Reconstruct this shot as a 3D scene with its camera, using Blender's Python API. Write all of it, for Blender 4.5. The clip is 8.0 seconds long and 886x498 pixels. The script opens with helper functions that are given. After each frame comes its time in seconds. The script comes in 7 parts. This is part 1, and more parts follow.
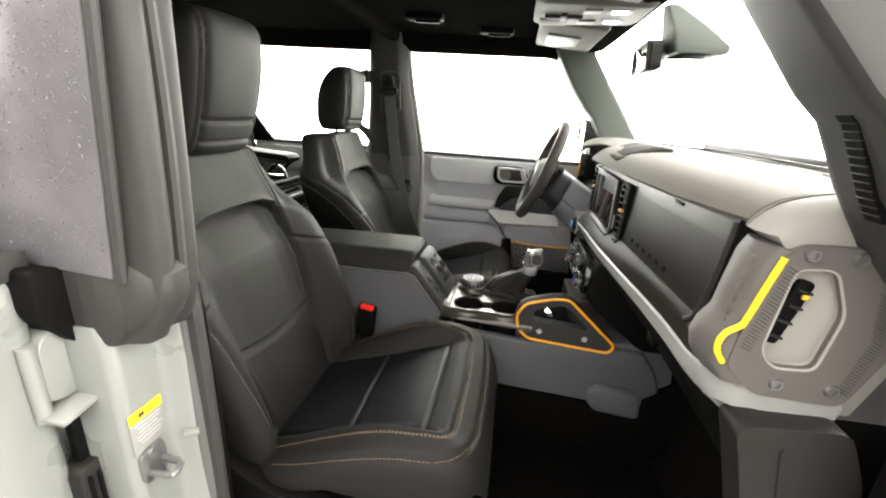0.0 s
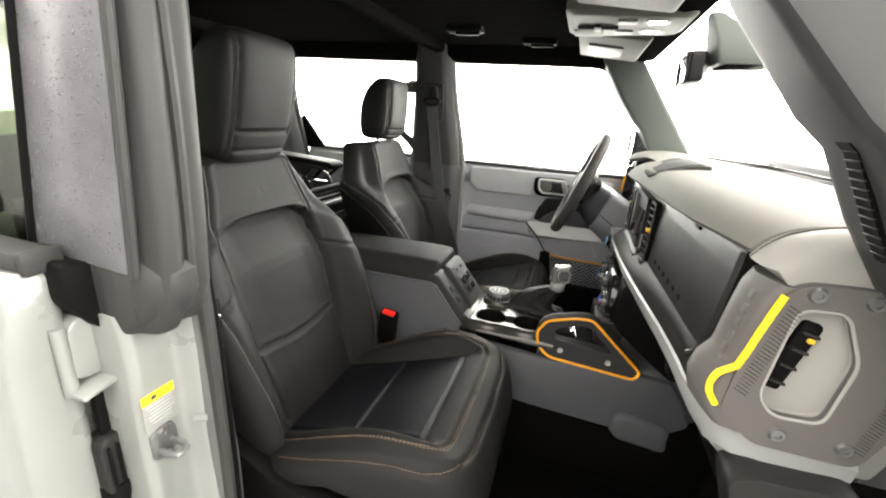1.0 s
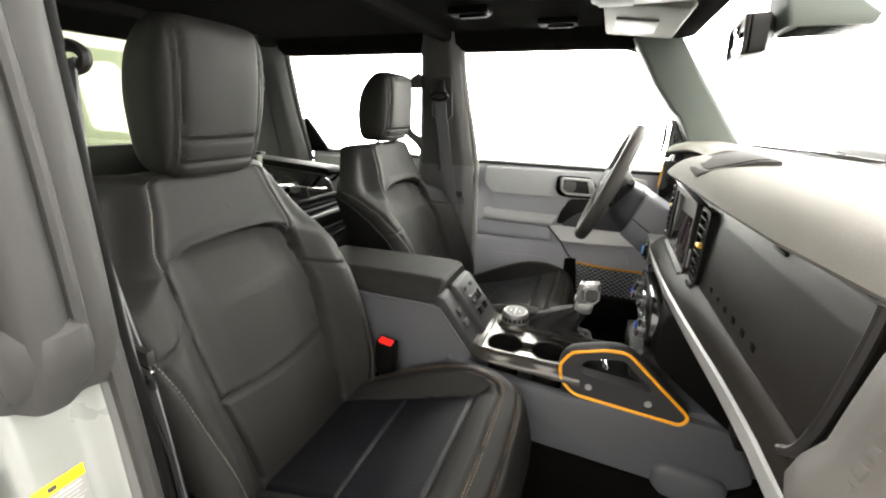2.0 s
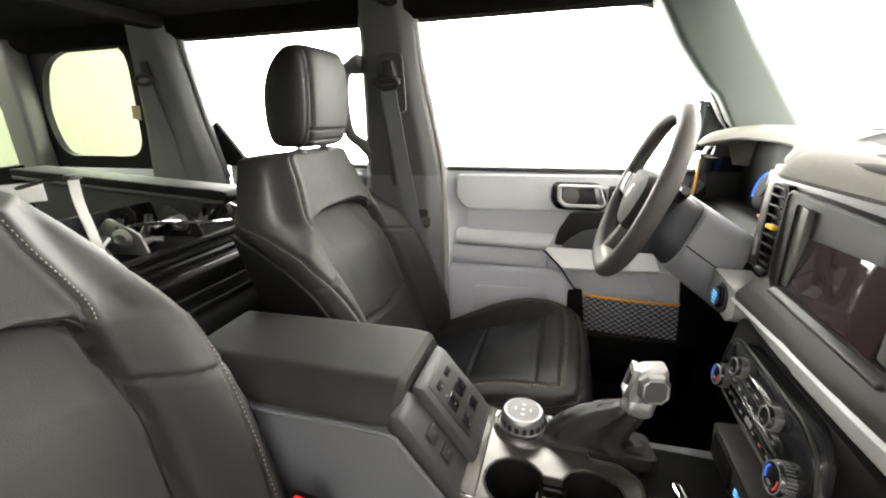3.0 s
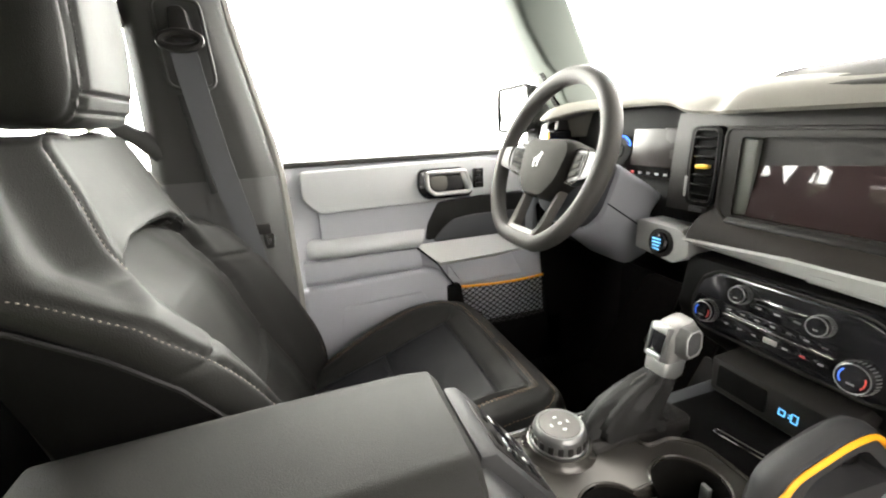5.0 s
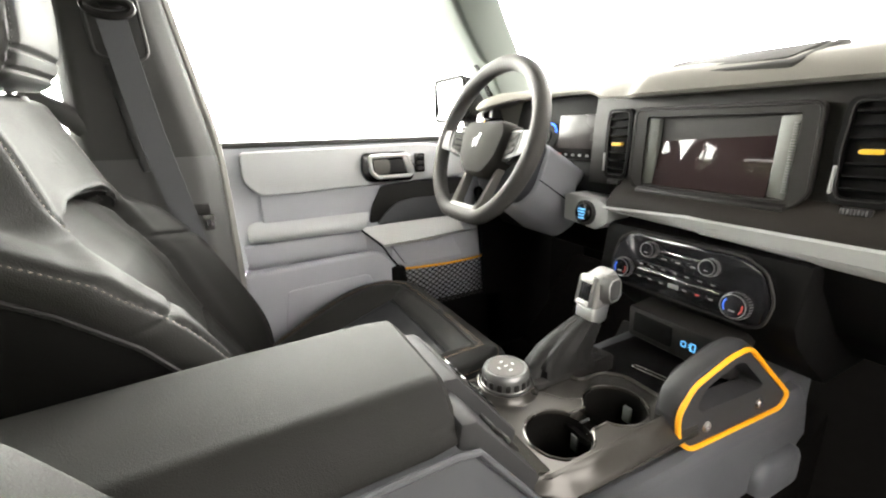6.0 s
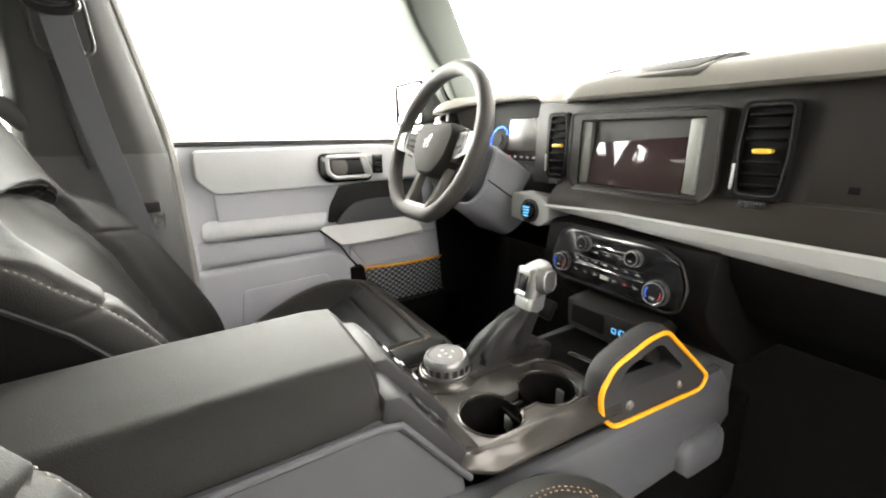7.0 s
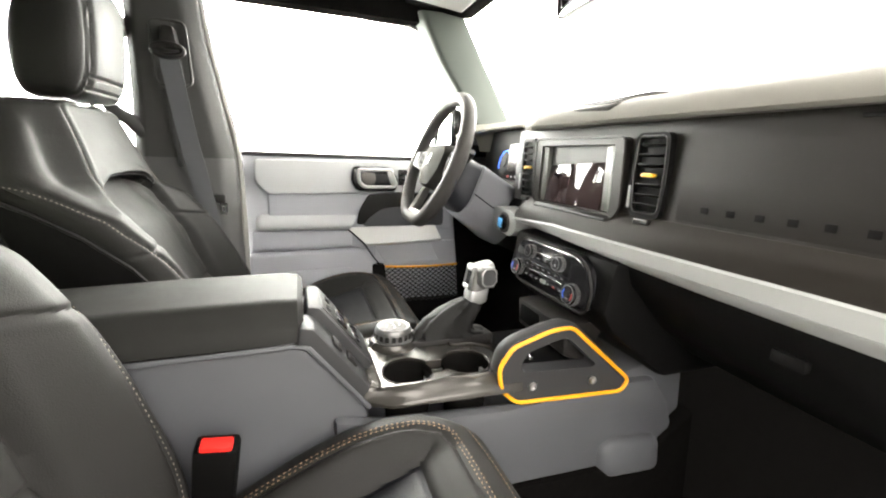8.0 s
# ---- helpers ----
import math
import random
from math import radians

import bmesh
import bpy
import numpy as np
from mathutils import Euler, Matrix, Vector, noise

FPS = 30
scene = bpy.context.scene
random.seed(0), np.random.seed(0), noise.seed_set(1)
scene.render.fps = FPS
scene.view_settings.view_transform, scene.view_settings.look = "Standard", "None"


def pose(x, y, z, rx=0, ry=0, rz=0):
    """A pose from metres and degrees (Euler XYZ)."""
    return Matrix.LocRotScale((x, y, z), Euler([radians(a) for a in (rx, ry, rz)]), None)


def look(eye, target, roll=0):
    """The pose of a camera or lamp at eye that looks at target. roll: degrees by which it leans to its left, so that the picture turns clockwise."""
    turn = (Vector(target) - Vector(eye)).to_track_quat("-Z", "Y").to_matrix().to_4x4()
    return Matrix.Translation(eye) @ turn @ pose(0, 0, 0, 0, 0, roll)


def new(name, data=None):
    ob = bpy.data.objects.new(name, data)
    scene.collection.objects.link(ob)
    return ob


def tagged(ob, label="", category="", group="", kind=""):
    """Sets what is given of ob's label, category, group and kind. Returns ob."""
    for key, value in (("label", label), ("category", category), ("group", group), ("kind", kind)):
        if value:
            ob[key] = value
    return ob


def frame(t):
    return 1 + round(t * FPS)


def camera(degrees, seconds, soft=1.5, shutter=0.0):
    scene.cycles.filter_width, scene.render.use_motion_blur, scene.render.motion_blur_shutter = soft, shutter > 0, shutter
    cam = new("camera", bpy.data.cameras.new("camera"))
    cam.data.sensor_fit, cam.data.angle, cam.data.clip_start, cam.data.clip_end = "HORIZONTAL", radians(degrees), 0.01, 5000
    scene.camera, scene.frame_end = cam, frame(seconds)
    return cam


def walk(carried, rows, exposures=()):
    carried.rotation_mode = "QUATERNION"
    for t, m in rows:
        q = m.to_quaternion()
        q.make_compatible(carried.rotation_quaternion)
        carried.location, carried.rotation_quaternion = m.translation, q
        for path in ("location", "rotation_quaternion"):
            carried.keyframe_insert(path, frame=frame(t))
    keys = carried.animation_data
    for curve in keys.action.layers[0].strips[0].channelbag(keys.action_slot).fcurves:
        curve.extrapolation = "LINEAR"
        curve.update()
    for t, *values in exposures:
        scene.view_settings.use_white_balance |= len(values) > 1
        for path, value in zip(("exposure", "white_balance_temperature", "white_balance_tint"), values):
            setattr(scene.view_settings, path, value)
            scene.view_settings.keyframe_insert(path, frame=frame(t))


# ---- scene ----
cam = camera(94.1, 8.0, soft=2.1)
PATH = [
    (0, (0.23, -1.153, 1.35), (-0.059, 0.722, 0.716), 3.7),
    (0.5, (0.281, -1.143, 1.361), (-0.154, 0.705, 0.733), 3.8),
    (1, (0.317, -1.133, 1.368), (-0.239, 0.684, 0.746), 4.1),
    (1.2, (0.33, -1.126, 1.37), (-0.267, 0.678, 0.747), 4.2),
    (2.3, (0.294, -0.831, 1.358), (-0.392, 0.935, 0.716), 1.2),
    (2.5, (0.261, -0.737, 1.342), (-0.394, 1.049, 0.722), 1.0),
    (3, (0.189, -0.53, 1.325), (-0.364, 1.291, 0.709), -1.0),
    (3.5, (0.094, -0.406, 1.307), (-0.237, 1.475, 0.714), -0.9),
    (4, (0.007, -0.361, 1.285), (-0.032, 1.563, 0.742), -0.1),
    (4.5, (-0.071, -0.339, 1.258), (0.231, 1.568, 0.734), -1.6),
    (4.7, (-0.097, -0.332, 1.251), (0.337, 1.544, 0.709), -2.2),
    (5.8, (-0.174, -0.376, 1.208), (0.668, 1.346, 0.638), -1.7),
    (6, (-0.177, -0.382, 1.2), (0.708, 1.319, 0.631), -1.3),
    (6.5, (-0.168, -0.404, 1.19), (0.793, 1.257, 0.626), -0.8),
    (7, (-0.149, -0.435, 1.187), (0.846, 1.214, 0.647), -0.5),
    (7.5, (-0.095, -0.502, 1.19), (0.788, 1.223, 0.695), 0.4),
    (8, (-0.012, -0.676, 1.178), (0.634, 1.166, 0.741), 2.1),
]
walk(cam, [(t, look(eye, target, roll)) for t, eye, target, roll in PATH], exposures=[(0.0, 2.30), (1.2, 2.30), (2.5, 2.68), (3.5, 3.12), (7.0, 3.28), (8.0, 3.42)])

# ---- light: an evenly lit white photo studio all round the vehicle ----
world = bpy.data.worlds.new("studio")
scene.world = world
world.use_nodes = True
world.node_tree.nodes["Background"].inputs["Color"].default_value = (1.0, 0.945, 0.885, 1)
world.node_tree.nodes["Background"].inputs["Strength"].default_value = 1.5


# ---- materials ----
def material(name, color, rough=0.5, metal=0.0, vary=0.12, scale=9.0, grain=0.0, grain_scale=900.0, coat=0.0, emit=None, rough_vary=0.1, cells=False):
    """Base colour with blotches at a large scale, fine relief at a small one."""
    m = bpy.data.materials.new(name)
    m.use_nodes = True
    nt = m.node_tree
    b = nt.nodes["Principled BSDF"]
    b.inputs["Metallic"].default_value = metal
    b.inputs["Coat Weight"].default_value = coat
    tc = nt.nodes.new("ShaderNodeTexCoord")
    n1 = nt.nodes.new("ShaderNodeTexNoise")
    n1.inputs["Scale"].default_value, n1.inputs["Detail"].default_value = scale, 6.0
    nt.links.new(tc.outputs["Object"], n1.inputs["Vector"])
    ramp = nt.nodes.new("ShaderNodeMix")
    ramp.data_type = "RGBA"
    ramp.inputs[6].default_value = (*[c * (1 - vary) for c in color], 1)
    ramp.inputs[7].default_value = (*[min(1, c * (1 + vary)) for c in color], 1)
    nt.links.new(n1.outputs["Fac"], ramp.inputs[0])
    nt.links.new(ramp.outputs[2], b.inputs["Base Color"])
    mr = nt.nodes.new("ShaderNodeMapRange")
    mr.inputs["To Min"].default_value, mr.inputs["To Max"].default_value = max(0.02, rough - rough_vary), min(1, rough + rough_vary)
    nt.links.new(n1.outputs["Fac"], mr.inputs["Value"])
    nt.links.new(mr.outputs["Result"], b.inputs["Roughness"])
    if grain:
        g = nt.nodes.new("ShaderNodeTexVoronoi" if cells else "ShaderNodeTexNoise")
        g.inputs["Scale"].default_value = grain_scale
        nt.links.new(tc.outputs["Object"], g.inputs["Vector"])
        bump = nt.nodes.new("ShaderNodeBump")
        bump.inputs["Strength"].default_value, bump.inputs["Distance"].default_value = grain, 0.0006
        nt.links.new(g.outputs["Distance" if cells else "Fac"], bump.inputs["Height"])
        nt.links.new(bump.outputs["Normal"], b.inputs["Normal"])
    if emit:
        b.inputs["Emission Color"].default_value = (*emit[:3], 1)
        b.inputs["Emission Strength"].default_value = emit[3]
    return m


def clear_glass(name, tint=(1, 1, 1), gloss=0.05):
    m = bpy.data.materials.new(name)
    m.use_nodes = True
    nt = m.node_tree
    out = nt.nodes["Material Output"]
    tr, gl, mix = nt.nodes.new("ShaderNodeBsdfTransparent"), nt.nodes.new("ShaderNodeBsdfGlossy"), nt.nodes.new("ShaderNodeMixShader")
    tr.inputs["Color"].default_value = (*tint, 1)
    gl.inputs["Roughness"].default_value = 0.02
    mix.inputs["Fac"].default_value = gloss
    nt.links.new(tr.outputs[0], mix.inputs[1])
    nt.links.new(gl.outputs[0], mix.inputs[2])
    nt.links.new(mix.outputs[0], out.inputs["Surface"])
    return m


LEATHER = material("black_leather", (0.0090, 0.0087, 0.0078), 0.64, vary=0.16, scale=14, grain=0.35, grain_scale=700, cells=True)
LEATHER_SIDE = material("black_vinyl", (0.0090, 0.0089, 0.0085), 0.58, vary=0.12, scale=12, grain=0.3, grain_scale=800, cells=True)
LEATHER_INSERT = material("navy_black_leather", (0.0048, 0.0051, 0.0066), 0.52, vary=0.16, scale=14, grain=0.6, grain_scale=420, cells=True)
THREAD = material("tan_thread", (0.24, 0.16, 0.09), 0.8)
THREAD_DARK = material("charcoal_thread", (0.024, 0.022, 0.020), 0.8)
THREAD_PALE = material("grey_thread", (0.19, 0.17, 0.14), 0.8)
FASCIA = material("satin_black_fascia", (0.0098, 0.0086, 0.0074), 0.46, vary=0.12, grain=0.25, grain_scale=1200)
PLASTIC = material("black_plastic", (0.0125, 0.0116, 0.0108), 0.50, vary=0.15, grain=0.3, grain_scale=1200)
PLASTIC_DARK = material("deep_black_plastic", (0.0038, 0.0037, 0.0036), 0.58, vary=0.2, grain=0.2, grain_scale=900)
GLOSS_BLACK = material("gloss_black_plastic", (0.008, 0.008, 0.009), 0.12, rough_vary=0.04)
CONSOLE = material("charcoal_plastic", (0.070, 0.072, 0.077), 0.46, vary=0.1, grain=0.3, grain_scale=1300)
DOOR_GREY = material("grey_door_plastic", (0.41, 0.417, 0.452), 0.5, vary=0.06, grain=0.25, grain_scale=1100)
SHROUD = material("blue_grey_shroud_plastic", (0.22, 0.224, 0.245), 0.5, vary=0.06, grain=0.25, grain_scale=1100)
MOUTH = material("dark_blue_grey_plastic", (0.030, 0.032, 0.038), 0.55, vary=0.08, grain=0.25, grain_scale=1100)
DOOR_PAD = material("pale_grey_soft_trim", (0.53, 0.54, 0.55), 0.55, vary=0.06, grain=0.3, grain_scale=900)
DASH_PAD = material("warm_grey_soft_dash", (0.108, 0.103, 0.091), 0.75, vary=0.05, grain=0.35, grain_scale=1000, cells=True)
STRIP_GREY = material("satin_grey_paint", (0.235, 0.238, 0.232), 0.45, vary=0.04)
PILLAR = material("grey_pillar_trim", (0.036, 0.0355, 0.033), 0.68, vary=0.1, grain=0.3, grain_scale=1500)
PILLAR_LIGHT = material("light_grey_pillar_trim", (0.070, 0.070, 0.068), 0.64, vary=0.08, grain=0.25, grain_scale=1500)
PILLAR_SHADED = material("shaded_grey_pillar_trim", (0.020, 0.020, 0.0196), 0.66, vary=0.1, grain=0.3, grain_scale=1500)
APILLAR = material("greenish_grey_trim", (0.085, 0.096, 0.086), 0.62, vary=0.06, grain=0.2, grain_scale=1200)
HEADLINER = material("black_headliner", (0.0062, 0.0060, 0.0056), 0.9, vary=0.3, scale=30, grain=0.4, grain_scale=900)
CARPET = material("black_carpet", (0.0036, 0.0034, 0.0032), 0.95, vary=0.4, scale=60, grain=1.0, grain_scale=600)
SEAL = material("grey_rubber_seal", (0.0165, 0.0160, 0.0150), 0.68, vary=0.2)
SILVER = material("satin_silver", (0.55, 0.55, 0.54), 0.32, metal=0.9, vary=0.05)
SPOKE = material("grey_satin_spoke", (0.12, 0.113, 0.103), 0.6, metal=0.15, vary=0.05)
CHEEK = material("grey_green_plastic", (0.085, 0.088, 0.077), 0.5, vary=0.06)
AIRBAG = material("soft_black_plastic", (0.032, 0.031, 0.029), 0.8, vary=0.1, grain=0.3, grain_scale=1000)
DARK_METAL = material("dark_satin_metal", (0.17, 0.168, 0.162), 0.36, metal=0.75, vary=0.08, scale=25)
LEDGE = material("brown_black_ledge", (0.015, 0.0130, 0.0112), 0.50, vary=0.1, grain=0.2, grain_scale=1000)
PLATE = material("dark_glossy_plate", (0.042, 0.039, 0.034), 0.26, metal=0.40, vary=0.06, scale=25, rough_vary=0.03)
HANDLE_DARK = material("matt_dark_rubber", (0.027, 0.027, 0.0275), 0.6, vary=0.12, grain=0.3, grain_scale=1200)
RIM_LEATHER = material("worn_grip_leather", (0.055, 0.053, 0.050), 0.58, vary=0.15, grain=0.3, grain_scale=900, cells=True)
LID = material("soft_armrest_vinyl", (0.0155, 0.0153, 0.0142), 0.62, vary=0.22, scale=22, grain=0.35, grain_scale=900, cells=True)
PULL = material("satin_silver_pull", (0.62, 0.62, 0.61), 0.36, metal=0.25, vary=0.04)
DIAL_GREY = material("machined_grey_metal", (0.17, 0.17, 0.167), 0.36, metal=0.7, vary=0.06)
TAN = material("tan_plastic", (0.30, 0.25, 0.10), 0.5)
KNOB = material("satin_metal_knob", (0.27, 0.266, 0.257), 0.38, metal=0.55, vary=0.06)
CHROME = material("chrome", (0.75, 0.75, 0.74), 0.12, metal=1.0, vary=0.03, rough_vary=0.04)
ORANGE = material("orange_paint", (0.80, 0.34, 0.008), 0.45, vary=0.08)
YELLOW = material("yellow_paint", (0.84, 0.58, 0.010), 0.45, vary=0.08)
WHITE_PAINT = material("white_body_paint", (0.170, 0.178, 0.166), 0.30, vary=0.04, coat=0.5)
RED = material("red_plastic", (0.75, 0.02, 0.015), 0.35)
PAPER = material("white_label", (0.20, 0.20, 0.19), 0.5)
INK = material("dark_ink", (0.03, 0.03, 0.03), 0.6)
LETTER = material("raised_dark_plastic", (0.05, 0.05, 0.05), 0.4)
PRINT = material("pale_print", (0.6, 0.6, 0.6), 0.6)
BLUE_LIGHT = material("blue_backlight", (0.05, 0.2, 0.9), 0.4, emit=(0.03, 0.16, 1.0, 0.42))
CYAN_LIGHT = material("pale_blue_backlight", (0.1, 0.4, 0.8), 0.4, emit=(0.15, 0.5, 0.9, 0.12))
ARC_BLUE = material("blue_mark", (0.04, 0.12, 0.55), 0.4, emit=(0.03, 0.16, 1.0, 0.07))
FAINT = material("faint_print", (0.16, 0.16, 0.16), 0.6)
END_GREY = material("warm_grey_grip_plastic", (0.072, 0.067, 0.062), 0.62, vary=0.08, grain=0.5, grain_scale=700)
END_PAD = material("pale_warm_end_cap", (0.235, 0.230, 0.215), 0.7, vary=0.05, grain=0.25, grain_scale=1000)
STRAP = material("pale_webbing", (0.36, 0.355, 0.33), 0.8, grain=0.6, grain_scale=600)
AMBER = material("amber_tab", (0.62, 0.36, 0.02), 0.45)
RED_LIGHT = material("red_mark", (0.30, 0.03, 0.025), 0.4, emit=(0.8, 0.05, 0.03, 0.02))
LAMP = material("map_lamp", (0.9, 0.9, 0.85), 0.4, emit=(1.0, 0.97, 0.9, 2.0))
SCREEN = material("dark_screen_glass", (0.024, 0.016, 0.016), 0.06, rough_vary=0.02)
DISPLAY = material("grey_display_glass", (0.018, 0.016, 0.015), 0.27, rough_vary=0.02)
VISOR = material("pale_grey_visor_cloth", (0.078, 0.078, 0.066), 0.8, vary=0.05)
MIRROR = material("mirror_glass", (0.9, 0.9, 0.9), 0.02, metal=1.0, vary=0.01, rough_vary=0.01)
WEBBING = material("dark_grey_webbing", (0.075, 0.077, 0.082), 0.7, vary=0.15, grain=0.8, grain_scale=500)
APPLIQUE = material("wet_dark_panel", (0.090, 0.088, 0.094), 0.22, vary=0.25, scale=20)
DROP = material("water_drop", (0.24, 0.24, 0.25), 0.08, rough_vary=0.02)
DROP.node_tree.nodes["Principled BSDF"].inputs["Transmission Weight"].default_value = 0.7
WALL = material("pale_green_wall_paint", (0.062, 0.064, 0.044), 0.8, vary=0.04, scale=2)
GREY_WALL = material("grey_wall_paint", (0.09, 0.09, 0.087), 0.8, vary=0.06, scale=2)
FLOOR_GREY = material("grey_studio_floor", (0.20, 0.20, 0.195), 0.5, vary=0.05, scale=1.5)
GLASS = clear_glass("window_glass", (0.98, 1.0, 0.985))
GLASS_TINT = clear_glass("tinted_glass", (0.72, 0.77, 0.68), 0.06)


LID.node_tree.nodes["Principled BSDF"].inputs["Specular IOR Level"].default_value = 0.12
FASCIA.node_tree.nodes["Principled BSDF"].inputs["Specular IOR Level"].default_value = 0.22
for m_ in (PLASTIC, CONSOLE, HANDLE_DARK):
    m_.node_tree.nodes["Principled BSDF"].inputs["Specular IOR Level"].default_value = 0.24
for m_ in (LEATHER, LEATHER_INSERT, LEATHER_SIDE):
    m_.node_tree.nodes["Principled BSDF"].inputs["Specular IOR Level"].default_value = 0.20
for m_ in (DASH_PAD, END_PAD, LEDGE):
    m_.node_tree.nodes["Principled BSDF"].inputs["Specular IOR Level"].default_value = 0.08
for m_, level in ((RIM_LEATHER, 0.09), (AIRBAG, 0.03), (SCREEN, 0.30), (DISPLAY, 0.12), (APILLAR, 0.2)):
    m_.node_tree.nodes["Principled BSDF"].inputs["Specular IOR Level"].default_value = level
for m_ in (HEADLINER, CARPET):
    m_.node_tree.nodes["Principled BSDF"].inputs["Specular IOR Level"].default_value = 0.0
for m_ in (PLASTIC_DARK,):
    m_.node_tree.nodes["Principled BSDF"].inputs["Specular IOR Level"].default_value = 0.05
LIGHT_SIDE = material("luminous_studio_wall", (0.8, 0.8, 0.8), 0.8, emit=(1.0, 0.96, 0.905, 6.4))
LIGHT_FRONT = material("luminous_studio_front", (0.8, 0.8, 0.8), 0.8, emit=(1.0, 0.96, 0.905, 2.5))


# ---- geometry helpers ----
def finish(bm, angle=38):
    bmesh.ops.recalc_face_normals(bm, faces=bm.faces)
    for f in bm.faces:
        f.smooth = True
    lim = radians(angle)
    for e in bm.edges:
        if len(e.link_faces) == 2 and e.calc_face_angle(0) > lim:
            e.smooth = False
    return bm


def part(name, bm, mat, parent=None, label="", recalc=True, second=None):
    """Links a bmesh as one mesh object under a thing or a part."""
    if recalc:
        finish(bm)
    me = bpy.data.meshes.new(name)
    bm.to_mesh(me)
    bm.free()
    me.materials.append(mat)
    if second:
        me.materials.append(second)
    ob = new(name, me)
    if parent:
        ob.parent = parent
        ob.matrix_parent_inverse = Matrix.Translation(parent.matrix_basis.translation).inverted() if parent.parent is None else Matrix.Identity(4)
    if label:
        ob["label"] = label
    return ob


def thing(name, at, label, category, group="", kind=""):
    e = new(name)
    e.empty_display_size = 0.05
    e.matrix_basis = Matrix.Translation(at)
    return tagged(e, label, category, group, kind)


def whole(name, bm, mat, label, category="", group="", kind=""):
    return tagged(part(name, bm, mat), label, category, group, kind)


def box(c, s, bevel=0.004, m=None, bm=None, seg=2):
    """A bevelled box of centre c and size s."""
    bm = bm or bmesh.new()
    b2 = bmesh.new()
    bmesh.ops.create_cube(b2, size=1, matrix=Matrix.Diagonal((*s, 1)))
    if bevel:
        bmesh.ops.bevel(b2, geom=b2.edges[:], offset=min(bevel, min(s) * 0.45), segments=seg, profile=0.5, affect="EDGES")
    b2.transform(Matrix.Translation(c) @ (m or Matrix.Identity(4)))
    return merge(bm, b2)


def merge(bm, b2):
    me = bpy.data.meshes.new("tmp")
    b2.to_mesh(me)
    b2.free()
    bm.from_mesh(me)
    bpy.data.meshes.remove(me)
    return bm


AXES = {"y": lambda p, h: (p[0], h, p[1]), "x": lambda p, h: (h, p[0], p[1]), "z": lambda p, h: (p[0], p[1], h)}


def prism(pts, axis, a, b, bevel=0.004, bm=None, seg=2):
    """A polygon drawn across an axis (y: x,z; x: y,z; z: x,y), extruded from a to b, with rounded edges."""
    bm = bm or bmesh.new()
    b2 = bmesh.new()
    va = [b2.verts.new(AXES[axis](p, a)) for p in pts]
    vb = [b2.verts.new(AXES[axis](p, b)) for p in pts]
    b2.faces.new(va)
    b2.faces.new(vb[::-1])
    for i in range(len(pts)):
        j = (i + 1) % len(pts)
        b2.faces.new((va[i], vb[i], vb[j], va[j]))
    bmesh.ops.recalc_face_normals(b2, faces=b2.faces)
    if bevel:
        sharp = [e for e in b2.edges if e.calc_face_angle(0) > 0.45]
        bmesh.ops.bevel(b2, geom=sharp, offset=bevel, segments=seg, profile=0.5, affect="EDGES", clamp_overlap=True)
    return merge(bm, b2)


def plate(outer, holes, axis, a, b, bm=None):
    """A plate across an axis with holes that go through it."""
    bm = bm or bmesh.new()
    b2 = bmesh.new()
    edges = []
    for loop in [outer] + holes:
        vs = [b2.verts.new(AXES[axis](p, a)) for p in loop]
        edges += [b2.edges.new((vs[i], vs[(i + 1) % len(vs)])) for i in range(len(vs))]
    faces = [g for g in bmesh.ops.triangle_fill(b2, edges=edges, use_beauty=True)["geom"] if isinstance(g, bmesh.types.BMFace)]
    ext = bmesh.ops.extrude_face_region(b2, geom=faces)
    d = Vector(AXES[axis]((0, 0), b - a))
    bmesh.ops.translate(b2, vec=d, verts=[v for v in ext["geom"] if isinstance(v, bmesh.types.BMVert)])
    return merge(bm, b2)


def smooth_line(pts, n, closed=False):
    """A Catmull-Rom line through the points, n steps a span."""
    out, k = [], len(pts)
    P = [Vector(p) for p in pts]
    for i in range(k if closed else k - 1):
        if closed:
            a, b, c, d = P[i - 1], P[i], P[(i + 1) % k], P[(i + 2) % k]
        else:
            a, b, c, d = P[max(i - 1, 0)], P[i], P[i + 1], P[min(i + 2, k - 1)]
        for j in range(n):
            t = j / n
            out.append(0.5 * (2 * b + (c - a) * t + (2 * a - 5 * b + 4 * c - d) * t * t + (3 * b - 3 * c + d - a) * t ** 3))
    if not closed:
        out.append(P[-1])
    return out


def round_poly(pts, r, n=4):
    """A polygon whose corners are rounded by r."""
    out, k = [], len(pts)
    for i in range(k):
        p, a, b = Vector(pts[i]), Vector(pts[i - 1]), Vector(pts[(i + 1) % k])
        da, db = (a - p), (b - p)
        q = min(r, da.length * 0.45, db.length * 0.45)
        s, e = p + da.normalized() * q, p + db.normalized() * q
        for j in range(n + 1):
            t = j / n
            out.append(tuple((1 - t) ** 2 * s + 2 * t * (1 - t) * p + t * t * e))
    return out


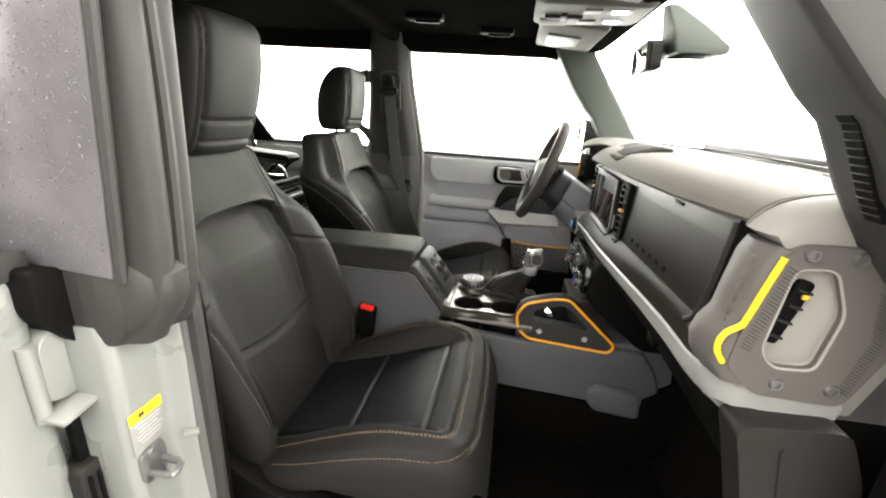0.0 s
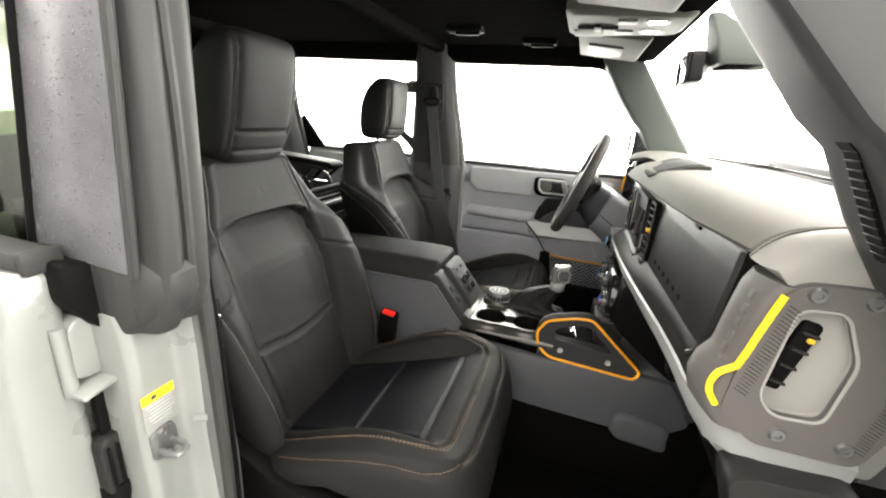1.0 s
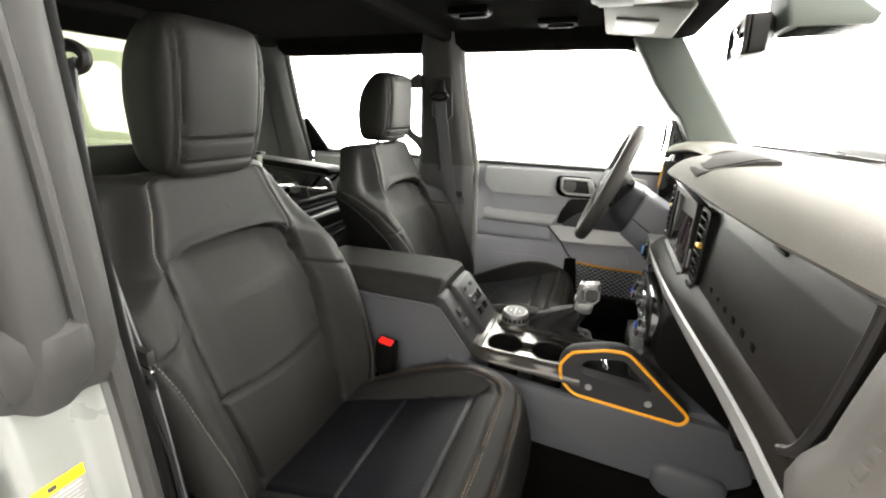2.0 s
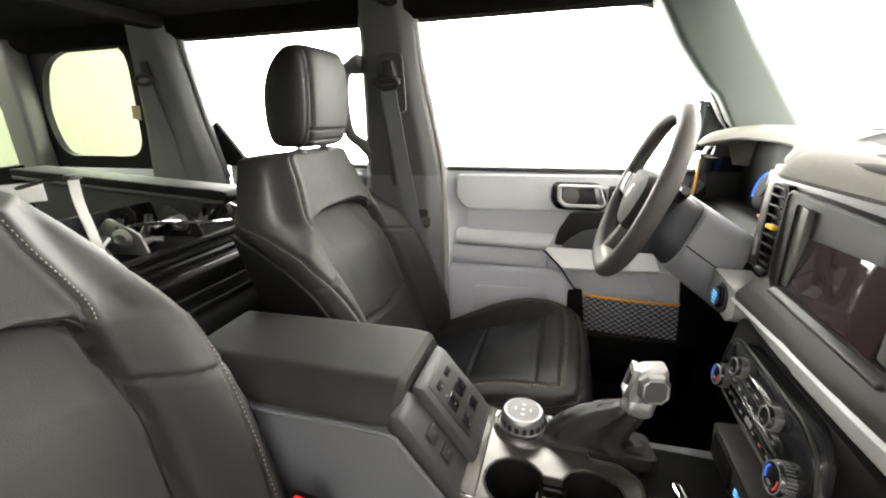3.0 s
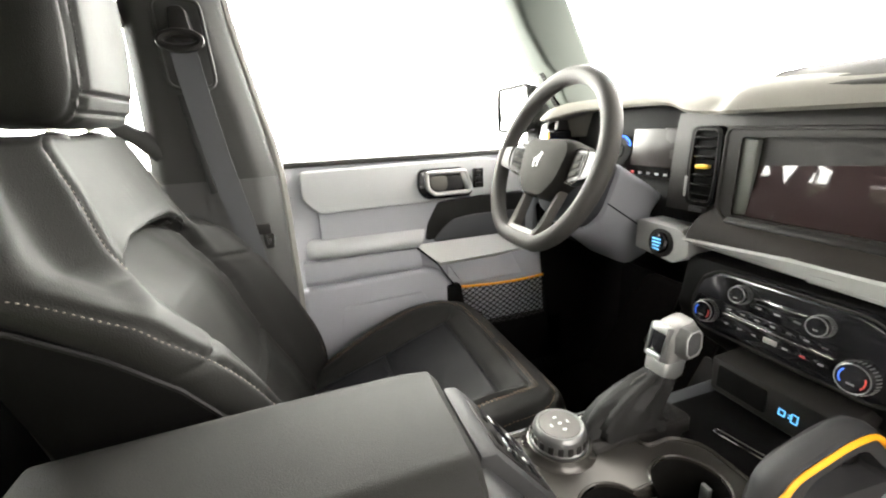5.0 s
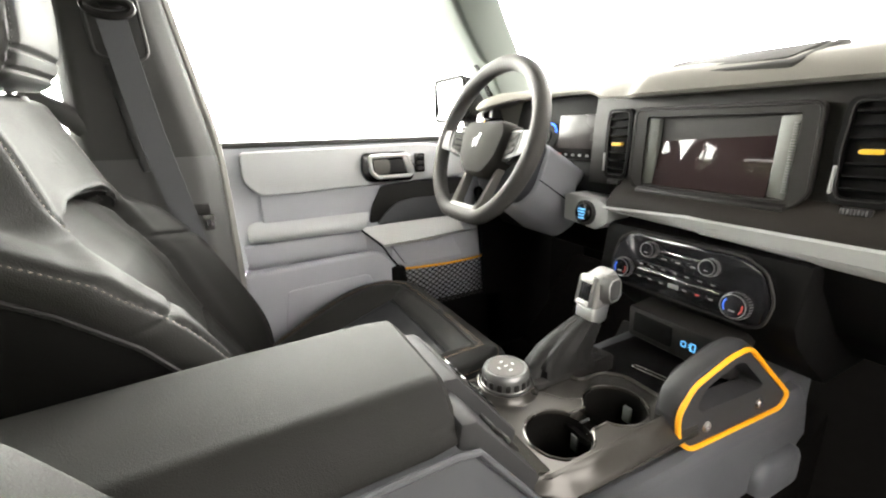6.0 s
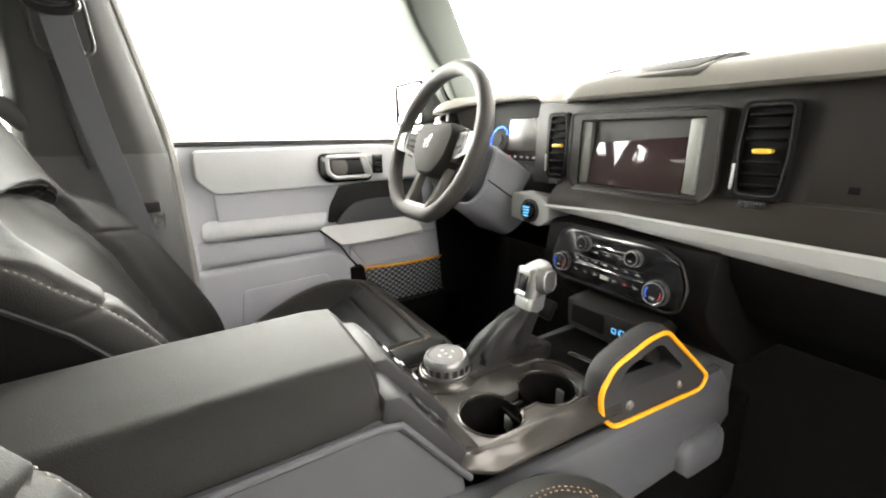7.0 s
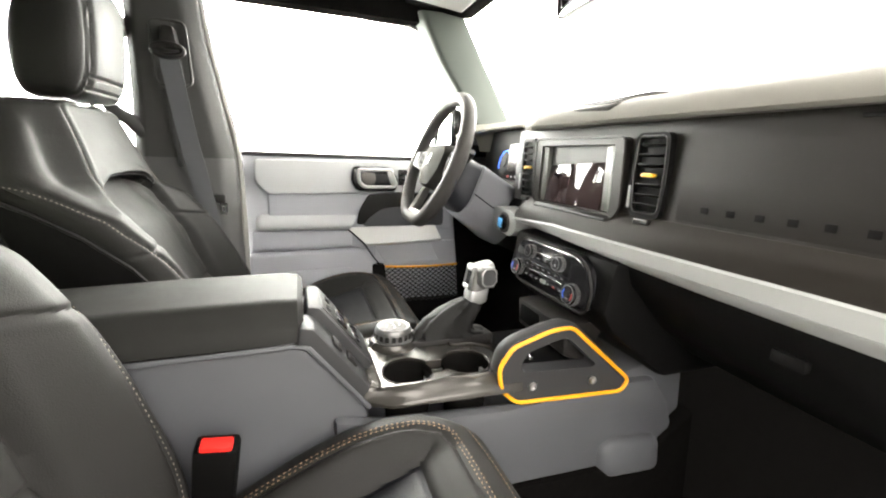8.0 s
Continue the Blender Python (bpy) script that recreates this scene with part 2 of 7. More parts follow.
def tube(pts, r, seg=10, closed=False, bm=None, flat=1.0, up=(0, 0, 1)):
    """A swept tube; r may be a list. flat squeezes it across the second axis."""
    bm = bm or bmesh.new()
    P = [Vector(p) for p in pts]
    k = len(P)
    rings, prev = [], None
    for i in range(k):
        a = P[i - 1] if (i or closed) else P[0]
        b = P[(i + 1) % k] if (i < k - 1 or closed) else P[-1]
        t = (b - a).normalized()
        ref = Vector(up) if prev is None else prev
        n = ref - t * ref.dot(t)
        if n.length < 1e-5:
            n = t.orthogonal()
        n.normalize()
        prev = n
        s = t.cross(n)
        rr = r[i] if isinstance(r, (list, tuple)) else r
        rings.append([bm.verts.new(P[i] + n * (rr * flat * math.cos(2 * math.pi * j / seg)) + s * (rr * math.sin(2 * math.pi * j / seg))) for j in range(seg)])
    for i in range(k if closed else k - 1):
        A, B = rings[i], rings[(i + 1) % k]
        for j in range(seg):
            bm.faces.new((A[j], A[(j + 1) % seg], B[(j + 1) % seg], B[j]))
    if not closed:
        bm.faces.new(rings[0][::-1])
        bm.faces.new(rings[-1])
    return bm


def loft(rings, bm=None, caps=True, closed=True):
    bm = bm or bmesh.new()
    V = [[bm.verts.new(p) for p in ring] for ring in rings]
    for A, B in zip(V, V[1:]):
        n = len(A)
        for j in range(n if closed else n - 1):
            bm.faces.new((A[j], A[(j + 1) % n], B[(j + 1) % n], B[j]))
    if caps:
        bm.faces.new(V[0][::-1])
        bm.faces.new(V[-1])
    return bm


def lathe(profile, seg, m=None, bm=None, caps=True):
    """(radius, height) pairs turned about z, then placed by m."""
    bm = bm or bmesh.new()
    b2 = bmesh.new()
    rings = [[b2.verts.new((r * math.cos(2 * math.pi * j / seg), r * math.sin(2 * math.pi * j / seg), h)) for j in range(seg)] for r, h in profile]
    for A, B in zip(rings, rings[1:]):
        for j in range(seg):
            b2.faces.new((A[j], A[(j + 1) % seg], B[(j + 1) % seg], B[j]))
    if caps:
        b2.faces.new(rings[0][::-1])
        b2.faces.new(rings[-1])
    if m:
        b2.transform(m)
    return merge(bm, b2)


def aim(at, normal, up=(0, 0, 1)):
    """A frame at a place whose z looks along normal and whose y is near up."""
    z = Vector(normal).normalized()
    x = Vector(up).cross(z)
    x = x.normalized() if x.length > 1e-6 else z.orthogonal().normalized()
    y = z.cross(x)
    return Matrix.Translation(at) @ Matrix((x, y, z)).transposed().to_4x4()


def bolt(at, normal, r=0.008, h=0.005):
    m = aim(at, normal)
    bm = lathe([(r * 0.98, 0), (r, h * 0.4), (r * 0.8, h), (r * 0.45, h), (r * 0.42, h * 0.5), (0.0005, h * 0.5)], 14, m)
    return bm


def stitches(line, length=0.0046, gap=0.0028, r=0.0008, bm=None):
    """Thread dashes along a polyline of points on a surface."""
    bm = bm or bmesh.new()
    P = [Vector(p) for p in line]
    d = [0.0]
    for a, b in zip(P, P[1:]):
        d.append(d[-1] + (b - a).length)

    def at(s):
        i = 0
        lo, hi = 0, len(d) - 1
        while hi - lo > 1:
            i = (lo + hi) // 2
            if d[i] <= s:
                lo = i
            else:
                hi = i
        w = (s - d[lo]) / max(1e-9, d[lo + 1] - d[lo])
        return P[lo].lerp(P[lo + 1], w)
    s = 0.0
    while s + length < d[-1]:
        a, b = at(s), at(s + length)
        t = (b - a).normalized()
        n = t.orthogonal().normalized()
        q = t.cross(n)
        mid = (a + b) / 2
        va, vb = bm.verts.new(a), bm.verts.new(b)
        ring = [bm.verts.new(mid + (n * math.cos(k * math.pi / 2) + q * math.sin(k * math.pi / 2)) * r) for k in range(4)]
        for k in range(4):
            bm.faces.new((va, ring[k], ring[(k + 1) % 4]))
            bm.faces.new((vb, ring[(k + 1) % 4], ring[k]))
        s += length + gap
    return bm


def sstep(a, b, x):
    t = min(1.0, max(0.0, (x - a) / (b - a)))
    return t * t * (3 - 2 * t)


def curve1(table, x):
    """Smooth interpolation in a table of (x, value)."""
    xs, ys = [p[0] for p in table], [p[1] for p in table]
    if x <= xs[0]:
        return ys[0]
    if x >= xs[-1]:
        return ys[-1]
    i = max(k for k in range(len(xs) - 1) if xs[k] <= x)
    a, b = max(i - 1, 0), min(i + 2, len(xs) - 1)
    h = xs[i + 1] - xs[i]
    ma = (ys[i + 1] - ys[a]) / (xs[i + 1] - xs[a]) * h
    mb = (ys[b] - ys[i]) / (xs[b] - xs[i]) * h
    t = (x - xs[i]) / h
    return (2 * t ** 3 - 3 * t * t + 1) * ys[i] + (t ** 3 - 2 * t * t + t) * ma + (3 * t * t - 2 * t ** 3) * ys[i + 1] + (t ** 3 - t * t) * mb


def groove(pts, lines):
    """Distance of (a, b) points, as two arrays, to a set of polylines."""
    A, B = pts
    best = np.full(A.shape, 9.0)
    for line in lines:
        for (ax, ay), (bx, by) in zip(line, line[1:]):
            dx, dy = bx - ax, by - ay
            L = max(1e-12, dx * dx + dy * dy)
            t = np.clip(((A - ax) * dx + (B - ay) * dy) / L, 0, 1)
            best = np.minimum(best, np.hypot(A - ax - t * dx, B - ay - t * dy))
    return best


# ---- the large structure ----
whole("ground", box((0, 0, -0.02), (60, 60, 0.04), 0), FLOOR_GREY, "plain grey studio floor under the vehicle", "floor", kind="structure")
whole("wall_light_side", box((-2.25, 6.0, 3.0), (17.5, 0.2, 6.2), 0.02), LIGHT_SIDE, "luminous white studio light wall", "light wall", kind="structure")
whole("wall_light_front", box((6.5, 1.5, 3.0), (0.2, 9.0, 6.2), 0.02), LIGHT_FRONT, "luminous white studio light wall", "light wall", kind="structure")
whole("wall_rear", box((-5.2, 0.75, 1.1), (0.15, 7.5, 2.2), 0.01), WALL, "pale green painted wall behind the vehicle", "wall", kind="structure")

# added, never in view: holds back low light from the open door side
whole("wall_light_block", box((0.0, -4.6, 1.1), (12.0, 0.15, 2.2), 0.01), GREY_WALL, "unseen grey wall added beside the open door to hold back side light", "wall", kind="structure")

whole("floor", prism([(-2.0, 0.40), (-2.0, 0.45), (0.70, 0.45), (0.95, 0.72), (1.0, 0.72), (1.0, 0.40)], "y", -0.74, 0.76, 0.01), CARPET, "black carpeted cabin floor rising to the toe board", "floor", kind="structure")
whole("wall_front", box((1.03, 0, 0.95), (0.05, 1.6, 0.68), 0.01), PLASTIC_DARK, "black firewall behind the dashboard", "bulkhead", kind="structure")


# roof with its ribs, headliner and header
roof = whole("ceiling", box((-0.72, 0, 1.665), (2.36, 1.36, 0.05), 0.015), HEADLINER, "black hard-top headliner", "ceiling", kind="structure")
for xx, w in ((-0.30, 0.05), (-1.12, 0.07)):
    whole("trim_roof_bar", box((xx, 0, 1.628), (w, 1.28, 0.045), 0.015), HEADLINER, "black padded roof cross bar", "roof bar", kind="structure")
header = whole("trim_windscreen_header", prism([(0.30, 1.69), (0.30, 1.615), (0.47, 1.592), (0.52, 1.60), (0.47, 1.69)], "y", -0.64, 0.64, 0.008), HEADLINER, "dark windscreen header rail under the roof", "trim", kind="structure")
for s in (-1, 1):
    rail = [[(x, s * y, z) for y, z in ((0.64, 1.66), (0.645, 1.60), (0.665, 1.578), (0.71, 1.575), (0.73, 1.62), (0.71, 1.68))] for x in (-1.95, -1.1, -0.3, 0.2, 0.36, 0.42)]
    whole("trim_roof_rail", loft(rail), HEADLINER, "black padded roof side rail", "trim", kind="structure")
    # windscreen pillars
    st = [(1.60, 0.345, 0.625, 0.335, 0.715, 0.47, 0.70, 0.485, 0.615),
          (1.468, 0.427, 0.65, 0.425, 0.745, 0.59, 0.73, 0.578, 0.645),
          (1.385, 0.492, 0.658, 0.495, 0.76, 0.655, 0.75, 0.64, 0.662),
          (1.362, 0.520, 0.656, 0.52, 0.765, 0.67, 0.755, 0.656, 0.666),
          (1.300, 0.553, 0.660, 0.56, 0.78, 0.72, 0.77, 0.703, 0.685),
          (1.243, 0.590, 0.664, 0.618, 0.79, 0.76, 0.78, 0.75, 0.692),
          (1.150, 0.672, 0.692, 0.672, 0.80, 0.80, 0.79, 0.80, 0.70),
          (0.750, 0.700, 0.735, 0.70, 0.80, 0.86, 0.80, 0.86, 0.735),
          (0.420, 0.720, 0.735, 0.72, 0.80, 0.88, 0.80, 0.88, 0.735)]
    rings = []
    for z, ax, ay, bx, by, cx, cy, dx, dy in st:
        ring = round_poly([(ax, ay), (bx, by), (cx, cy), (dx, dy)], 0.018, 3)
        rings.append([(px, s * py, z) for px, py in ring])
    pil = thing("trim_front_pillar", (0.6, s * 0.72, 0.45), "grey moulded windscreen pillar trim with a slotted demister grille", "pillar", kind="structure")
    # passenger side takes a darker copy of the trim: its shade is in the colour
    part("trim_shell", loft(rings), PILLAR_SHADED if s < 0 else APILLAR, pil)
    wc = [(0.10, 1.60), (0.36, 1.605), (0.455, 1.475)] + [(0.30 + 0.150 * math.cos(a), 1.435 + 0.142 * math.sin(a)) for a in np.linspace(0.36, 1.45, 9)] + [(0.20, 1.577)]
    if s > 0:
        whole("trim_window_corner", prism(wc, "y", s * 0.702, s * 0.728, 0.004), APILLAR if s > 0 else PILLAR_SHADED, "curved dark trim in the front upper window corner", "trim", kind="structure")
    # demister grille on the side that looks at the occupant
    ribs = bmesh.new()
    GZ, GX = [1.243, 1.300, 1.362, 1.385], [0.590, 0.553, 0.520, 0.492]
    slots = loft([[(np.interp(z, GZ, GX) + d, s * y, z) for d, y in ((-0.0012, 0.704), (-0.0012, 0.724), (0.006, 0.724), (0.006, 0.704))] for z in np.linspace(1.368, 1.276, 12)])
    for k in range(12):
        z = 1.362 - 0.0072 * k
        box((np.interp(z, GZ, GX) - 0.0012, s * 0.714, z), (0.0022, 0.021, 0.0012), 0.0003, pose(0, 0, 0, 0, -30, 0), ribs, 1)
    g = part("grille", slots, PLASTIC_DARK, pil, "black slotted demister grille")
    part("rib", ribs, PLASTIC, pil)

# centre pillars
for s in (-1, 1):
    st = [(0.42, -0.44, -0.165, 0.665), (0.80, -0.44, -0.165, 0.668), (1.15, -0.435, -0.172, 0.668), (1.30, -0.425, -0.197, 0.66), (1.45, -0.418, -0.222, 0.65), (1.60, -0.415, -0.235, 0.64), (1.66, -0.412, -0.242, 0.635)]
    up, lo = [], []
    for z, x0, x1, y in st:
        ring = round_poly([(x0, y + 0.02), (x0 + 0.03, y - 0.012), (x1 - 0.05, y - 0.008), (x1 - 0.012, y + 0.02), (x1 - 0.012, y + 0.055), (x0, y + 0.06)], 0.012, 3)
        (lo if z <= 1.15 else up).append([(px, s * py, z) for px, py in ring])
        if z == 1.15:
            up.append([(px, s * (py + 0.003), z - 0.006) for px, py in ring])
    pil = thing("trim_centre_pillar", (-0.3, s * 0.69, 0.45), "grey two-piece centre pillar trim with a belt slot", "pillar", kind="structure")
    part("upper_trim", loft(up), PILLAR, pil, "dark grey upper pillar cover")
    part("lower_trim", loft(lo), PILLAR_LIGHT, pil, "lighter grey lower pillar cover")
    # recessed escutcheon round the belt guide
    ring = [(x, s * 0.636, z) for x, z in round_poly([(-0.352, 1.335), (-0.355, 1.49), (-0.275, 1.49), (-0.268, 1.335)], 0.02, 4)]
    part("escutcheon", tube(ring, 0.0035, 6, True), PILLAR, pil)
    part("belt_slot", box((-0.324, s * 0.641, 1.225), (0.013, 0.008, 0.20), 0.002, pose(0, 0, 0, 0, -7, 0)), PILLAR_SHADED, pil)
    # loop handle behind the pillar
    lp = smooth_line([(-0.415, s * 0.665, 1.475), (-0.465, s * 0.665, 1.455), (-0.478, s * 0.662, 1.40), (-0.475, s * 0.662, 1.31), (-0.462, s * 0.664, 1.268), (-0.425, s * 0.668, 1.240), (-0.375, s * 0.690, 1.190)], 6)
    part("grab_loop", tube(lp, [0.030, 0.030, 0.028, 0.026, 0.023, 0.020] + [0.0165] * (len(lp) - 14) + [0.018, 0.019, 0.021, 0.023, 0.026, 0.028, 0.030, 0.030], 10), PILLAR, pil)
    # door weatherstrip
    sl = smooth_line([(-0.178, s * 0.705, 0.50), (-0.178, s * 0.705, 0.9), (-0.182, s * 0.708, 1.16), (-0.205, s * 0.70, 1.30), (-0.232, s * 0.685, 1.45), (-0.248, s * 0.675, 1.58)], 6)
    whole("weatherstrip", tube(sl, 0.011, 8), END_PAD if s > 0 else SEAL, "pale rubber weatherstrip along the centre pillar", "seal", kind="structure")
    # rear pillars
    rp = [[(px, s * py, z) for px, py in round_poly([(x0, y + 0.03), (x0 + 0.03, y - 0.015), (x1 - 0.04, y - 0.015), (x1, y + 0.02), (x1, y + 0.06), (x0, y + 0.07)], 0.015, 3)]
          for z, x0, x1, y in ((0.42, -1.36, -0.98, 0.66), (1.0, -1.34, -0.99, 0.66), (1.17, -1.32, -1.01, 0.66), (1.30, -1.30, -1.04, 0.655), (1.60, -1.27, -1.085, 0.635), (1.66, -1.262, -1.095, 0.63))]
    rpil = thing("trim_rear_pillar", (-1.2, s * 0.69, 0.45), "grey rear pillar trim beside the quarter window", "pillar", kind="structure")
    part("trim_shell", loft(rp), PILLAR_LIGHT, rpil)
    part("seal_edge", tube(smooth_line([(-1.0, s * 0.70, 1.12), (-1.035, s * 0.69, 1.30), (-1.075, s * 0.675, 1.58)], 5), 0.012, 8), PILLAR_LIGHT, rpil)
    whole("trim_quarter_corner", prism([(-1.04, 1.30), (-1.02, 1.32), (-0.90, 1.17), (-1.03, 1.16)], "y", s * 0.70, s * 0.72, 0.003), PLASTIC_DARK, "black triangular rear window corner trim", "trim", kind="structure")
    whole("trim_tail_pillar", loft([[(px, s * py, z) for px, py in round_poly([(-2.02, 0.64), (-1.86, 0.62), (-1.84, 0.72), (-2.02, 0.74)], 0.02, 3)] for z in (0.42, 1.2, 1.62)]), PILLAR, "dark tail pillar trim beside the quarter window", "pillar", kind="structure")
    whole("wall_rear_side", prism([(-1.95, 0.42), (-1.95, 1.15), (-1.30, 1.15), (-1.30, 0.42)], "y", s * 0.68, s * 0.75, 0.01), DOOR_GREY, "grey load bay side trim", "trim", kind="structure")
    # panes
    frame_hole = round_poly([(-1.80, 1.195), (-1.845, 1.36), (-1.78, 1.545), (-1.60, 1.592), (-1.34, 1.585), (-1.36, 1.195)], 0.09, 7)
    whole("trim_quarter_frame", plate([(-1.92, 1.10), (-1.92, 1.64), (-1.27, 1.64), (-1.30, 1.10)], [frame_hole], "y", s * 0.685, s * 0.71), PLASTIC_DARK, "black quarter window surround with rounded corners", "trim", kind="structure")
    q = whole("window_quarter", prism([(-1.88, 1.14), (-1.88, 1.58), (-1.27, 1.58), (-1.31, 1.14)], "y", s * 0.715, s * 0.719, 0), GLASS_TINT, "greenish tinted quarter window pane", "window", kind="structure")
    q.visible_shadow = False
tail = whole("wall_tailgate", box((-2.0, 0, 0.78), (0.06, 1.4, 0.76), 0.01), PLASTIC_DARK, "black tailgate inner panel", "tailgate", kind="structure")
rg = whole("window_tailgate", box((-2.0, 0, 1.38), (0.005, 1.28, 0.44), 0), GLASS_TINT, "greenish tinted tailgate window pane", "window", kind="structure")
rg.visible_shadow = False

wpts = [(-0.70, 0.715), (-0.55, 0.80), (-0.3, 0.865), (0, 0.885), (0.3, 0.865), (0.55, 0.80), (0.70, 0.715)]
wsg = loft([[(x, y, 1.282) for y, x in wpts], [(x - 0.105 - 0.12 * (x - 0.715), y * 0.96, 1.44) for y, x in wpts], [(x - 0.215 - 0.45 * (x - 0.715), y * 0.90, 1.605) for y, x in wpts]], None, False, False)
windscreen = whole("window_windscreen", wsg, GLASS, "clear curved windscreen", "windscreen", kind="structure")
windscreen.visible_shadow = False
border = [[(x - 0.004 - k, y, z) for y, x in wpts] for z, k in ((1.272, 0.0), (1.287, 0.006))] + [[(x + 0.004 - k, y, z) for y, x in wpts] for z, k in ((1.287, 0.006), (1.272, 0.0))]
whole("trim_windscreen_border", loft(border, None, True, True), PILLAR, "black border along the foot of the windscreen", "trim", kind="structure")

for s in (-1, 1):
    whole("wall_cowl_side", prism([(0.68, 0.38), (0.66, 1.10), (0.72, 1.27), (1.06, 1.27), (1.06, 0.38)], "y", s * 0.715, s * 0.80, 0.01), PLASTIC_DARK, "black cowl side panel beside the footwell", "panel", kind="structure")
    whole("wall_rear_quarter", prism([(-1.32, 0.38), (-1.32, 0.60), (-0.42, 0.60), (-0.42, 0.38)], "y", s * 0.70, s * 0.79, 0.01), PLASTIC_DARK, "black rear door sill trim", "panel", kind="structure")
whole("trim_sill_driver", prism([(0.69, 0.36), (0.69, 0.47), (0.74, 0.53), (0.80, 0.53), (0.80, 0.36)], "x", -0.45, 0.72, 0.01), PLASTIC_DARK, "black door sill trim beside the seat", "door sill", kind="structure")


# ---- front seats ----
BACK_X = [(0.66, -0.155), (0.72, -0.178), (0.78, -0.205), (0.86, -0.25), (0.94, -0.288), (1.01, -0.318), (1.08, -0.345), (1.17, -0.374), (1.25, -0.402)]
BACK_W = [(0.66, 0.215), (0.75, 0.235), (0.85, 0.25), (1.0, 0.258), (1.08, 0.257), (1.13, 0.246), (1.19, 0.215), (1.25, 0.178)]
BACK_T = [(0.66, 0.16), (0.78, 0.165), (0.92, 0.138), (1.1, 0.128), (1.2, 0.092), (1.25, 0.065)]
BACK_BOL = [(0.66, 0.03), (0.76, 0.06), (0.85, 0.075), (0.97, 0.07), (1.04, 0.045), (1.10, 0.014), (1.14, 0.0), (1.25, 0.0)]


def both(line):
    return [line, [(-a, b) for a, b in line]]


ARCH = [(-0.145, 1.045), (-0.143, 1.075), (-0.128, 1.10), (-0.09, 1.113), (0, 1.117), (0.09, 1.113), (0.128, 1.10), (0.143, 1.075), (0.145, 1.045)]
INSERT = [(0.145, 1.045), (0.152, 0.97), (0.145, 0.88), (0.13, 0.70)]
COLLAR = [(0.118, 1.262), (0.128, 1.20), (0.150, 1.12), (0.147, 1.085), (0.145, 1.045)]
BOLSTER_CUT = [(0.150, 1.015), (0.20, 1.005), (0.27, 0.99)]
EDGE = [(0.2515, 1.135), (0.248, 1.10), (0.2475, 1.065), (0.245, 1.03), (0.236, 0.994), (0.227, 0.95), (0.221, 0.90), (0.213, 0.85), (0.195, 0.73)]
LOW = [(-0.144, 0.858), (-0.07, 0.851), (0, 0.849), (0.07, 0.851), (0.144, 0.858)]
BACK_SEAMS = [ARCH, LOW] + both(INSERT) + both(COLLAR) + both(BOLSTER_CUT) + both(EDGE)


def sm01(v):
    v = np.clip(v, 0, 1)
    return v * v * (3 - 2 * v)


def back_front(Y, Z):
    """x of the backrest's front skin at y, z (arrays)."""
    cx = np.array([curve1(BACK_X, z) for z in Z.ravel()]).reshape(Z.shape)
    w = np.array([curve1(BACK_W, z) for z in Z.ravel()]).reshape(Z.shape)
    bol = np.array([curve1(BACK_BOL, z) for z in Z.ravel()]).reshape(Z.shape)
    a = np.abs(Y)
    s = np.clip((a - 0.128) / 0.085, 0, 1)
    x = cx + bol * s * s * (3 - 2 * s)
    arch = 1.117 - 0.042 * np.clip(a / 0.145, 0, 1) ** 5
    ins = np.clip((arch - Z) / 0.006, 0, 1) * sm01((0.158 - a) / 0.040)
    deep = (0.013 + 0.040 * np.clip(1 - (arch - Z) / 0.10, 0, 1)) * (1 - 0.5 * sm01((a - 0.08) / 0.06))
    cw = np.interp(Z, [1.02, 1.085, 1.12, 1.20, 1.26], [0.30, 0.152, 0.150, 0.128, 0.118])
    drop = np.clip((a - cw) / 0.05, 0, 1)
    x = x - 0.040 * drop * drop * (3 - 2 * drop) * np.clip((Z - 1.05) / 0.06, 0, 1)
    x = x - deep * ins + 0.017 * np.clip(1 - (a / 0.14) ** 2, 0, 1) * np.clip((arch - Z) / 0.12, 0, 1)
    e = np.clip((a / w - 0.86) / 0.14, 0, 1)
    x = x - 0.052 * (1 - np.sqrt(np.clip(1 - e * e, 0, 1)))
    d = groove((Y, Z), BACK_SEAMS)
    x = x - 0.017 * np.exp(-(groove((Y, Z), [ARCH]) / 0.007) ** 2) - 0.007 * np.exp(-(groove((Y, Z), both(INSERT) + [LOW]) / 0.0055) ** 2) + 0.004 * np.exp(-((arch + 0.014 - Z) / 0.010) ** 2) * sm01((0.150 - a) / 0.03)
    return x - 0.0050 * np.exp(-(d / 0.0038) ** 2) + 0.0016 * np.exp(-((d - 0.010) / 0.006) ** 2)


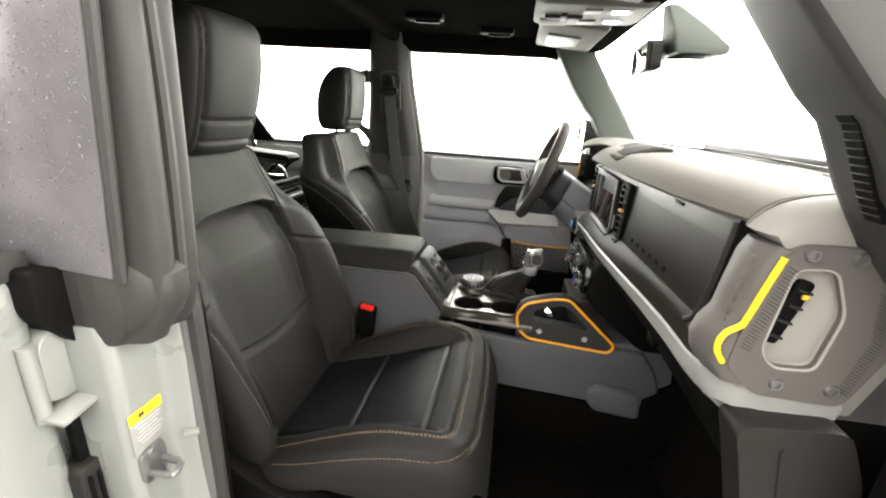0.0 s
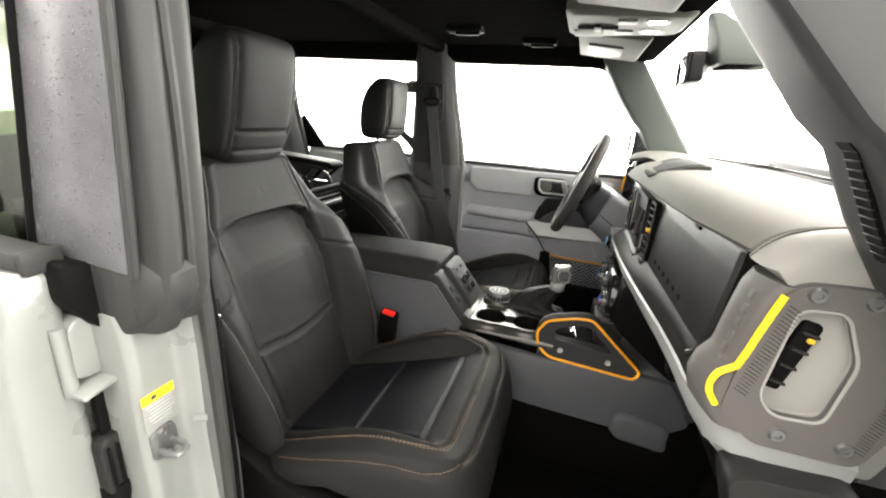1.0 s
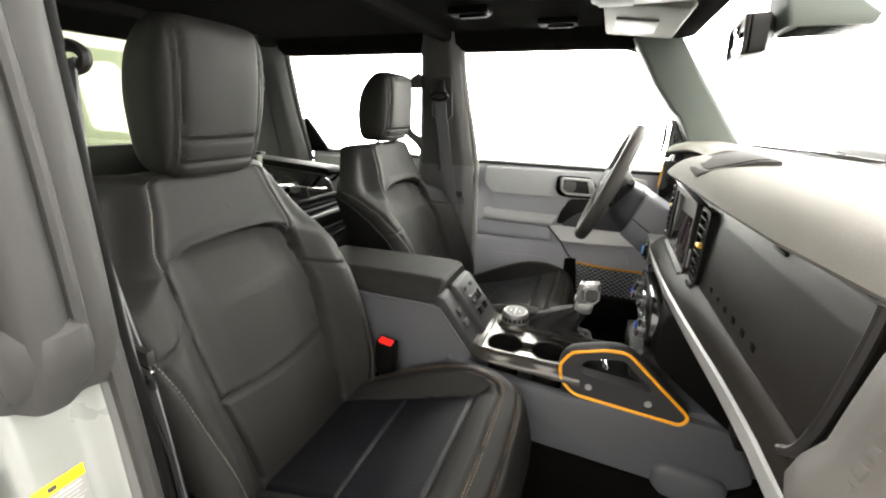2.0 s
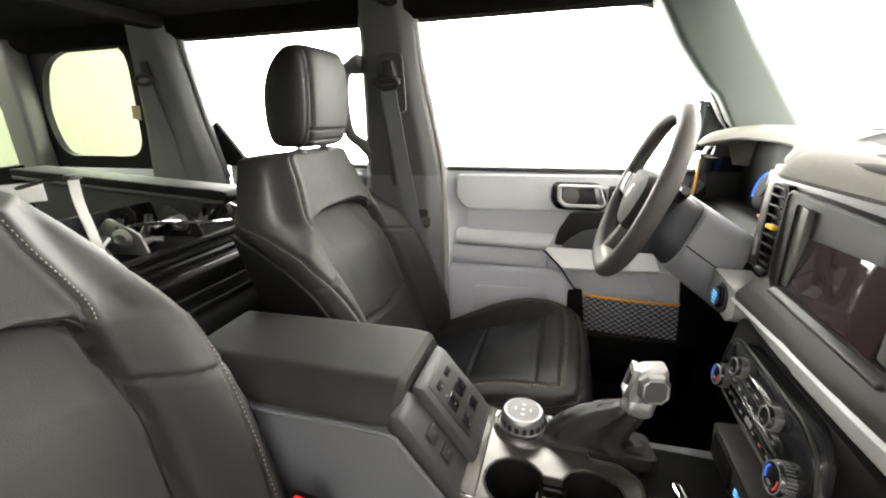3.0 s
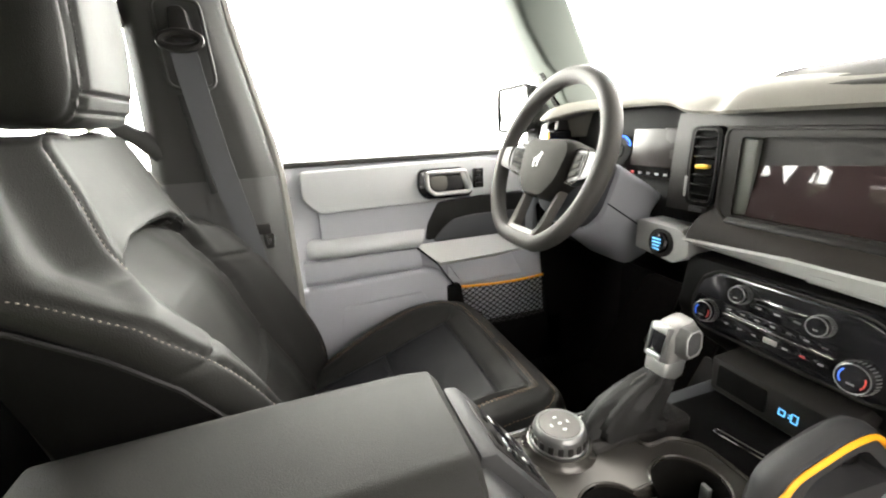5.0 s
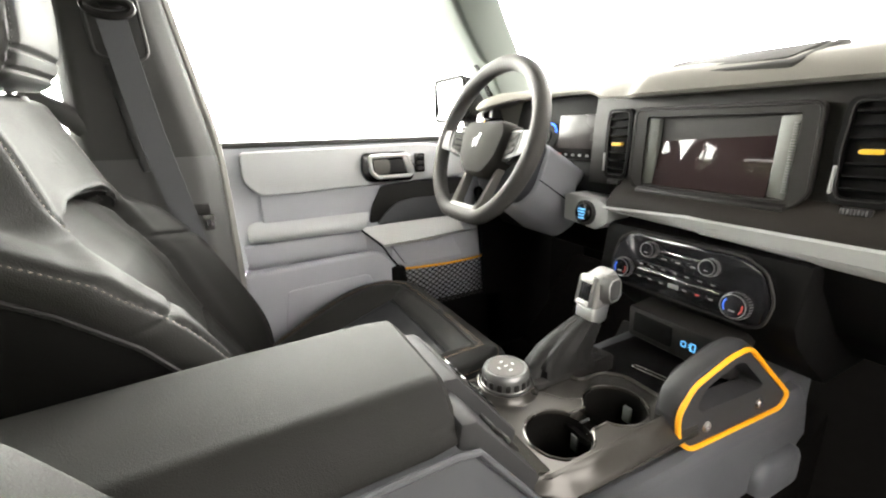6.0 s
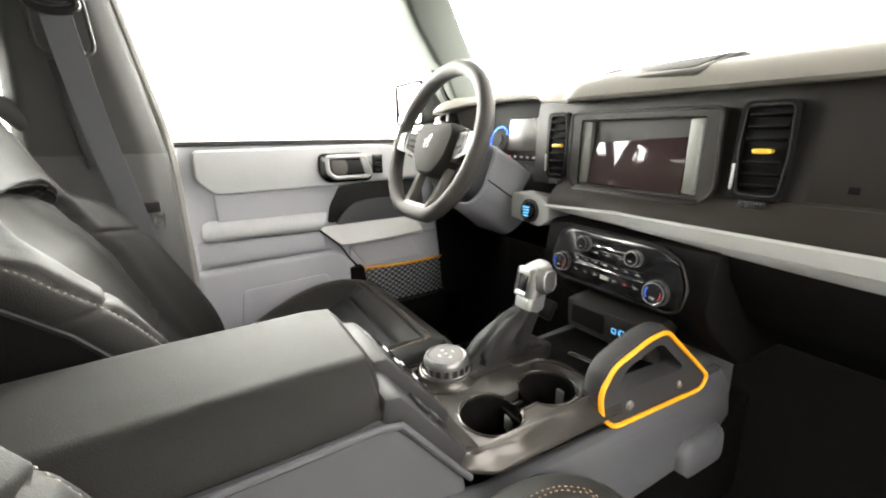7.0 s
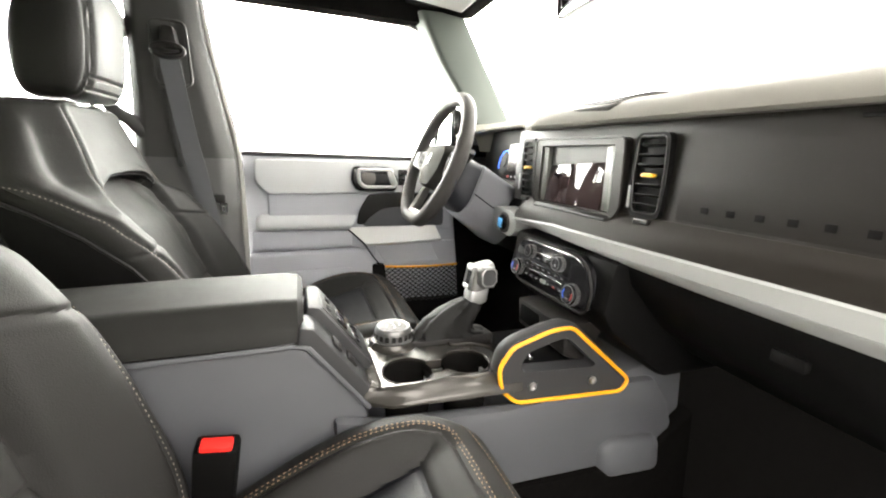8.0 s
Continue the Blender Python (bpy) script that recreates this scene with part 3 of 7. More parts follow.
def backrest_mesh():
    nz, nf, nb = 176, 140, 26
    zs = np.linspace(0.665, 1.25, nz)
    rings = []
    us = np.linspace(-1, 1, nf)
    us = np.sign(us) * (1 - (1 - np.abs(us)) ** 1.12)
    for z in zs:
        w, t, c = curve1(BACK_W, z), curve1(BACK_T, z), curve1(BACK_X, z)
        Y = us * w
        X = back_front(Y, np.full(Y.shape, z))
        ring = [(X[i], Y[i], z) for i in range(nf)]
        rear = c - t
        for k in range(1, nb):
            f = 1 - 2 * k / nb
            e = min(1, max(0, (abs(f) - 0.86) / 0.14))
            ring.append((rear + 0.014 * (1 - math.sqrt(max(0, 1 - e * e))) - 0.008 * (1 - f * f), f * w * 0.985, z))
        rings.append(ring)
    top = rings[-1]
    mx = sum(p[0] for p in top) / len(top)
    for k in range(1, 7):
        a = k / 6 * math.pi / 2
        dz = 0.016 * math.sin(a)
        q = 1 - (1 - math.cos(a)) * 0.8
        rings.append([(mx + (p[0] - mx) * q, p[1] * (1 - (1 - math.cos(a)) * 0.35), 1.25 + dz) for p in top])
    return loft(rings)


CUSH_TOP = [(-0.26, 0.655), (-0.146, 0.690), (-0.002, 0.735), (0.08, 0.762), (0.152, 0.784), (0.20, 0.797), (0.232, 0.794), (0.258, 0.774), (0.274, 0.742), (0.282, 0.705)]
CUSH_W = [(-0.26, 0.222), (-0.11, 0.238), (0.0, 0.252), (0.13, 0.252), (0.20, 0.242), (0.245, 0.218), (0.282, 0.17)]
CUSH_RISE = [(-0.26, 0.006), (-0.15, 0.018), (0.0, 0.042), (0.08, 0.044), (0.15, 0.030), (0.21, 0.006), (0.28, 0.0)]
CUSH_SEAMS = [[(0.0, -0.143), (-0.002, 0), (0.0, 0.143)], [(0.152, -0.155), (0.156, 0), (0.152, 0.155)]] + \
    [[(-0.26, s * 0.132), (0.0, s * 0.143), (0.152, s * 0.155), (0.176, s * 0.170)] for s in (-1, 1)] + \
    [[(-0.26, s * 0.182), (0.0, s * 0.194), (0.14, s * 0.195), (0.19, s * 0.184), (0.205, s * 0.158), (0.209, 0)] for s in (-1, 1)] + \
    [[(-0.26, s * 0.212), (-0.11, s * 0.228), (0.0, s * 0.243), (0.13, s * 0.243), (0.20, s * 0.230), (0.238, s * 0.195), (0.250, s * 0.14), (0.254, 0)] for s in (-1, 1)]


def cushion_top(X, Y):
    z0, w, rise = (np.array([curve1(tab, x) for x in X.ravel()]).reshape(X.shape) for tab in (CUSH_TOP, CUSH_W, CUSH_RISE))
    a = np.abs(Y)
    edge = np.interp(X, [-0.26, 0.0, 0.152, 0.25], [0.132, 0.143, 0.155, 0.16])
    z = z0 + rise * sm01((a - edge + 0.004) / 0.040)
    # two plump pads inside the seams
    z = z + 0.008 * np.clip(1 - (a / 0.15) ** 2, 0, 1) * (np.clip(1 - ((X - 0.076) / 0.076) ** 2, 0, 1) + np.clip(1 - ((X + 0.10) / 0.10) ** 2, 0, 1))
    z = z + 0.004 * np.exp(-((X - 0.182) / 0.018) ** 2) * np.clip(1 - (a / 0.19) ** 4, 0, 1)
    e = np.clip((a / w - 0.82) / 0.18, 0, 1)
    z = z - 0.050 * (1 - np.sqrt(np.clip(1 - e * e, 0, 1)))
    d = groove((X, Y), CUSH_SEAMS)
    return z - 0.0042 * np.exp(-(d / 0.0036) ** 2) + 0.0012 * np.exp(-((d - 0.010) / 0.006) ** 2)


def cushion_mesh():
    xs = np.concatenate([np.linspace(-0.255, 0.23, 116), np.linspace(0.234, 0.2815, 22)])
    us = np.linspace(-1, 1, 132)
    rings = []
    for x in xs:
        w = curve1(CUSH_W, x)
        Y = us * w
        Z = cushion_top(np.full(Y.shape, x), Y)
        zb = min(0.690, min(Z[0], Z[-1]) - 0.035) + 0.010 * sstep(0.24, 0.28, x)
        ring = [(x, Y[i], Z[i]) for i in range(len(us))]
        for k, f in ((0.99, 0.75), (0.985, 0.5), (0.975, 0.25)):
            ring.append((x, w * k, zb + (Z[-1] - zb) * f))
        ring += [(x, w * 0.95, zb), (x, 0, zb), (x, -w * 0.95, zb)]
        for k, f in ((0.975, 0.25), (0.985, 0.5), (0.99, 0.75)):
            ring.append((x, -w * k, zb + (Z[0] - zb) * f))
        rings.append(ring)
    bm = loft(rings)
    for f in bm.faces:
        c = f.calc_center_median()
        if -0.25 < c.x < 0.153 and c.z > curve1(CUSH_TOP, c.x) - 0.012 and abs(c.y) < np.interp(c.x, [-0.26, 0.0, 0.152], [0.132, 0.143, 0.155]):
            f.material_index = 1
    return bm


HEAD_ROWS = [(1.252, 0.045, 0.078, -0.430), (1.258, 0.054, 0.091, -0.430), (1.275, 0.062, 0.102, -0.429), (1.31, 0.068, 0.109, -0.426), (1.36, 0.070, 0.112, -0.422),
             (1.41, 0.065, 0.109, -0.415), (1.442, 0.055, 0.103, -0.406), (1.462, 0.043, 0.094, -0.399), (1.474, 0.028, 0.080, -0.395), (1.478, 0.013, 0.054, -0.394)]


def headrest_mesh():
    rings, n = [], 96
    zs = [1.252 + 0.226 * (0.5 - 0.5 * math.cos(math.pi * k / 46)) for k in range(47)]
    zs = sorted(zs + [1.2605 + 0.002 * k for k in range(23)])
    for z in zs:
        a, b, c = (curve1([(r[0], r[i]) for r in HEAD_ROWS], z) for i in (1, 2, 3))
        ring = []
        for j in range(n):
            th = 2 * math.pi * j / n
            cs, sn = math.cos(th), math.sin(th)
            ex = 0.52 if cs > 0 else 0.8
            x = c + a * math.copysign(abs(cs) ** ex, cs)
            y = b * math.copysign(abs(sn) ** 0.62, sn)
            g = 0.0
            if cs > -0.2:
                g += 1.5 * math.exp(-((abs(y) - 0.078) / 0.004) ** 2) + 1.2 * math.exp(-((abs(y) - 0.089) / 0.004) ** 2)
            if cs > 0 and abs(y) < 0.080:
                g += 1.3 * math.exp(-((z - 1.297) / 0.0032) ** 2) + 1.3 * math.exp(-((z - 1.270) / 0.0032) ** 2)
            ring.append((x - 0.0048 * min(g, 1.5) * max(0.3, cs), y * (1 - 0.012 * g * (1 - max(0, cs))), z))
        rings.append(ring)
    return loft(rings)


def head_seam(y, z0=1.27, z1=1.462):
    """Points down the front of the headrest beside a seam."""
    out = []
    for z in np.linspace(z0, z1, 30):
        a, b, c = (curve1([(r[0], r[i]) for r in HEAD_ROWS], z) for i in (1, 2, 3))
        sn = min(0.999, (abs(y) / b) ** (1 / 0.62))
        out.append((c + a * math.sqrt(1 - sn * sn) ** 0.52 + 0.0008, y, z))
    return out


def on_back(line, lift=0.0006, off=0.0, n=6):
    P = smooth_line([(a, b, 0) for a, b in line], n)
    out = []
    for i, p in enumerate(P):
        t = (P[min(i + 1, len(P) - 1)] - P[max(i - 1, 0)]).normalized()
        q = p + Vector((-t.y, t.x, 0)) * off
        x = back_front(np.array([q.x]), np.array([q.y]))[0]
        out.append((x + lift, q.x, q.y))
    return out


def on_cushion(line, lift=0.0006, off=0.0, n=6):
    P = smooth_line([(a, b, 0) for a, b in line], n)
    out = []
    for i, p in enumerate(P):
        t = (P[min(i + 1, len(P) - 1)] - P[max(i - 1, 0)]).normalized()
        q = p + Vector((-t.y, t.x, 0)) * off
        out.append((q.x, q.y, cushion_top(np.array([q.x]), np.array([q.y]))[0] + lift))
    return out


def shaped(line, s):
    return [(a, s * b) for a, b in line]


def build_seat(at, upright, top, drop, slide, label):
    """at: where it stands; upright: degrees by which the back is set steeper; slide: how far forward the cushion is set."""
    turn = Matrix.Translation((-0.19, 0, 0.78)) @ pose(0, 0, 0, 0, upright, 0) @ Matrix.Translation((0.19, 0, -0.78))

    def tip(bm, low=True, drop=1.0):
        k = (top - 1.08) / 0.186
        if low:
            for v in bm.verts:
                if v.co.z > 1.08:
                    v.co.z = 1.08 + (v.co.z - 1.08) * k
        for v in bm.verts:
            if drop != 1 and v.co.z < 1.31:
                v.co.z = 1.31 - (1.31 - v.co.z) * drop
        bm.transform(turn)
        return bm

    seat = thing("front_seat", (0, 0, 0.45), label, "car seat", "front seats")
    pad = cushion_mesh()
    pad.transform(Matrix.Translation((slide, 0, 0)))
    cushion = part("cushion", pad, LEATHER, seat, second=LEATHER_INSERT)
    back = part("backrest", tip(backrest_mesh()), LEATHER, seat)
    head = part("headrest", tip(headrest_mesh(), False, drop), LEATHER, seat)
    th = bmesh.new()
    for s in (-1, 1):
        for d in (0.0035, 0.0085):
            stitches(on_cushion([(-0.15, s * (0.186 + d)), (0.0, s * (0.194 + d)), (0.14, s * (0.195 + d)), (0.19 + d * 0.7, s * (0.184 + d * 0.7)), (0.205 + d, s * 0.158), (0.209 + d, s * 0.005)]), bm=th)
        stitches(on_cushion([(-0.12, s * 0.2235), (0.0, s * 0.2405), (0.13, s * 0.2405), (0.198, s * 0.2275), (0.235, s * 0.193), (0.247, s * 0.14), (0.251, s * 0.005)]), bm=th)
    th.transform(Matrix.Translation((slide, 0, 0)))
    tagged(part("stitching", th, THREAD, cushion, "tan double stitching", recalc=False), kind="stuff")
    th = bmesh.new()
    for s in (-1, 1):
        stitches(on_back([(s * y, z) for y, z in EDGE], off=0.0030 * s), bm=th)
        stitches(on_back([(s * 0.123, 1.245), (s * 0.133, 1.20), (s * 0.154, 1.125), (s * 0.153, 1.09)]), bm=th)
    tagged(part("stitching", tip(th), THREAD_PALE, back, "pale stitching along the seams", recalc=False), kind="stuff")
    th = bmesh.new()
    for s in (-1, 1):
        stitches(head_seam(s * 0.0835), bm=th)
    for zz in (1.276, 1.303):
        a, b, c = (curve1([(r[0], r[i]) for r in HEAD_ROWS], zz) for i in (1, 2, 3))
        stitches([(c + a * (1 - (abs(y) / b) ** 3.2) ** 0.26 + 0.0008, y, zz) for y in np.linspace(-0.072, 0.072, 24)], bm=th)
    tagged(part("stitching", tip(th, False, drop), THREAD_DARK, head, "dark stitching along the seams", recalc=False), kind="stuff")
    part("piping", tip(tube(on_back([(a * 1.02, b + 0.003) for a, b in ARCH[1:-1]], 0.0002), 0.0022, 6)), LEATHER_SIDE, back)
    # raised emblem pressed into the collar, as a plain shape
    em = bmesh.new()
    for y0, z0, r in ((0.012, 1.183, 0.009), (-0.006, 1.177, 0.011), (-0.018, 1.169, 0.008)):
        x = back_front(np.array([y0]), np.array([z0]))[0]
        lathe([(r, 0), (r * 0.8, 0.0005), (r * 0.5, 0.0006)], 12, aim((x - 0.0004, y0, z0), (1, 0, 0.33)), em)
    part("emblem", tip(em), LEATHER, back, "embossed emblem")
    for s in (-1, 1):
        # dark panel along the lower side, under the stitched seam
        sp_ = [(-0.468, 1.100), (-0.41, 1.070), (-0.345, 1.028), (-0.285, 0.976), (-0.243, 0.922), (-0.222, 0.86), (-0.21, 0.76), (-0.32, 0.74), (-0.378, 0.80), (-0.405, 0.90), (-0.44, 1.02)]
        part("side_panel", tip(prism(sp_, "y", s * 0.245, s * 0.2605, 0.004)), PLASTIC_DARK, back, "matt black lower side panel")
        part("seam_ridge", tip(tube([(x, s * 0.2605, z) for x, z in sp_[:7]], 0.003, 6)), LEATHER_SIDE, back)
        # hard shell and recliner cover low on each side
        part("recliner_cover", prism(round_poly([(-0.36, 0.56), (-0.36, 0.70), (-0.24, 0.74), (-0.12, 0.67), (0.14, 0.645), (0.20, 0.61), (0.20, 0.55), (-0.1, 0.53)], 0.03, 4), "y", s * 0.215, s * 0.255, 0.008), PLASTIC_DARK, seat, "black plastic seat side cover")
        part("post", tip(lathe([(0.006, 0), (0.006, 0.095)], 12, Matrix.Translation((-0.422, s * 0.055, 1.185))), False), CHROME, head, "chrome headrest post")
        part("post_collar", tip(lathe([(0.017, 0), (0.016, 0.008), (0.009, 0.011)], 14, Matrix.Translation((-0.422, s * 0.055, 1.259)))), PLASTIC, back)
        part("rail", box((-0.02, s * 0.19, 0.475), (0.56, 0.05, 0.04), 0.006), PLASTIC_DARK, seat, "black seat rail")
    part("base", prism([(-0.25, 0.50), (-0.25, 0.59), (0.0, 0.655), (0.21, 0.675), (0.235, 0.62), (0.18, 0.50)], "y", -0.222, 0.222, 0.015), PLASTIC_DARK, seat)
    part("back_shell", tip(prism([(-0.335, 0.60), (-0.375, 0.72), (-0.415, 0.95), (-0.470, 1.13), (-0.478, 1.125), (-0.43, 0.90), (-0.395, 0.66), (-0.36, 0.58)], "y", -0.235, 0.235, 0.008)), LEATHER_SIDE, seat)
    seat.matrix_basis = Matrix.Translation(at)
    return seat


SEAT_Y = 0.385
build_seat((0, SEAT_Y, 0.45), 0, 1.252, 0.86, 0.0, "black leather driver seat with tan stitching, back reclined")
build_seat((-0.016, -SEAT_Y, 0.45), 6.3, 1.226, 1.5, -0.014, "black leather passenger seat with tan stitching beside the open door")


def build_buckle(x, y, z, s):
    b = thing("seat_belt_buckle", (x, y, z - 0.12), "black seat belt buckle with a red release button beside the seat", "seat belt buckle")
    m = pose(x, y, z, 10, 8, 0)
    bm = box((0, 0, -0.045), (0.050, 0.030, 0.098), 0.006)
    bm.transform(m)
    part("housing", bm, PLASTIC_DARK, b)
    bm = box((0.0, -0.004, 0.002), (0.036, 0.018, 0.014), 0.003)
    bm.transform(m)
    part("release_button", bm, RED, b, "red release button")
    bm = box((-0.004, 0, -0.12), (0.010, 0.026, 0.11), 0.004)
    bm.transform(m)
    part("stalk", bm, PLASTIC_DARK, b)
    return b


build_buckle(-0.118, -0.180, 0.828, -1)
build_buckle(-0.115, 0.165, 0.838, 1)


# ---- seat belts ----
def ribbon(pts, width, across, thick=0.0014):
    a = Vector(across).normalized() * (width / 2)
    P = smooth_line(pts, 8)
    rings = []
    for i, p in enumerate(P):
        t = (P[min(i + 1, len(P) - 1)] - P[max(i - 1, 0)]).normalized()
        n = t.cross(a).normalized() * thick
        rings.append([p - a - n, p + a - n, p + a + n, p - a + n])
    return loft(rings)


def build_belt(s):
    b = thing("seat_belt", (-0.28, s * 0.65, 0.95), "dark grey seat belt on the centre pillar with its guide loop", "seat belt", "seat belts")
    part("webbing", ribbon([(-0.312, s * 0.612, 1.41), (-0.306, s * 0.625, 1.33), (-0.292, s * 0.640, 1.20), (-0.272, s * 0.642, 1.08), (-0.255, s * 0.640, 0.97), (-0.235, s * 0.645, 0.72), (-0.23, s * 0.65, 0.58)], 0.046, (1, 0, 0.2)), WEBBING, b)
    part("guide_loop", tube([(-0.312 + 0.034 * math.cos(t), s * 0.608, 1.414 + 0.014 * math.sin(t)) for t in np.linspace(0, 2 * math.pi, 25)[:-1]], 0.0075, 8, True, up=(0, 1, 0)), PLASTIC, b)
    part("guide_mount", prism(round_poly([(-0.333, 1.42), (-0.326, 1.475), (-0.298, 1.475), (-0.291, 1.42)], 0.012, 4), "y", s * 0.615, s * 0.648, 0.006), PLASTIC, b)
    part("tongue", box((-0.240, s * 0.648, 1.038), (0.052, 0.012, 0.024), 0.004), PLASTIC, b)
    part("tongue_plate", plate(round_poly([(-0.233, 1.030), (-0.209, 1.024), (-0.212, 0.992), (-0.230, 0.990)], 0.003, 3), [round_poly([(-0.226, 1.015), (-0.217, 1.013), (-0.219, 1.001), (-0.225, 1.000)], 0.002, 2)], "y", s * 0.652, s * 0.656), CHROME, b, "chrome belt tongue plate")
    return b


build_belt(1)
build_belt(-1)


# ---- steering wheel ----
WHEEL = Matrix.Translation((0.332, 0.395, 1.166)) @ Matrix(((0, 0.354, -0.935), (-1, 0, 0), (0, 0.935, 0.354))).to_4x4()
wheel = thing("steering_wheel", (0.332, 0.395, 1.166), "black leather steering wheel with silver lower spoke and side buttons", "steering wheel")


def wpart(name, bm, mat, parent, label="", sunk=True):
    """A part of the wheel; hub and spokes sit deeper than the rim."""
    if sunk:
        for v in bm.verts:
            k = min(1.0, max(0.0, (0.168 - math.hypot(v.co.x, v.co.y)) / 0.075))
            v.co.z -= 0.024 * k * k * (3 - 2 * k)
            v.co.y -= 0.006 * k
    bm.transform(WHEEL)
    return part(name, bm, mat, parent, label)


rim_pts = []
for k in range(72):
    t = 2 * math.pi * k / 72
    y = 0.171 * math.sin(t)
    rim_pts.append((0.172 * math.cos(t), max(y, -0.160 - 0.2 * (abs(y) - 0.160)) if y < -0.16 else y, 0))
rim = wpart("rim", tube(rim_pts, 0.0165, 14, True, up=(0, 0, 1), flat=1.12), RIM_LEATHER, wheel, sunk=False)
wpart("stitching", stitches([(p[0] * 0.905, p[1] * 0.905, 0.004) for p in rim_pts] + [(rim_pts[0][0] * 0.905, 0, 0.004)], 0.003, 0.003), THREAD_DARK, rim, sunk=False)
hub = round_poly([(1.12 * hx, hy) for hx, hy in [(-0.062, 0.052), (0.062, 0.052), (0.076, 0.03), (0.066, -0.03), (0.036, -0.068), (-0.036, -0.068), (-0.066, -0.03), (-0.076, 0.03)]], 0.016, 4)
bm = loft([[(x * k, y * k, z) for x, y in hub] for k, z in ((0.98, -0.03), (1.0, 0.012), (0.97, 0.026), (0.9, 0.034), (0.6, 0.040), (0.3, 0.042))])
airbag = wpart("airbag_cover", bm, AIRBAG, wheel)
em = bmesh.new()
for px, py, w, h, a in ((0.0, 0.006, 0.02, 0.010, 25), (0.008, 0.013, 0.008, 0.014, -20), (-0.008, -0.004, 0.004, 0.014, 10), (0.005, -0.004, 0.004, 0.012, -15)):
    box((px, py, 0.0425), (w, h, 0.002), 0.0008, pose(0, 0, 0, 0, 0, a), em)
wpart("emblem", em, STRIP_GREY, airbag, "pale plain emblem shape")
for s in (-1, 1):
    sp = round_poly([(s * 0.06, 0.036), (s * 0.160, 0.022), (s * 0.162, -0.022), (s * 0.06, -0.03)], 0.008, 3)
    wpart("side_spoke", prism(sp, "z", -0.012, 0.014, 0.004), PLASTIC, wheel)
    bp = round_poly([(s * 0.082, 0.030), (s * 0.128, 0.024), (s * 0.124, -0.016), (s * 0.082, -0.022)], 0.008, 3)
    pad = wpart("button_pad", prism(bp, "z", 0.013, 0.021, 0.003), PLASTIC_DARK, wheel)
    for k in range(3):
        wpart("button", box((s * 0.104, 0.016 - 0.014 * k, 0.022), (0.026, 0.009, 0.004), 0.001), AIRBAG, pad)
    fr = [(s * 0.080, 0.033, 0.017), (s * 0.131, 0.027, 0.017), (s * 0.127, -0.020, 0.017), (s * 0.080, -0.025, 0.017)]
    wpart("button_frame", tube(smooth_line(fr, 4, True), 0.0020, 6, True), AIRBAG, wheel)
    ls = [(s * 0.050, -0.050), (s * 0.062, -0.040), (s * 0.058, -0.118), (s * 0.052, -0.152), (s * 0.030, -0.158), (s * 0.044, -0.116)]
    wpart("lower_spoke", prism(ls, "z", -0.012, 0.010, 0.004), SPOKE, wheel, "satin silver spoke")
wpart("spoke_bridge", prism(round_poly([(-0.046, -0.136), (0.046, -0.136), (0.045, -0.160), (-0.045, -0.160)], 0.008, 3), "z", -0.010, 0.010, 0.004), SPOKE, wheel)
column = thing("steering_column", (0.45, 0.39, 1.10), "grey plastic steering column shroud with control stalks", "steering column")
rings = []
for u, w, h, dz in ((-0.098, 0.094, 0.086, -0.023), (-0.102, 0.099, 0.089, -0.024), (-0.17, 0.108, 0.092, -0.040), (-0.23, 0.110, 0.095, -0.055)):
    rings.append([tuple(WHEEL @ Vector((x, y + dz, u))) for x, y in round_poly([(-w, h * 0.62), (w, h * 0.62), (w, -h * 0.55), (w * 0.62, -h), (-w * 0.62, -h), (-w, -h * 0.55)], 0.022, 4)])
part("shroud", loft(rings), SHROUD, column)
part("shroud_seam", tube([tuple(WHEEL @ Vector((w + 0.0008, -h * 0.25 + dz, u))) for u, w, h, dz in ((-0.10, 0.098, 0.088, -0.024), (-0.17, 0.108, 0.092, -0.040), (-0.228, 0.110, 0.095, -0.055))], 0.0013, 6), PLASTIC_DARK, column)
mouth = []
for u, w, h, dz in ((-0.030, 0.060, 0.054, -0.006), (-0.036, 0.070, 0.064, -0.008), (-0.060, 0.084, 0.078, -0.014), (-0.094, 0.092, 0.085, -0.022), (-0.100, 0.090, 0.083, -0.023)):
    mouth.append([tuple(WHEEL @ Vector((x, y + dz, u))) for x, y in round_poly([(-w, h * 0.62), (w, h * 0.62), (w, -h * 0.55), (w * 0.62, -h), (-w * 0.62, -h), (-w, -h * 0.55)], 0.022, 4)])
part("shroud_mouth", loft(mouth), MOUTH, column, "dark blue-grey collar behind the wheel")
for s in (-1, 1):
    e_ = 0.115 if s > 0 else 0.185
    pts = [tuple(WHEEL @ Vector(p)) for p in ((s * 0.07, 0.02, -0.055), (s * (0.07 + e_) / 2, 0.03, -0.05), (s * e_, 0.045, -0.045))]
    part("stalk", tube(smooth_line(pts, 5), [0.008] * 6 + [0.010] * 4 + [0.008], 8), PLASTIC, column, "black control stalk")


# ---- dashboard ----
dash = thing("dashboard", (0.55, 0, 0.90), "grey and black dashboard with a soft top pad", "dashboard")


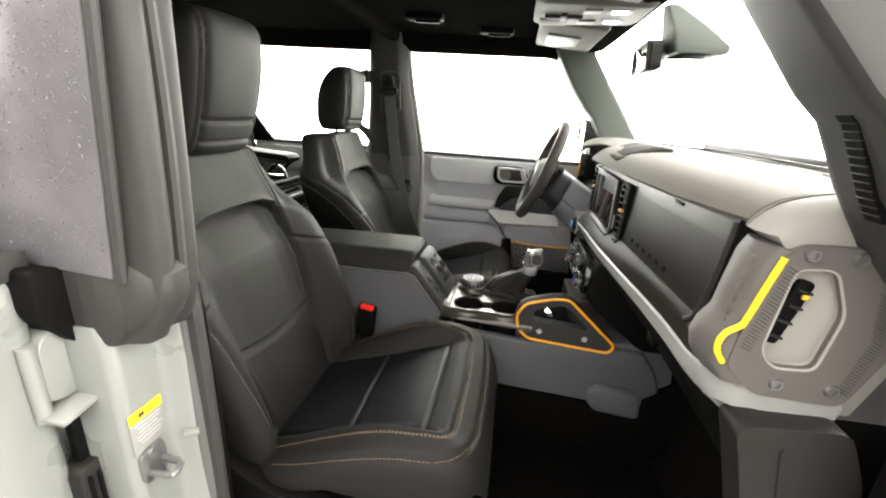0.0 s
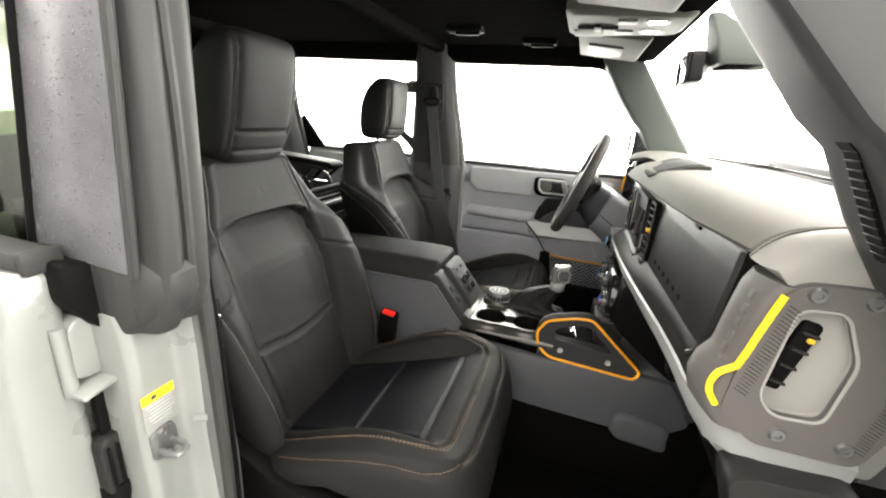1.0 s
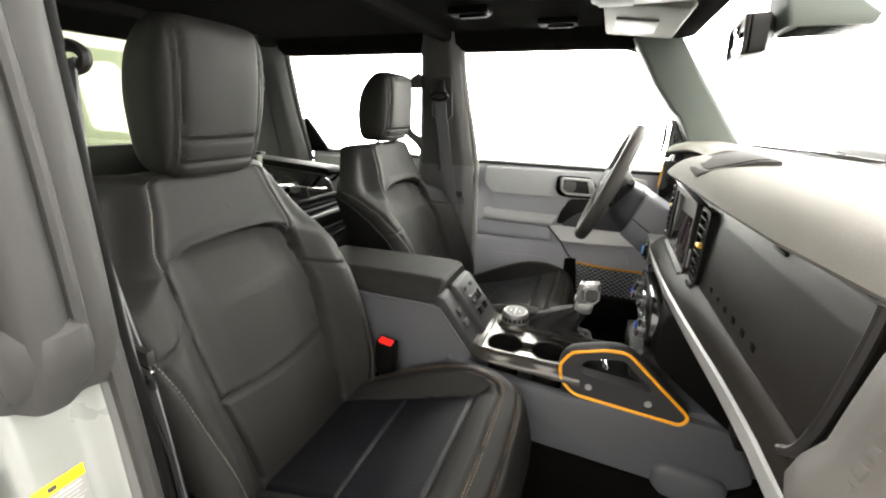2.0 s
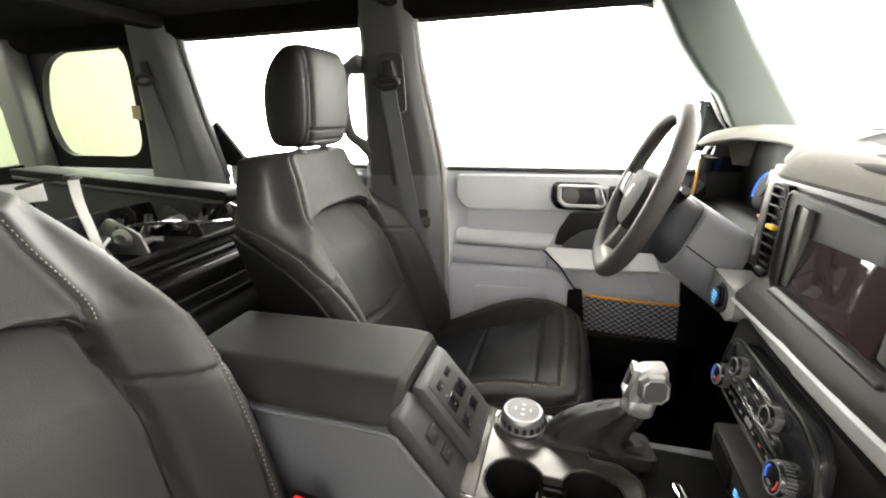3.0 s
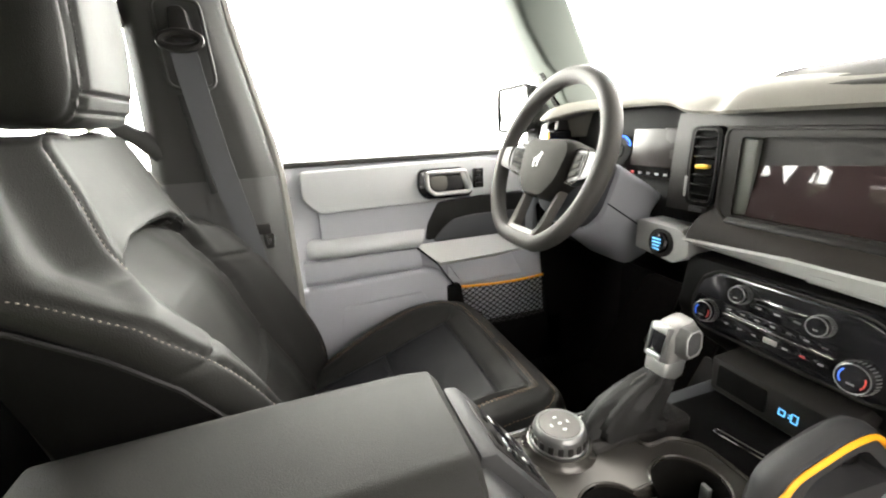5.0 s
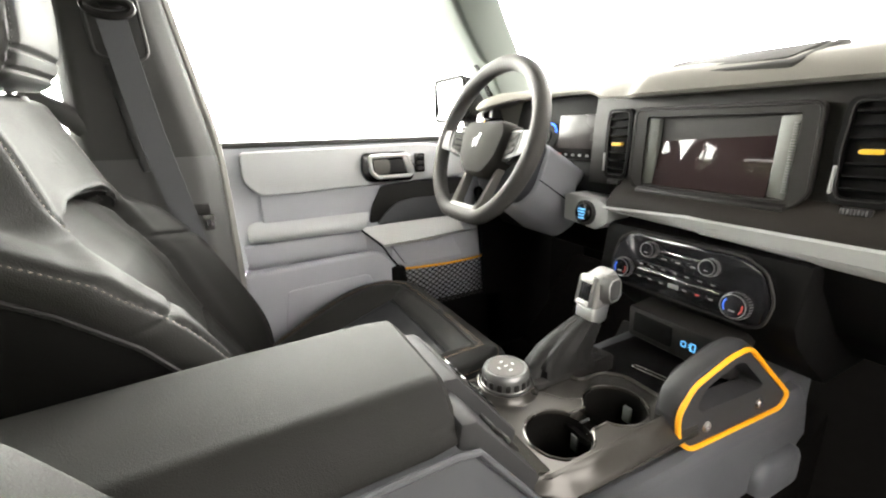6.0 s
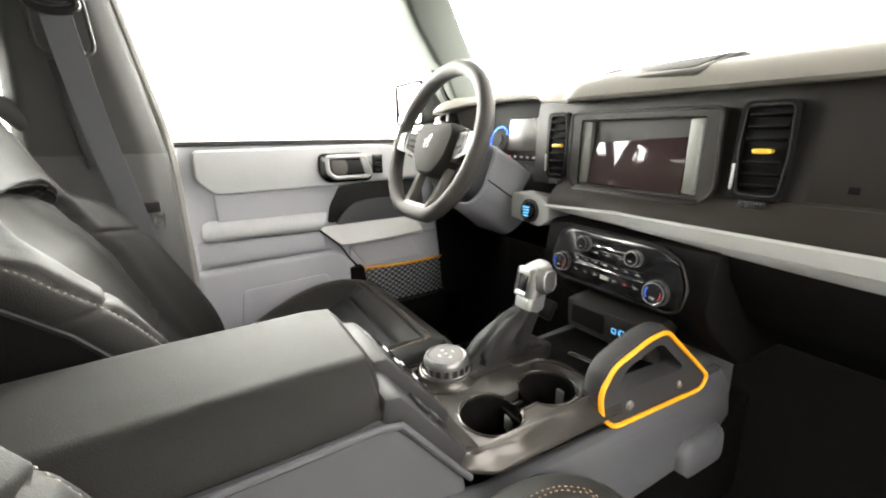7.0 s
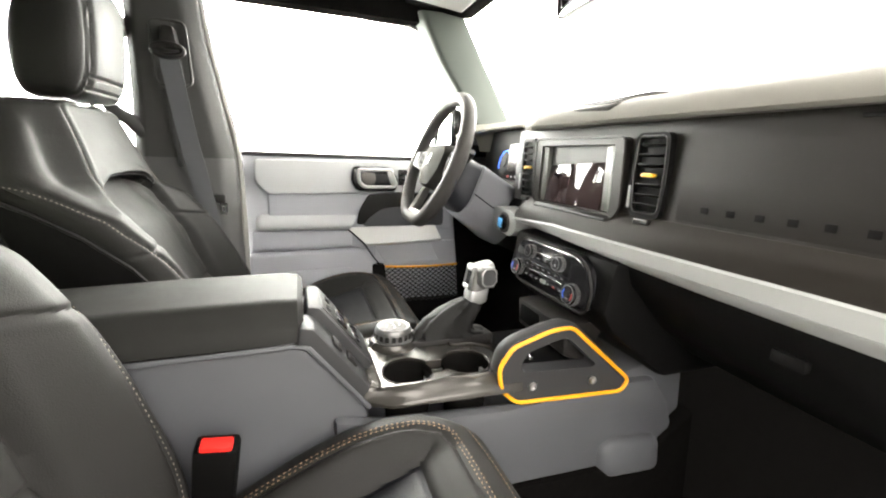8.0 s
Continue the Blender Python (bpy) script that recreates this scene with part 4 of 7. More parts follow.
HOOD = [(-0.646, 0.510), (-0.5, 0.495), (-0.3, 0.475), (0.0, 0.455), (0.10, 0.449), (0.125, 0.454), (0.155, 0.482), (0.175, 0.491), (0.20, 0.494), (0.235, 0.505), (0.262, 0.519), (0.285, 0.533), (0.32, 0.549), (0.38, 0.556), (0.50, 0.556), (0.57, 0.550), (0.61, 0.530), (0.635, 0.508), (0.655, 0.495), (0.70, 0.495)]


LIP = [(1.0, 1.0), (0.80, 0.955), (0.60, 0.88), (0.45, 0.79), (0.30, 0.66), (0.18, 0.48), (0.09, 0.28), (0.03, 0.10), (0.0, 0.0)]


def top_pad_rings():
    """Profiles of the soft top, across the car; its lip draws back over the instruments."""
    rings = []
    for y in (-0.626, -0.624, -0.62, -0.45, -0.25, -0.1, 0.0, 0.06, 0.10, 0.115, 0.13, 0.145, 0.16, 0.18, 0.20, 0.218, 0.235, 0.25, 0.262, 0.272, 0.285, 0.30, 0.32, 0.35, 0.38, 0.44, 0.50, 0.54, 0.57, 0.59, 0.61, 0.622, 0.635, 0.655, 0.69, 0.70):
        c = 1 - (y / 0.72) ** 2
        xf = 0.72 + 0.15 * c
        end = 0.0025 if y < -0.625 else 0.012 if y > 0.695 else 0.004 if y > 0.68 else 0
        lip = curve1(HOOD, y)
        zl = 1.242 + 0.36 * max(0.0, lip - 0.490)
        w = min(0.100, 0.605 - lip)
        h = 1.2905 - end - zl - 0.004
        pr = [(xf, 1.20), (xf, 1.278 - end), (0.66, 1.291 - end), (0.620, 1.2925 - end)] + [(lip + w * u, zl + 0.004 + h * v) for u, v in LIP] + [(lip + 0.004, zl - 0.001), (lip + 0.055, zl - 0.001), (lip + 0.07, 1.20)]
        rings.append([(x + end, y, z) for x, z in pr])
    return rings


part("top_pad", loft(top_pad_rings()), DASH_PAD, dash, "soft warm grey dashboard top")
# separate end cap that drapes over the dash end beside the open door
cap = []
for y, e, d in ((-0.6275, 0.002, 0.0), (-0.632, 0.0, 0.0), (-0.645, 0.001, 0.0), (-0.656, 0.005, 0.002), (-0.664, 0.012, 0.006), (-0.669, 0.022, 0.012), (-0.671, 0.034, 0.020)):
    cap.append([(0.508 + d + (0.097 - d) * u, y, 1.244 + (1.2905 - e - 1.244) * v) for u, v in LIP[::-1]] + [(0.66, y, 1.2905 - e), (0.73, y, 1.281 - e), (0.735, y, 1.225), (0.60, y, 1.225), (0.53, y, 1.232)])
cap_ = part("end_cap", loft(cap), END_PAD, dash, "paler grey dash end cap")
part("cap_seam", tube([(0.5075 + 0.097 * u, -0.6268, 1.2455 + 0.0455 * v) for u, v in LIP[::-1]] + [(0.66, -0.6268, 1.291)], 0.0008, 6), END_PAD, cap_)
for off in (0.075, 0.040):
    part("pad_seam", tube([(0.72 + 0.15 * (1 - (y / 0.72) ** 2) - off, y, 1.2783 + 0.013 * off / max(0.06, 0.06 + 0.15 * (1 - (y / 0.72) ** 2))) for y in np.linspace(-0.60, 0.64, 30)], 0.0012, 6), PILLAR, dash)
# raised speaker grille in the middle of the top
def grille_z(x):
    return 1.2640 + 0.0335 * min(1.0, max(0.0, (x - 0.470) / 0.090)) ** 0.8


gr = part("speaker_grille", loft([[(x, y, grille_z(x) + h) for x, y in round_poly([(0.472 + k, 0.108 - k), (0.545, 0.122 - k), (0.592 - k, 0.120 - k), (0.592 - k, -0.105 + k), (0.545, -0.110 + k), (0.472 + k, -0.096 + k)], 0.010, 4)] for k, h in ((0.0, -0.010), (0.001, 0.0005), (0.004, 0.0022), (0.009, 0.0022), (0.011, 0.001))]), AIRBAG, dash, "grey raised speaker surround")
mesh_ = [[(x, y, grille_z(x) + 0.0018 + h) for x, y in round_poly([(0.488 + k, 0.092 - k), (0.545, 0.104 - k), (0.580 - k, 0.102 - k), (0.580 - k, -0.088 + k), (0.545, -0.092 + k), (0.488 + k, -0.080 + k)], 0.008, 3)] for k, h in ((0.0, -0.004), (0.001, 0.001), (0.004, 0.0018))]
part("grille_mesh", loft(mesh_), AIRBAG, gr, "dark perforated mesh")
for y0 in (-0.42, 0.05, 0.42):
    for k in range(2):
        part("demister_slot", box((0.735 + 0.11 * (1 - (y0 / 0.72) ** 2) - 0.02 * k, y0, 1.2812), (0.005, 0.26, 0.005), 0.001), PLASTIC_DARK, dash)

# front face: glovebox and instrument carrier
def lean(y):
    """How far the dash face draws forward towards the passenger's end."""
    return 0.055 * max(0.0, -0.22 - y)


def strip_x(y):
    return curve1([(-0.66, 0.520), (-0.60, 0.504), (-0.5, 0.498), (-0.4, 0.488), (-0.3, 0.475), (-0.2, 0.463), (-0.1, 0.453), (0.0, 0.447), (0.16, 0.446)], y)


def across(y0, y1, n, profile):
    """A profile of (x, z) that may change with y, swept across the car."""
    return loft([[(x, y, z) for x, z in profile(y)] for y in np.linspace(y0, y1, n)])


part("fascia", across(-0.595, 0.236, 24, lambda y: [(x + lean(y), z) for x, z in ((0.60, 1.245), (0.497, 1.245), (0.491, 1.20), (0.488, 1.10), (0.4865, 1.085), (0.60, 1.08))]), FASCIA, dash)
part("glovebox_door", across(-0.592, -0.236, 14, lambda y: [(x + lean(y), z) for x, z in ((0.505, 1.240), (0.4958, 1.238), (0.4940, 1.232), (0.4890, 1.16), (0.4866, 1.108), (0.4885, 1.101), (0.50, 1.098))]), FASCIA, dash, "black upper glovebox door")
part("glovebox_latch", box((0.4935 + lean(-0.43), -0.43, 1.232), (0.006, 0.035, 0.005), 0.002), PLASTIC_DARK, dash)
part("glovebox_edge", tube(smooth_line([(0.516, -0.592, 1.240), (0.511, -0.596, 1.20), (0.505, -0.594, 1.14), (0.499, -0.588, 1.104), (0.492, -0.578, 1.092)], 5), 0.0050, 8), PLASTIC, dash)
# raised lettering on the glovebox, as plain blocks
for k in range(6):
    y0 = -0.277 - 0.034 * k
    part("relief_block", box((0.4866 + lean(y0), y0, 1.1205), (0.0020, 0.0105, 0.0090), 0.0008, pose(0, 0, 0, 0, -2, 3)), PLASTIC_DARK, dash, "raised dark block")
part("ledge", across(-0.612, 0.155, 24, lambda y: [(0.494 + lean(y), 1.100), (0.487 + lean(y), 1.0985), (0.481 + lean(y), 1.090), (0.5 * (0.474 + lean(y)) + 0.5 * (strip_x(y) + 0.006), 1.076), (strip_x(y) + 0.004, 1.060), (strip_x(y) + 0.003, 1.044), (0.52, 1.03), (0.56, 1.03)]), LEDGE, dash, "brown-black padded ledge under the screen")
strip = []
for y, x, top, bot in ((-0.678, 0.640, 1.048, 1.030), (-0.678, 0.600, 1.049, 1.028), (-0.676, 0.560, 1.050, 1.026), (-0.668, 0.534, 1.051, 1.022), (-0.645, 0.514, 1.050, 1.018)) + tuple(
        (y, strip_x(y), 1.044 + 0.018 * (y + 0.6) * (y < 0) + 0.0108 * (y >= 0) - 0.055 * max(0.0, y), 1.021 + 0.037 * (y + 0.475)) for y in (-0.60, -0.55, -0.50, -0.45, -0.40, -0.35, -0.30, -0.25, -0.2, -0.15, -0.1, 0.0, 0.06, 0.13, 0.16)):
    back = min(0.05, 0.66 - x)
    dy = 0.05 if x > 0.51 else 0.03 if x > 0.48 else 0.0
    bx = 0.0 if x > 0.51 else 0.05
    strip.append([(x + 0.004 * (bx > 0), y + 0.004 * (bx == 0), top + 0.004), (x, y, top), (x + 0.004 * (bx > 0), y + 0.003 * (bx == 0), bot), (x + 0.010 * (bx > 0), y + 0.01 * (bx == 0), bot - 0.004), (x + bx, y + dy, bot), (x + bx, y + dy, top)])
part("trim_strip", loft(strip), STRIP_GREY, dash, "long satin grey trim strip")
lip_ = []
for y in np.linspace(-0.64, -0.02, 20):
    k = curve1([(-0.64, 0.016), (-0.48, 0.019), (-0.3, 0.016), (-0.2, 0.011), (-0.1, 0.004), (-0.05, 0.001), (0.0, 0.001)], y)
    b = 1.021 + 0.037 * (y + 0.475) - 0.0045
    x = strip_x(y) if y > -0.6 else strip_x(-0.6) + 0.3 * (-0.6 - y)
    lip_.append([(x + 0.0065, y, b + 0.003), (x + 0.0075, y, b - 0.0005), (x + 0.008 + 1.1 * k, y, b - k), (x + 0.05, y, b - k), (x + 0.05, y, b + 0.003)])
part("strip_lip", loft(lip_), STRIP_GREY, dash)
pod = part("starter_pod", prism(round_poly([(0.262, 1.062), (0.262, 1.008), (0.175, 1.000), (0.148, 1.018), (0.150, 1.048), (0.172, 1.060)], 0.006, 3), "x", 0.450, 0.51, 0.006), STRIP_GREY, dash)
part("starter_recess", lathe([(0.026, -0.004), (0.026, 0.002), (0.021, 0.003)], 28, aim((0.450, 0.203, 1.030), (-1, 0, 0.1))), PLASTIC, pod)
btn = part("starter_button", lathe([(0.0185, 0), (0.0185, 0.007), (0.016, 0.010), (0.004, 0.0105)], 28, aim((0.449, 0.203, 1.030), (-1, 0, 0.1))), GLOSS_BLACK, pod, "round black starter button")
for k in range(4):
    part("mark", box((0.4382, 0.203, 1.038 - 0.0058 * k), (0.0015, 0.018 - 0.003 * (k > 1), 0.0028), 0.0004), CYAN_LIGHT, btn, "pale blue lit bar")

# screen with its bezel
bez = part("screen_bezel", plate(round_poly([(0.132, 1.222), (-0.132, 1.220), (-0.136, 1.105), (-0.120, 1.085), (0.118, 1.083), (0.134, 1.103)], 0.012, 4), [round_poly([(0.108, 1.208), (-0.112, 1.208), (-0.112, 1.095), (0.108, 1.093)], 0.006, 3)], "x", 0.478, 0.494), FASCIA, dash)
part("bezel_rim", tube([(0.478, y, z) for y, z in round_poly([(0.131, 1.221), (-0.131, 1.219), (-0.135, 1.105), (-0.119, 1.086), (0.117, 1.084), (0.133, 1.103)], 0.012, 4)], 0.0026, 6, True), FASCIA, bez)
for s in (-1, 1):
    part("screen_cheek", prism([(s * 0.111, 1.207), (s * 0.087, 1.204), (s * 0.087, 1.097), (s * 0.111, 1.095)], "x", 0.482, 0.494, 0.002), CHEEK, bez, "grey block beside the screen")
kn = bmesh.new()
for k in range(26):
    box((0.4815, -0.1065, 1.105 + 0.0036 * k), (0.003, 0.006, 0.0016), 0.0004, None, kn)
part("knurl", kn, DARK_METAL, bez)
part("screen", box((0.489, 0, 1.1505), (0.005, 0.174, 0.112), 0.001, pose(0, 0, 0, 0, 9.2, -0.5)), SCREEN, bez, "dark glossy touch screen, switched off")
part("bezel_sill", prism([(0.488, 1.096), (0.470, 1.086), (0.470, 1.081), (0.488, 1.079)], "y", -0.115, 0.113, 0.002), PLASTIC, bez)


def build_vent(y, w=0.027):
    v = part("air_vent", plate(round_poly([(y - w - 0.006, 1.224), (y + w + 0.006, 1.224), (y + w + 0.009, 1.16), (y + w + 0.004, 1.098), (y - w - 0.004, 1.098), (y - w - 0.009, 1.16)], 0.012, 4), [round_poly([(y - w, 1.217), (y + w, 1.217), (y + w + 0.002, 1.16), (y + w - 0.002, 1.107), (y - w + 0.002, 1.107), (y - w - 0.002, 1.16)], 0.008, 3)], "x", 0.481, 0.492), PLASTIC_DARK, dash, "upright air vent with an orange tab")
    part("vent_rim", tube([(0.4808, a, b) for a, b in round_poly([(y - w, 1.219), (y + w, 1.219), (y + w + 0.003, 1.16), (y + w - 0.001, 1.105), (y - w + 0.001, 1.105), (y - w - 0.003, 1.16)], 0.009, 4)], 0.0011, 6, True), PLASTIC, v)
    part("vent_back", box((0.4895, y, 1.162), (0.004, 2 * w, 0.112), 0.001), PLASTIC_DARK, v)
    for k in range(7):
        z = 1.206 - 0.0148 * k
        if k != 3:
            part("slat", box((0.4835, y, z), (0.010, 2 * w - 0.006, 0.0026), 0.0008, pose(0, 0, 0, 0, 18, 0)), PLASTIC_DARK, v)
    part("tab", prism(round_poly([(y - 0.010, 1.1645), (y + 0.010, 1.1645), (y + 0.012, 1.1615), (y + 0.010, 1.1585), (y - 0.010, 1.1585), (y - 0.012, 1.1615)], 0.002, 2), "x", 0.477, 0.486, 0.001), AMBER, v, "orange direction tab")
    part("edge_bar", box((0.4755, y + w + 0.003, 1.128), (0.003, 0.004, 0.034), 0.0012), STRIP_GREY, v, "bright vertical bar")
    wl = part("thumb_wheel", box((0.481, y, 1.092), (0.008, 0.030, 0.009), 0.002), PLASTIC, v)
    rb = bmesh.new()
    for k in range(7):
        box((0.4765, y - 0.0105 + 0.0035 * k, 1.092), (0.002, 0.0014, 0.006), 0.0003, None, rb)
    part("wheel_rib", rb, LETTER, wl)
    return v


build_vent(0.168, 0.020)
build_vent(-0.184, 0.025)
part("dash_end", prism([(0.525, 1.236), (0.505, 1.14), (0.51, 1.06), (0.55, 1.03), (0.68, 1.03), (0.70, 1.15), (0.68, 1.25), (0.55, 1.245)], "y", 0.692, 0.726, 0.006), PLASTIC, dash)
sv = part("side_vent", prism(round_poly([(0.645, 1.222), (0.685, 1.222), (0.69, 1.12), (0.65, 1.12)], 0.008, 3), "x", 0.500, 0.60, 0.004), GLOSS_BLACK, dash, "upright side vent with an orange edge")
part("vent_edge", tube([(0.499, 0.648, 1.215), (0.499, 0.648, 1.17), (0.499, 0.653, 1.125)], 0.003, 6), ORANGE, sv)

# instrument cluster in its hood
part("pad_corner", box((0.712, -0.672, 1.243), (0.10, 0.07, 0.068), 0.012), DASH_PAD, dash)
part("cluster_recess", box((0.625, 0.450, 1.175), (0.06, 0.42, 0.18), 0.01), PLASTIC_DARK, dash)
for s, y in ((-1, 0.250), (1, 0.655)):
    part("hood_side", prism([(0.53, 1.246), (0.522, 1.20), (0.528, 1.12), (0.60, 1.10), (0.60, 1.246)], "y", y - 0.008, y + 0.008, 0.003), PLASTIC, dash)
part("cluster_display", box((0.556, 0.345, 1.181), (0.006, 0.115, 0.076), 0.002, pose(0, 0, 0, 0, 4, 0)), DISPLAY, dash, "grey glossy driver display")
G = aim((0.580, 0.468, 1.168), (-1, 0, 0.24)) @ Matrix.Scale(0.74, 4)
gauge = part("gauge_face", lathe([(0.050, 0), (0.050, 0.004), (0.046, 0.006), (0.002, 0.006)], 36, G), PLASTIC_DARK, dash, "round dark gauge with a blue lit scale")
for k in range(13):
    a = math.radians(215 - 15.5 * k)
    bm = box((0.043, 0, 0.0068), (0.007 if k % 2 == 0 else 0.004, 0.0018, 0.0012), 0.0003)
    bm.transform(G @ pose(0, 0, 0, 0, 0, math.degrees(a)))
    part("scale_mark", bm, BLUE_LIGHT, gauge, "blue lit scale mark")
part("scale_ring", tube([tuple(G @ Vector((0.047 * math.cos(a), 0.047 * math.sin(a), 0.0065))) for a in np.linspace(math.radians(20), math.radians(215), 40)], 0.0009, 6), BLUE_LIGHT, gauge, "blue lit ring")
for k in range(5):
    part("tell_tale", box((0.549, 0.392 - 0.022 * k, 1.130), (0.002, 0.008, 0.005), 0.0005), RED_LIGHT if k == 0 else FAINT, dash)
part("gauge_hub", lathe([(0.022, 0.005), (0.021, 0.010), (0.002, 0.011)], 28, G), PLASTIC_DARK, gauge)

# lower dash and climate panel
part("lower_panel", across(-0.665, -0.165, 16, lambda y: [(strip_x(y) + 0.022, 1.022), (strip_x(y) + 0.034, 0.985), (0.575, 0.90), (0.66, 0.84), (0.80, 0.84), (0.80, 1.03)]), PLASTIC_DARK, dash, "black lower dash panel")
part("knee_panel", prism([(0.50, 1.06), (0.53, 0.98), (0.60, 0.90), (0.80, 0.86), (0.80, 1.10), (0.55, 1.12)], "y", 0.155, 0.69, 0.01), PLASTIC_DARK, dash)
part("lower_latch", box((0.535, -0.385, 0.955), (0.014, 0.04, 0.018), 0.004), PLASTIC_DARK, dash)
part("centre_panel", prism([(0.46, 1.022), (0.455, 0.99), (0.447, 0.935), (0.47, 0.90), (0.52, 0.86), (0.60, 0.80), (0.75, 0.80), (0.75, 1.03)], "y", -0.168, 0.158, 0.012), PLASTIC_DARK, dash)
cl = part("climate_panel", prism(round_poly([(0.118, 0.960), (0.105, 1.000), (0.078, 1.017), (-0.095, 1.018), (-0.125, 1.003), (-0.140, 0.965), (-0.132, 0.930), (-0.115, 0.922), (0.100, 0.922), (0.115, 0.935)], 0.012, 3), "x", 0.437, 0.475, 0.005), GLOSS_BLACK, dash, "gloss black climate control panel")
part("panel_rim", tube([(0.4395, y, z) for y, z in round_poly([(0.120, 0.960), (0.107, 1.001), (0.079, 1.019), (-0.096, 1.020), (-0.127, 1.005), (-0.142, 0.965), (-0.134, 0.929), (-0.116, 0.920), (0.101, 0.920), (0.117, 0.934)], 0.012, 3)], 0.002, 6, True), PLASTIC, cl)


def build_knob(y, z, r, ring):
    m = aim((0.438, y, z), (-1, 0, 0.12))
    k = part("climate_knob", lathe([(r * 1.05, 0), (r, 0.012), (r * 0.93, 0.0165), (r * 0.78, 0.0165), (r * 0.74, 0.0155), (0.001, 0.0155)], 36, m), GLOSS_BLACK, cl, "black ribbed control knob")
    part("knob_edge", tube([tuple(m @ Vector((r * 0.90 * math.cos(a), r * 0.90 * math.sin(a), 0.0166))) for a in np.linspace(0, 2 * math.pi, 33)[:-1]], 0.0007, 6, True), DIAL_GREY, k)
    part("knob_face", lathe([(r * 0.77, 0.0150), (r * 0.75, 0.0165), (0.001, 0.0168)], 30, m), GLOSS_BLACK, k)
    teeth = bmesh.new()
    for j in range(30):
        b2 = box((r * 1.01, 0, 0.007), (0.0018, 0.0014, 0.009), 0.0003)
        b2.transform(m @ pose(0, 0, 0, 0, 0, 12 * j))
        merge(teeth, b2)
    part("knob_teeth", teeth, DARK_METAL, k)
    if ring:
        for mat, a0, a1, lb in ((ARC_BLUE, 140, 220, "blue cold arc"), (RED_LIGHT, -40, 25, "red warm arc")):
            part("temperature_arc", tube([tuple(m @ Vector((r * 0.66 * math.cos(a), r * 0.66 * math.sin(a), 0.0170))) for a in np.linspace(math.radians(a0), math.radians(a1), 14)], 0.0009, 6), mat, k, lb)
    bm = box((0, -r * 0.35, 0.0172), (r * 0.42, r * 0.10, 0.0008), 0)
    bm.transform(m)
    part("mark", bm, FAINT, k)


build_knob(0.087, 0.952, 0.0165, True)
build_knob(-0.101, 0.949, 0.0185, True)
build_knob(0.040, 0.996, 0.0125, False)
build_knob(-0.058, 0.993, 0.0125, False)
part("chrome_bar", box((0.435, -0.008, 0.997), (0.003, 0.066, 0.003), 0.001), CHROME, cl)
part("chrome_bar", box((0.434, -0.006, 0.958), (0.003, 0.140, 0.003), 0.001), CHROME, cl)
for k in range(7):
    kb = part("climate_key", box((0.4345, 0.054 - 0.020 * k, 0.968), (0.003, 0.0185, 0.007), 0.0006), GLOSS_BLACK, cl)
    part("mark", box((0.4322, 0.054 - 0.020 * k, 0.968), (0.0008, 0.006, 0.0018), 0), FAINT, kb)
    kb = part("climate_key", box((0.4330, 0.054 - 0.020 * k, 0.946), (0.003, 0.017, 0.007), 0.001), SILVER if k == 3 else GLOSS_BLACK, cl)
    if k != 3:
        part("mark", box((0.4308, 0.054 - 0.020 * k, 0.946), (0.0008, 0.006, 0.0018), 0), RED_LIGHT if k == 5 else FAINT, kb)
for k in range(3):
    kb = part("audio_key", box((0.4355, 0.016 - 0.024 * k, 0.986), (0.004, 0.0225, 0.008), 0.0006), GLOSS_BLACK, cl)
    part("mark", box((0.4333, 0.016 - 0.024 * k, 0.986), (0.0008, 0.008, 0.0016), 0), FAINT, kb)

# dash end with its grab handle, beside the open door
EY = -0.676
end_out = round_poly([(0.524, 1.223), (0.543, 1.239), (0.604, 1.242), (0.628, 1.222), (0.660, 1.125), (0.634, 1.053), (0.540, 1.053), (0.503, 1.086), (0.508, 1.138)], 0.012, 4)
end_hole = round_poly([(0.541, 1.213), (0.580, 1.216), (0.603, 1.165), (0.594, 1.094), (0.550, 1.091), (0.533, 1.112)], 0.012, 4)
endp = part("end_plate", plate(end_out, [end_hole], "y", EY - 0.006, EY + 0.02), END_GREY, dash, "dark grab handle plate with four bolts")
part("handle_rim", tube([(x, EY - 0.005, z) for x, z in end_hole], 0.0018, 6, True), END_PAD, endp)
part("end_cup", loft([[(x0 + (x - x0) * k, y, 1.155 + (z - 1.155) * k) for x, z in end_hole] for k, y, x0 in ((0.99, EY + 0.004, 0.573), (0.93, EY + 0.020, 0.573), (0.80, EY + 0.038, 0.575), (0.3, EY + 0.044, 0.58))], None, False), END_PAD, endp, "grey moulded cup behind the handle")
part("end_body", prism([(0.540, 1.236), (0.525, 1.14), (0.52, 1.06), (0.55, 1.03), (0.66, 1.03), (0.70, 1.15), (0.68, 1.25), (0.55, 1.252)], "y", -0.668, -0.628, 0.006), END_PAD, dash)
for x, z in ((0.550, 1.230), (0.595, 1.2305), (0.560, 1.072), (0.6175, 1.073)):
    part("bolt", bolt((x, EY - 0.005, z), (0, -1, 0), 0.0080, 0.005), DIAL_GREY, endp, "bright hexagon bolt")
hb = loft([[(x, y, z) for x, y in round_poly([(x0, -0.612), (x0 - 0.006, -0.640), (x0 + 0.004, -0.676), (x0 + 0.030, -0.682), (x0 + 0.030, -0.66), (x0 + 0.026, -0.612)], 0.007, 3)]
           for z, x0 in ((1.232, 0.519), (1.215, 0.511), (1.17, 0.504), (1.138, 0.500), (1.12, 0.488), (1.10, 0.483), (1.080, 0.487), (1.062, 0.502))])
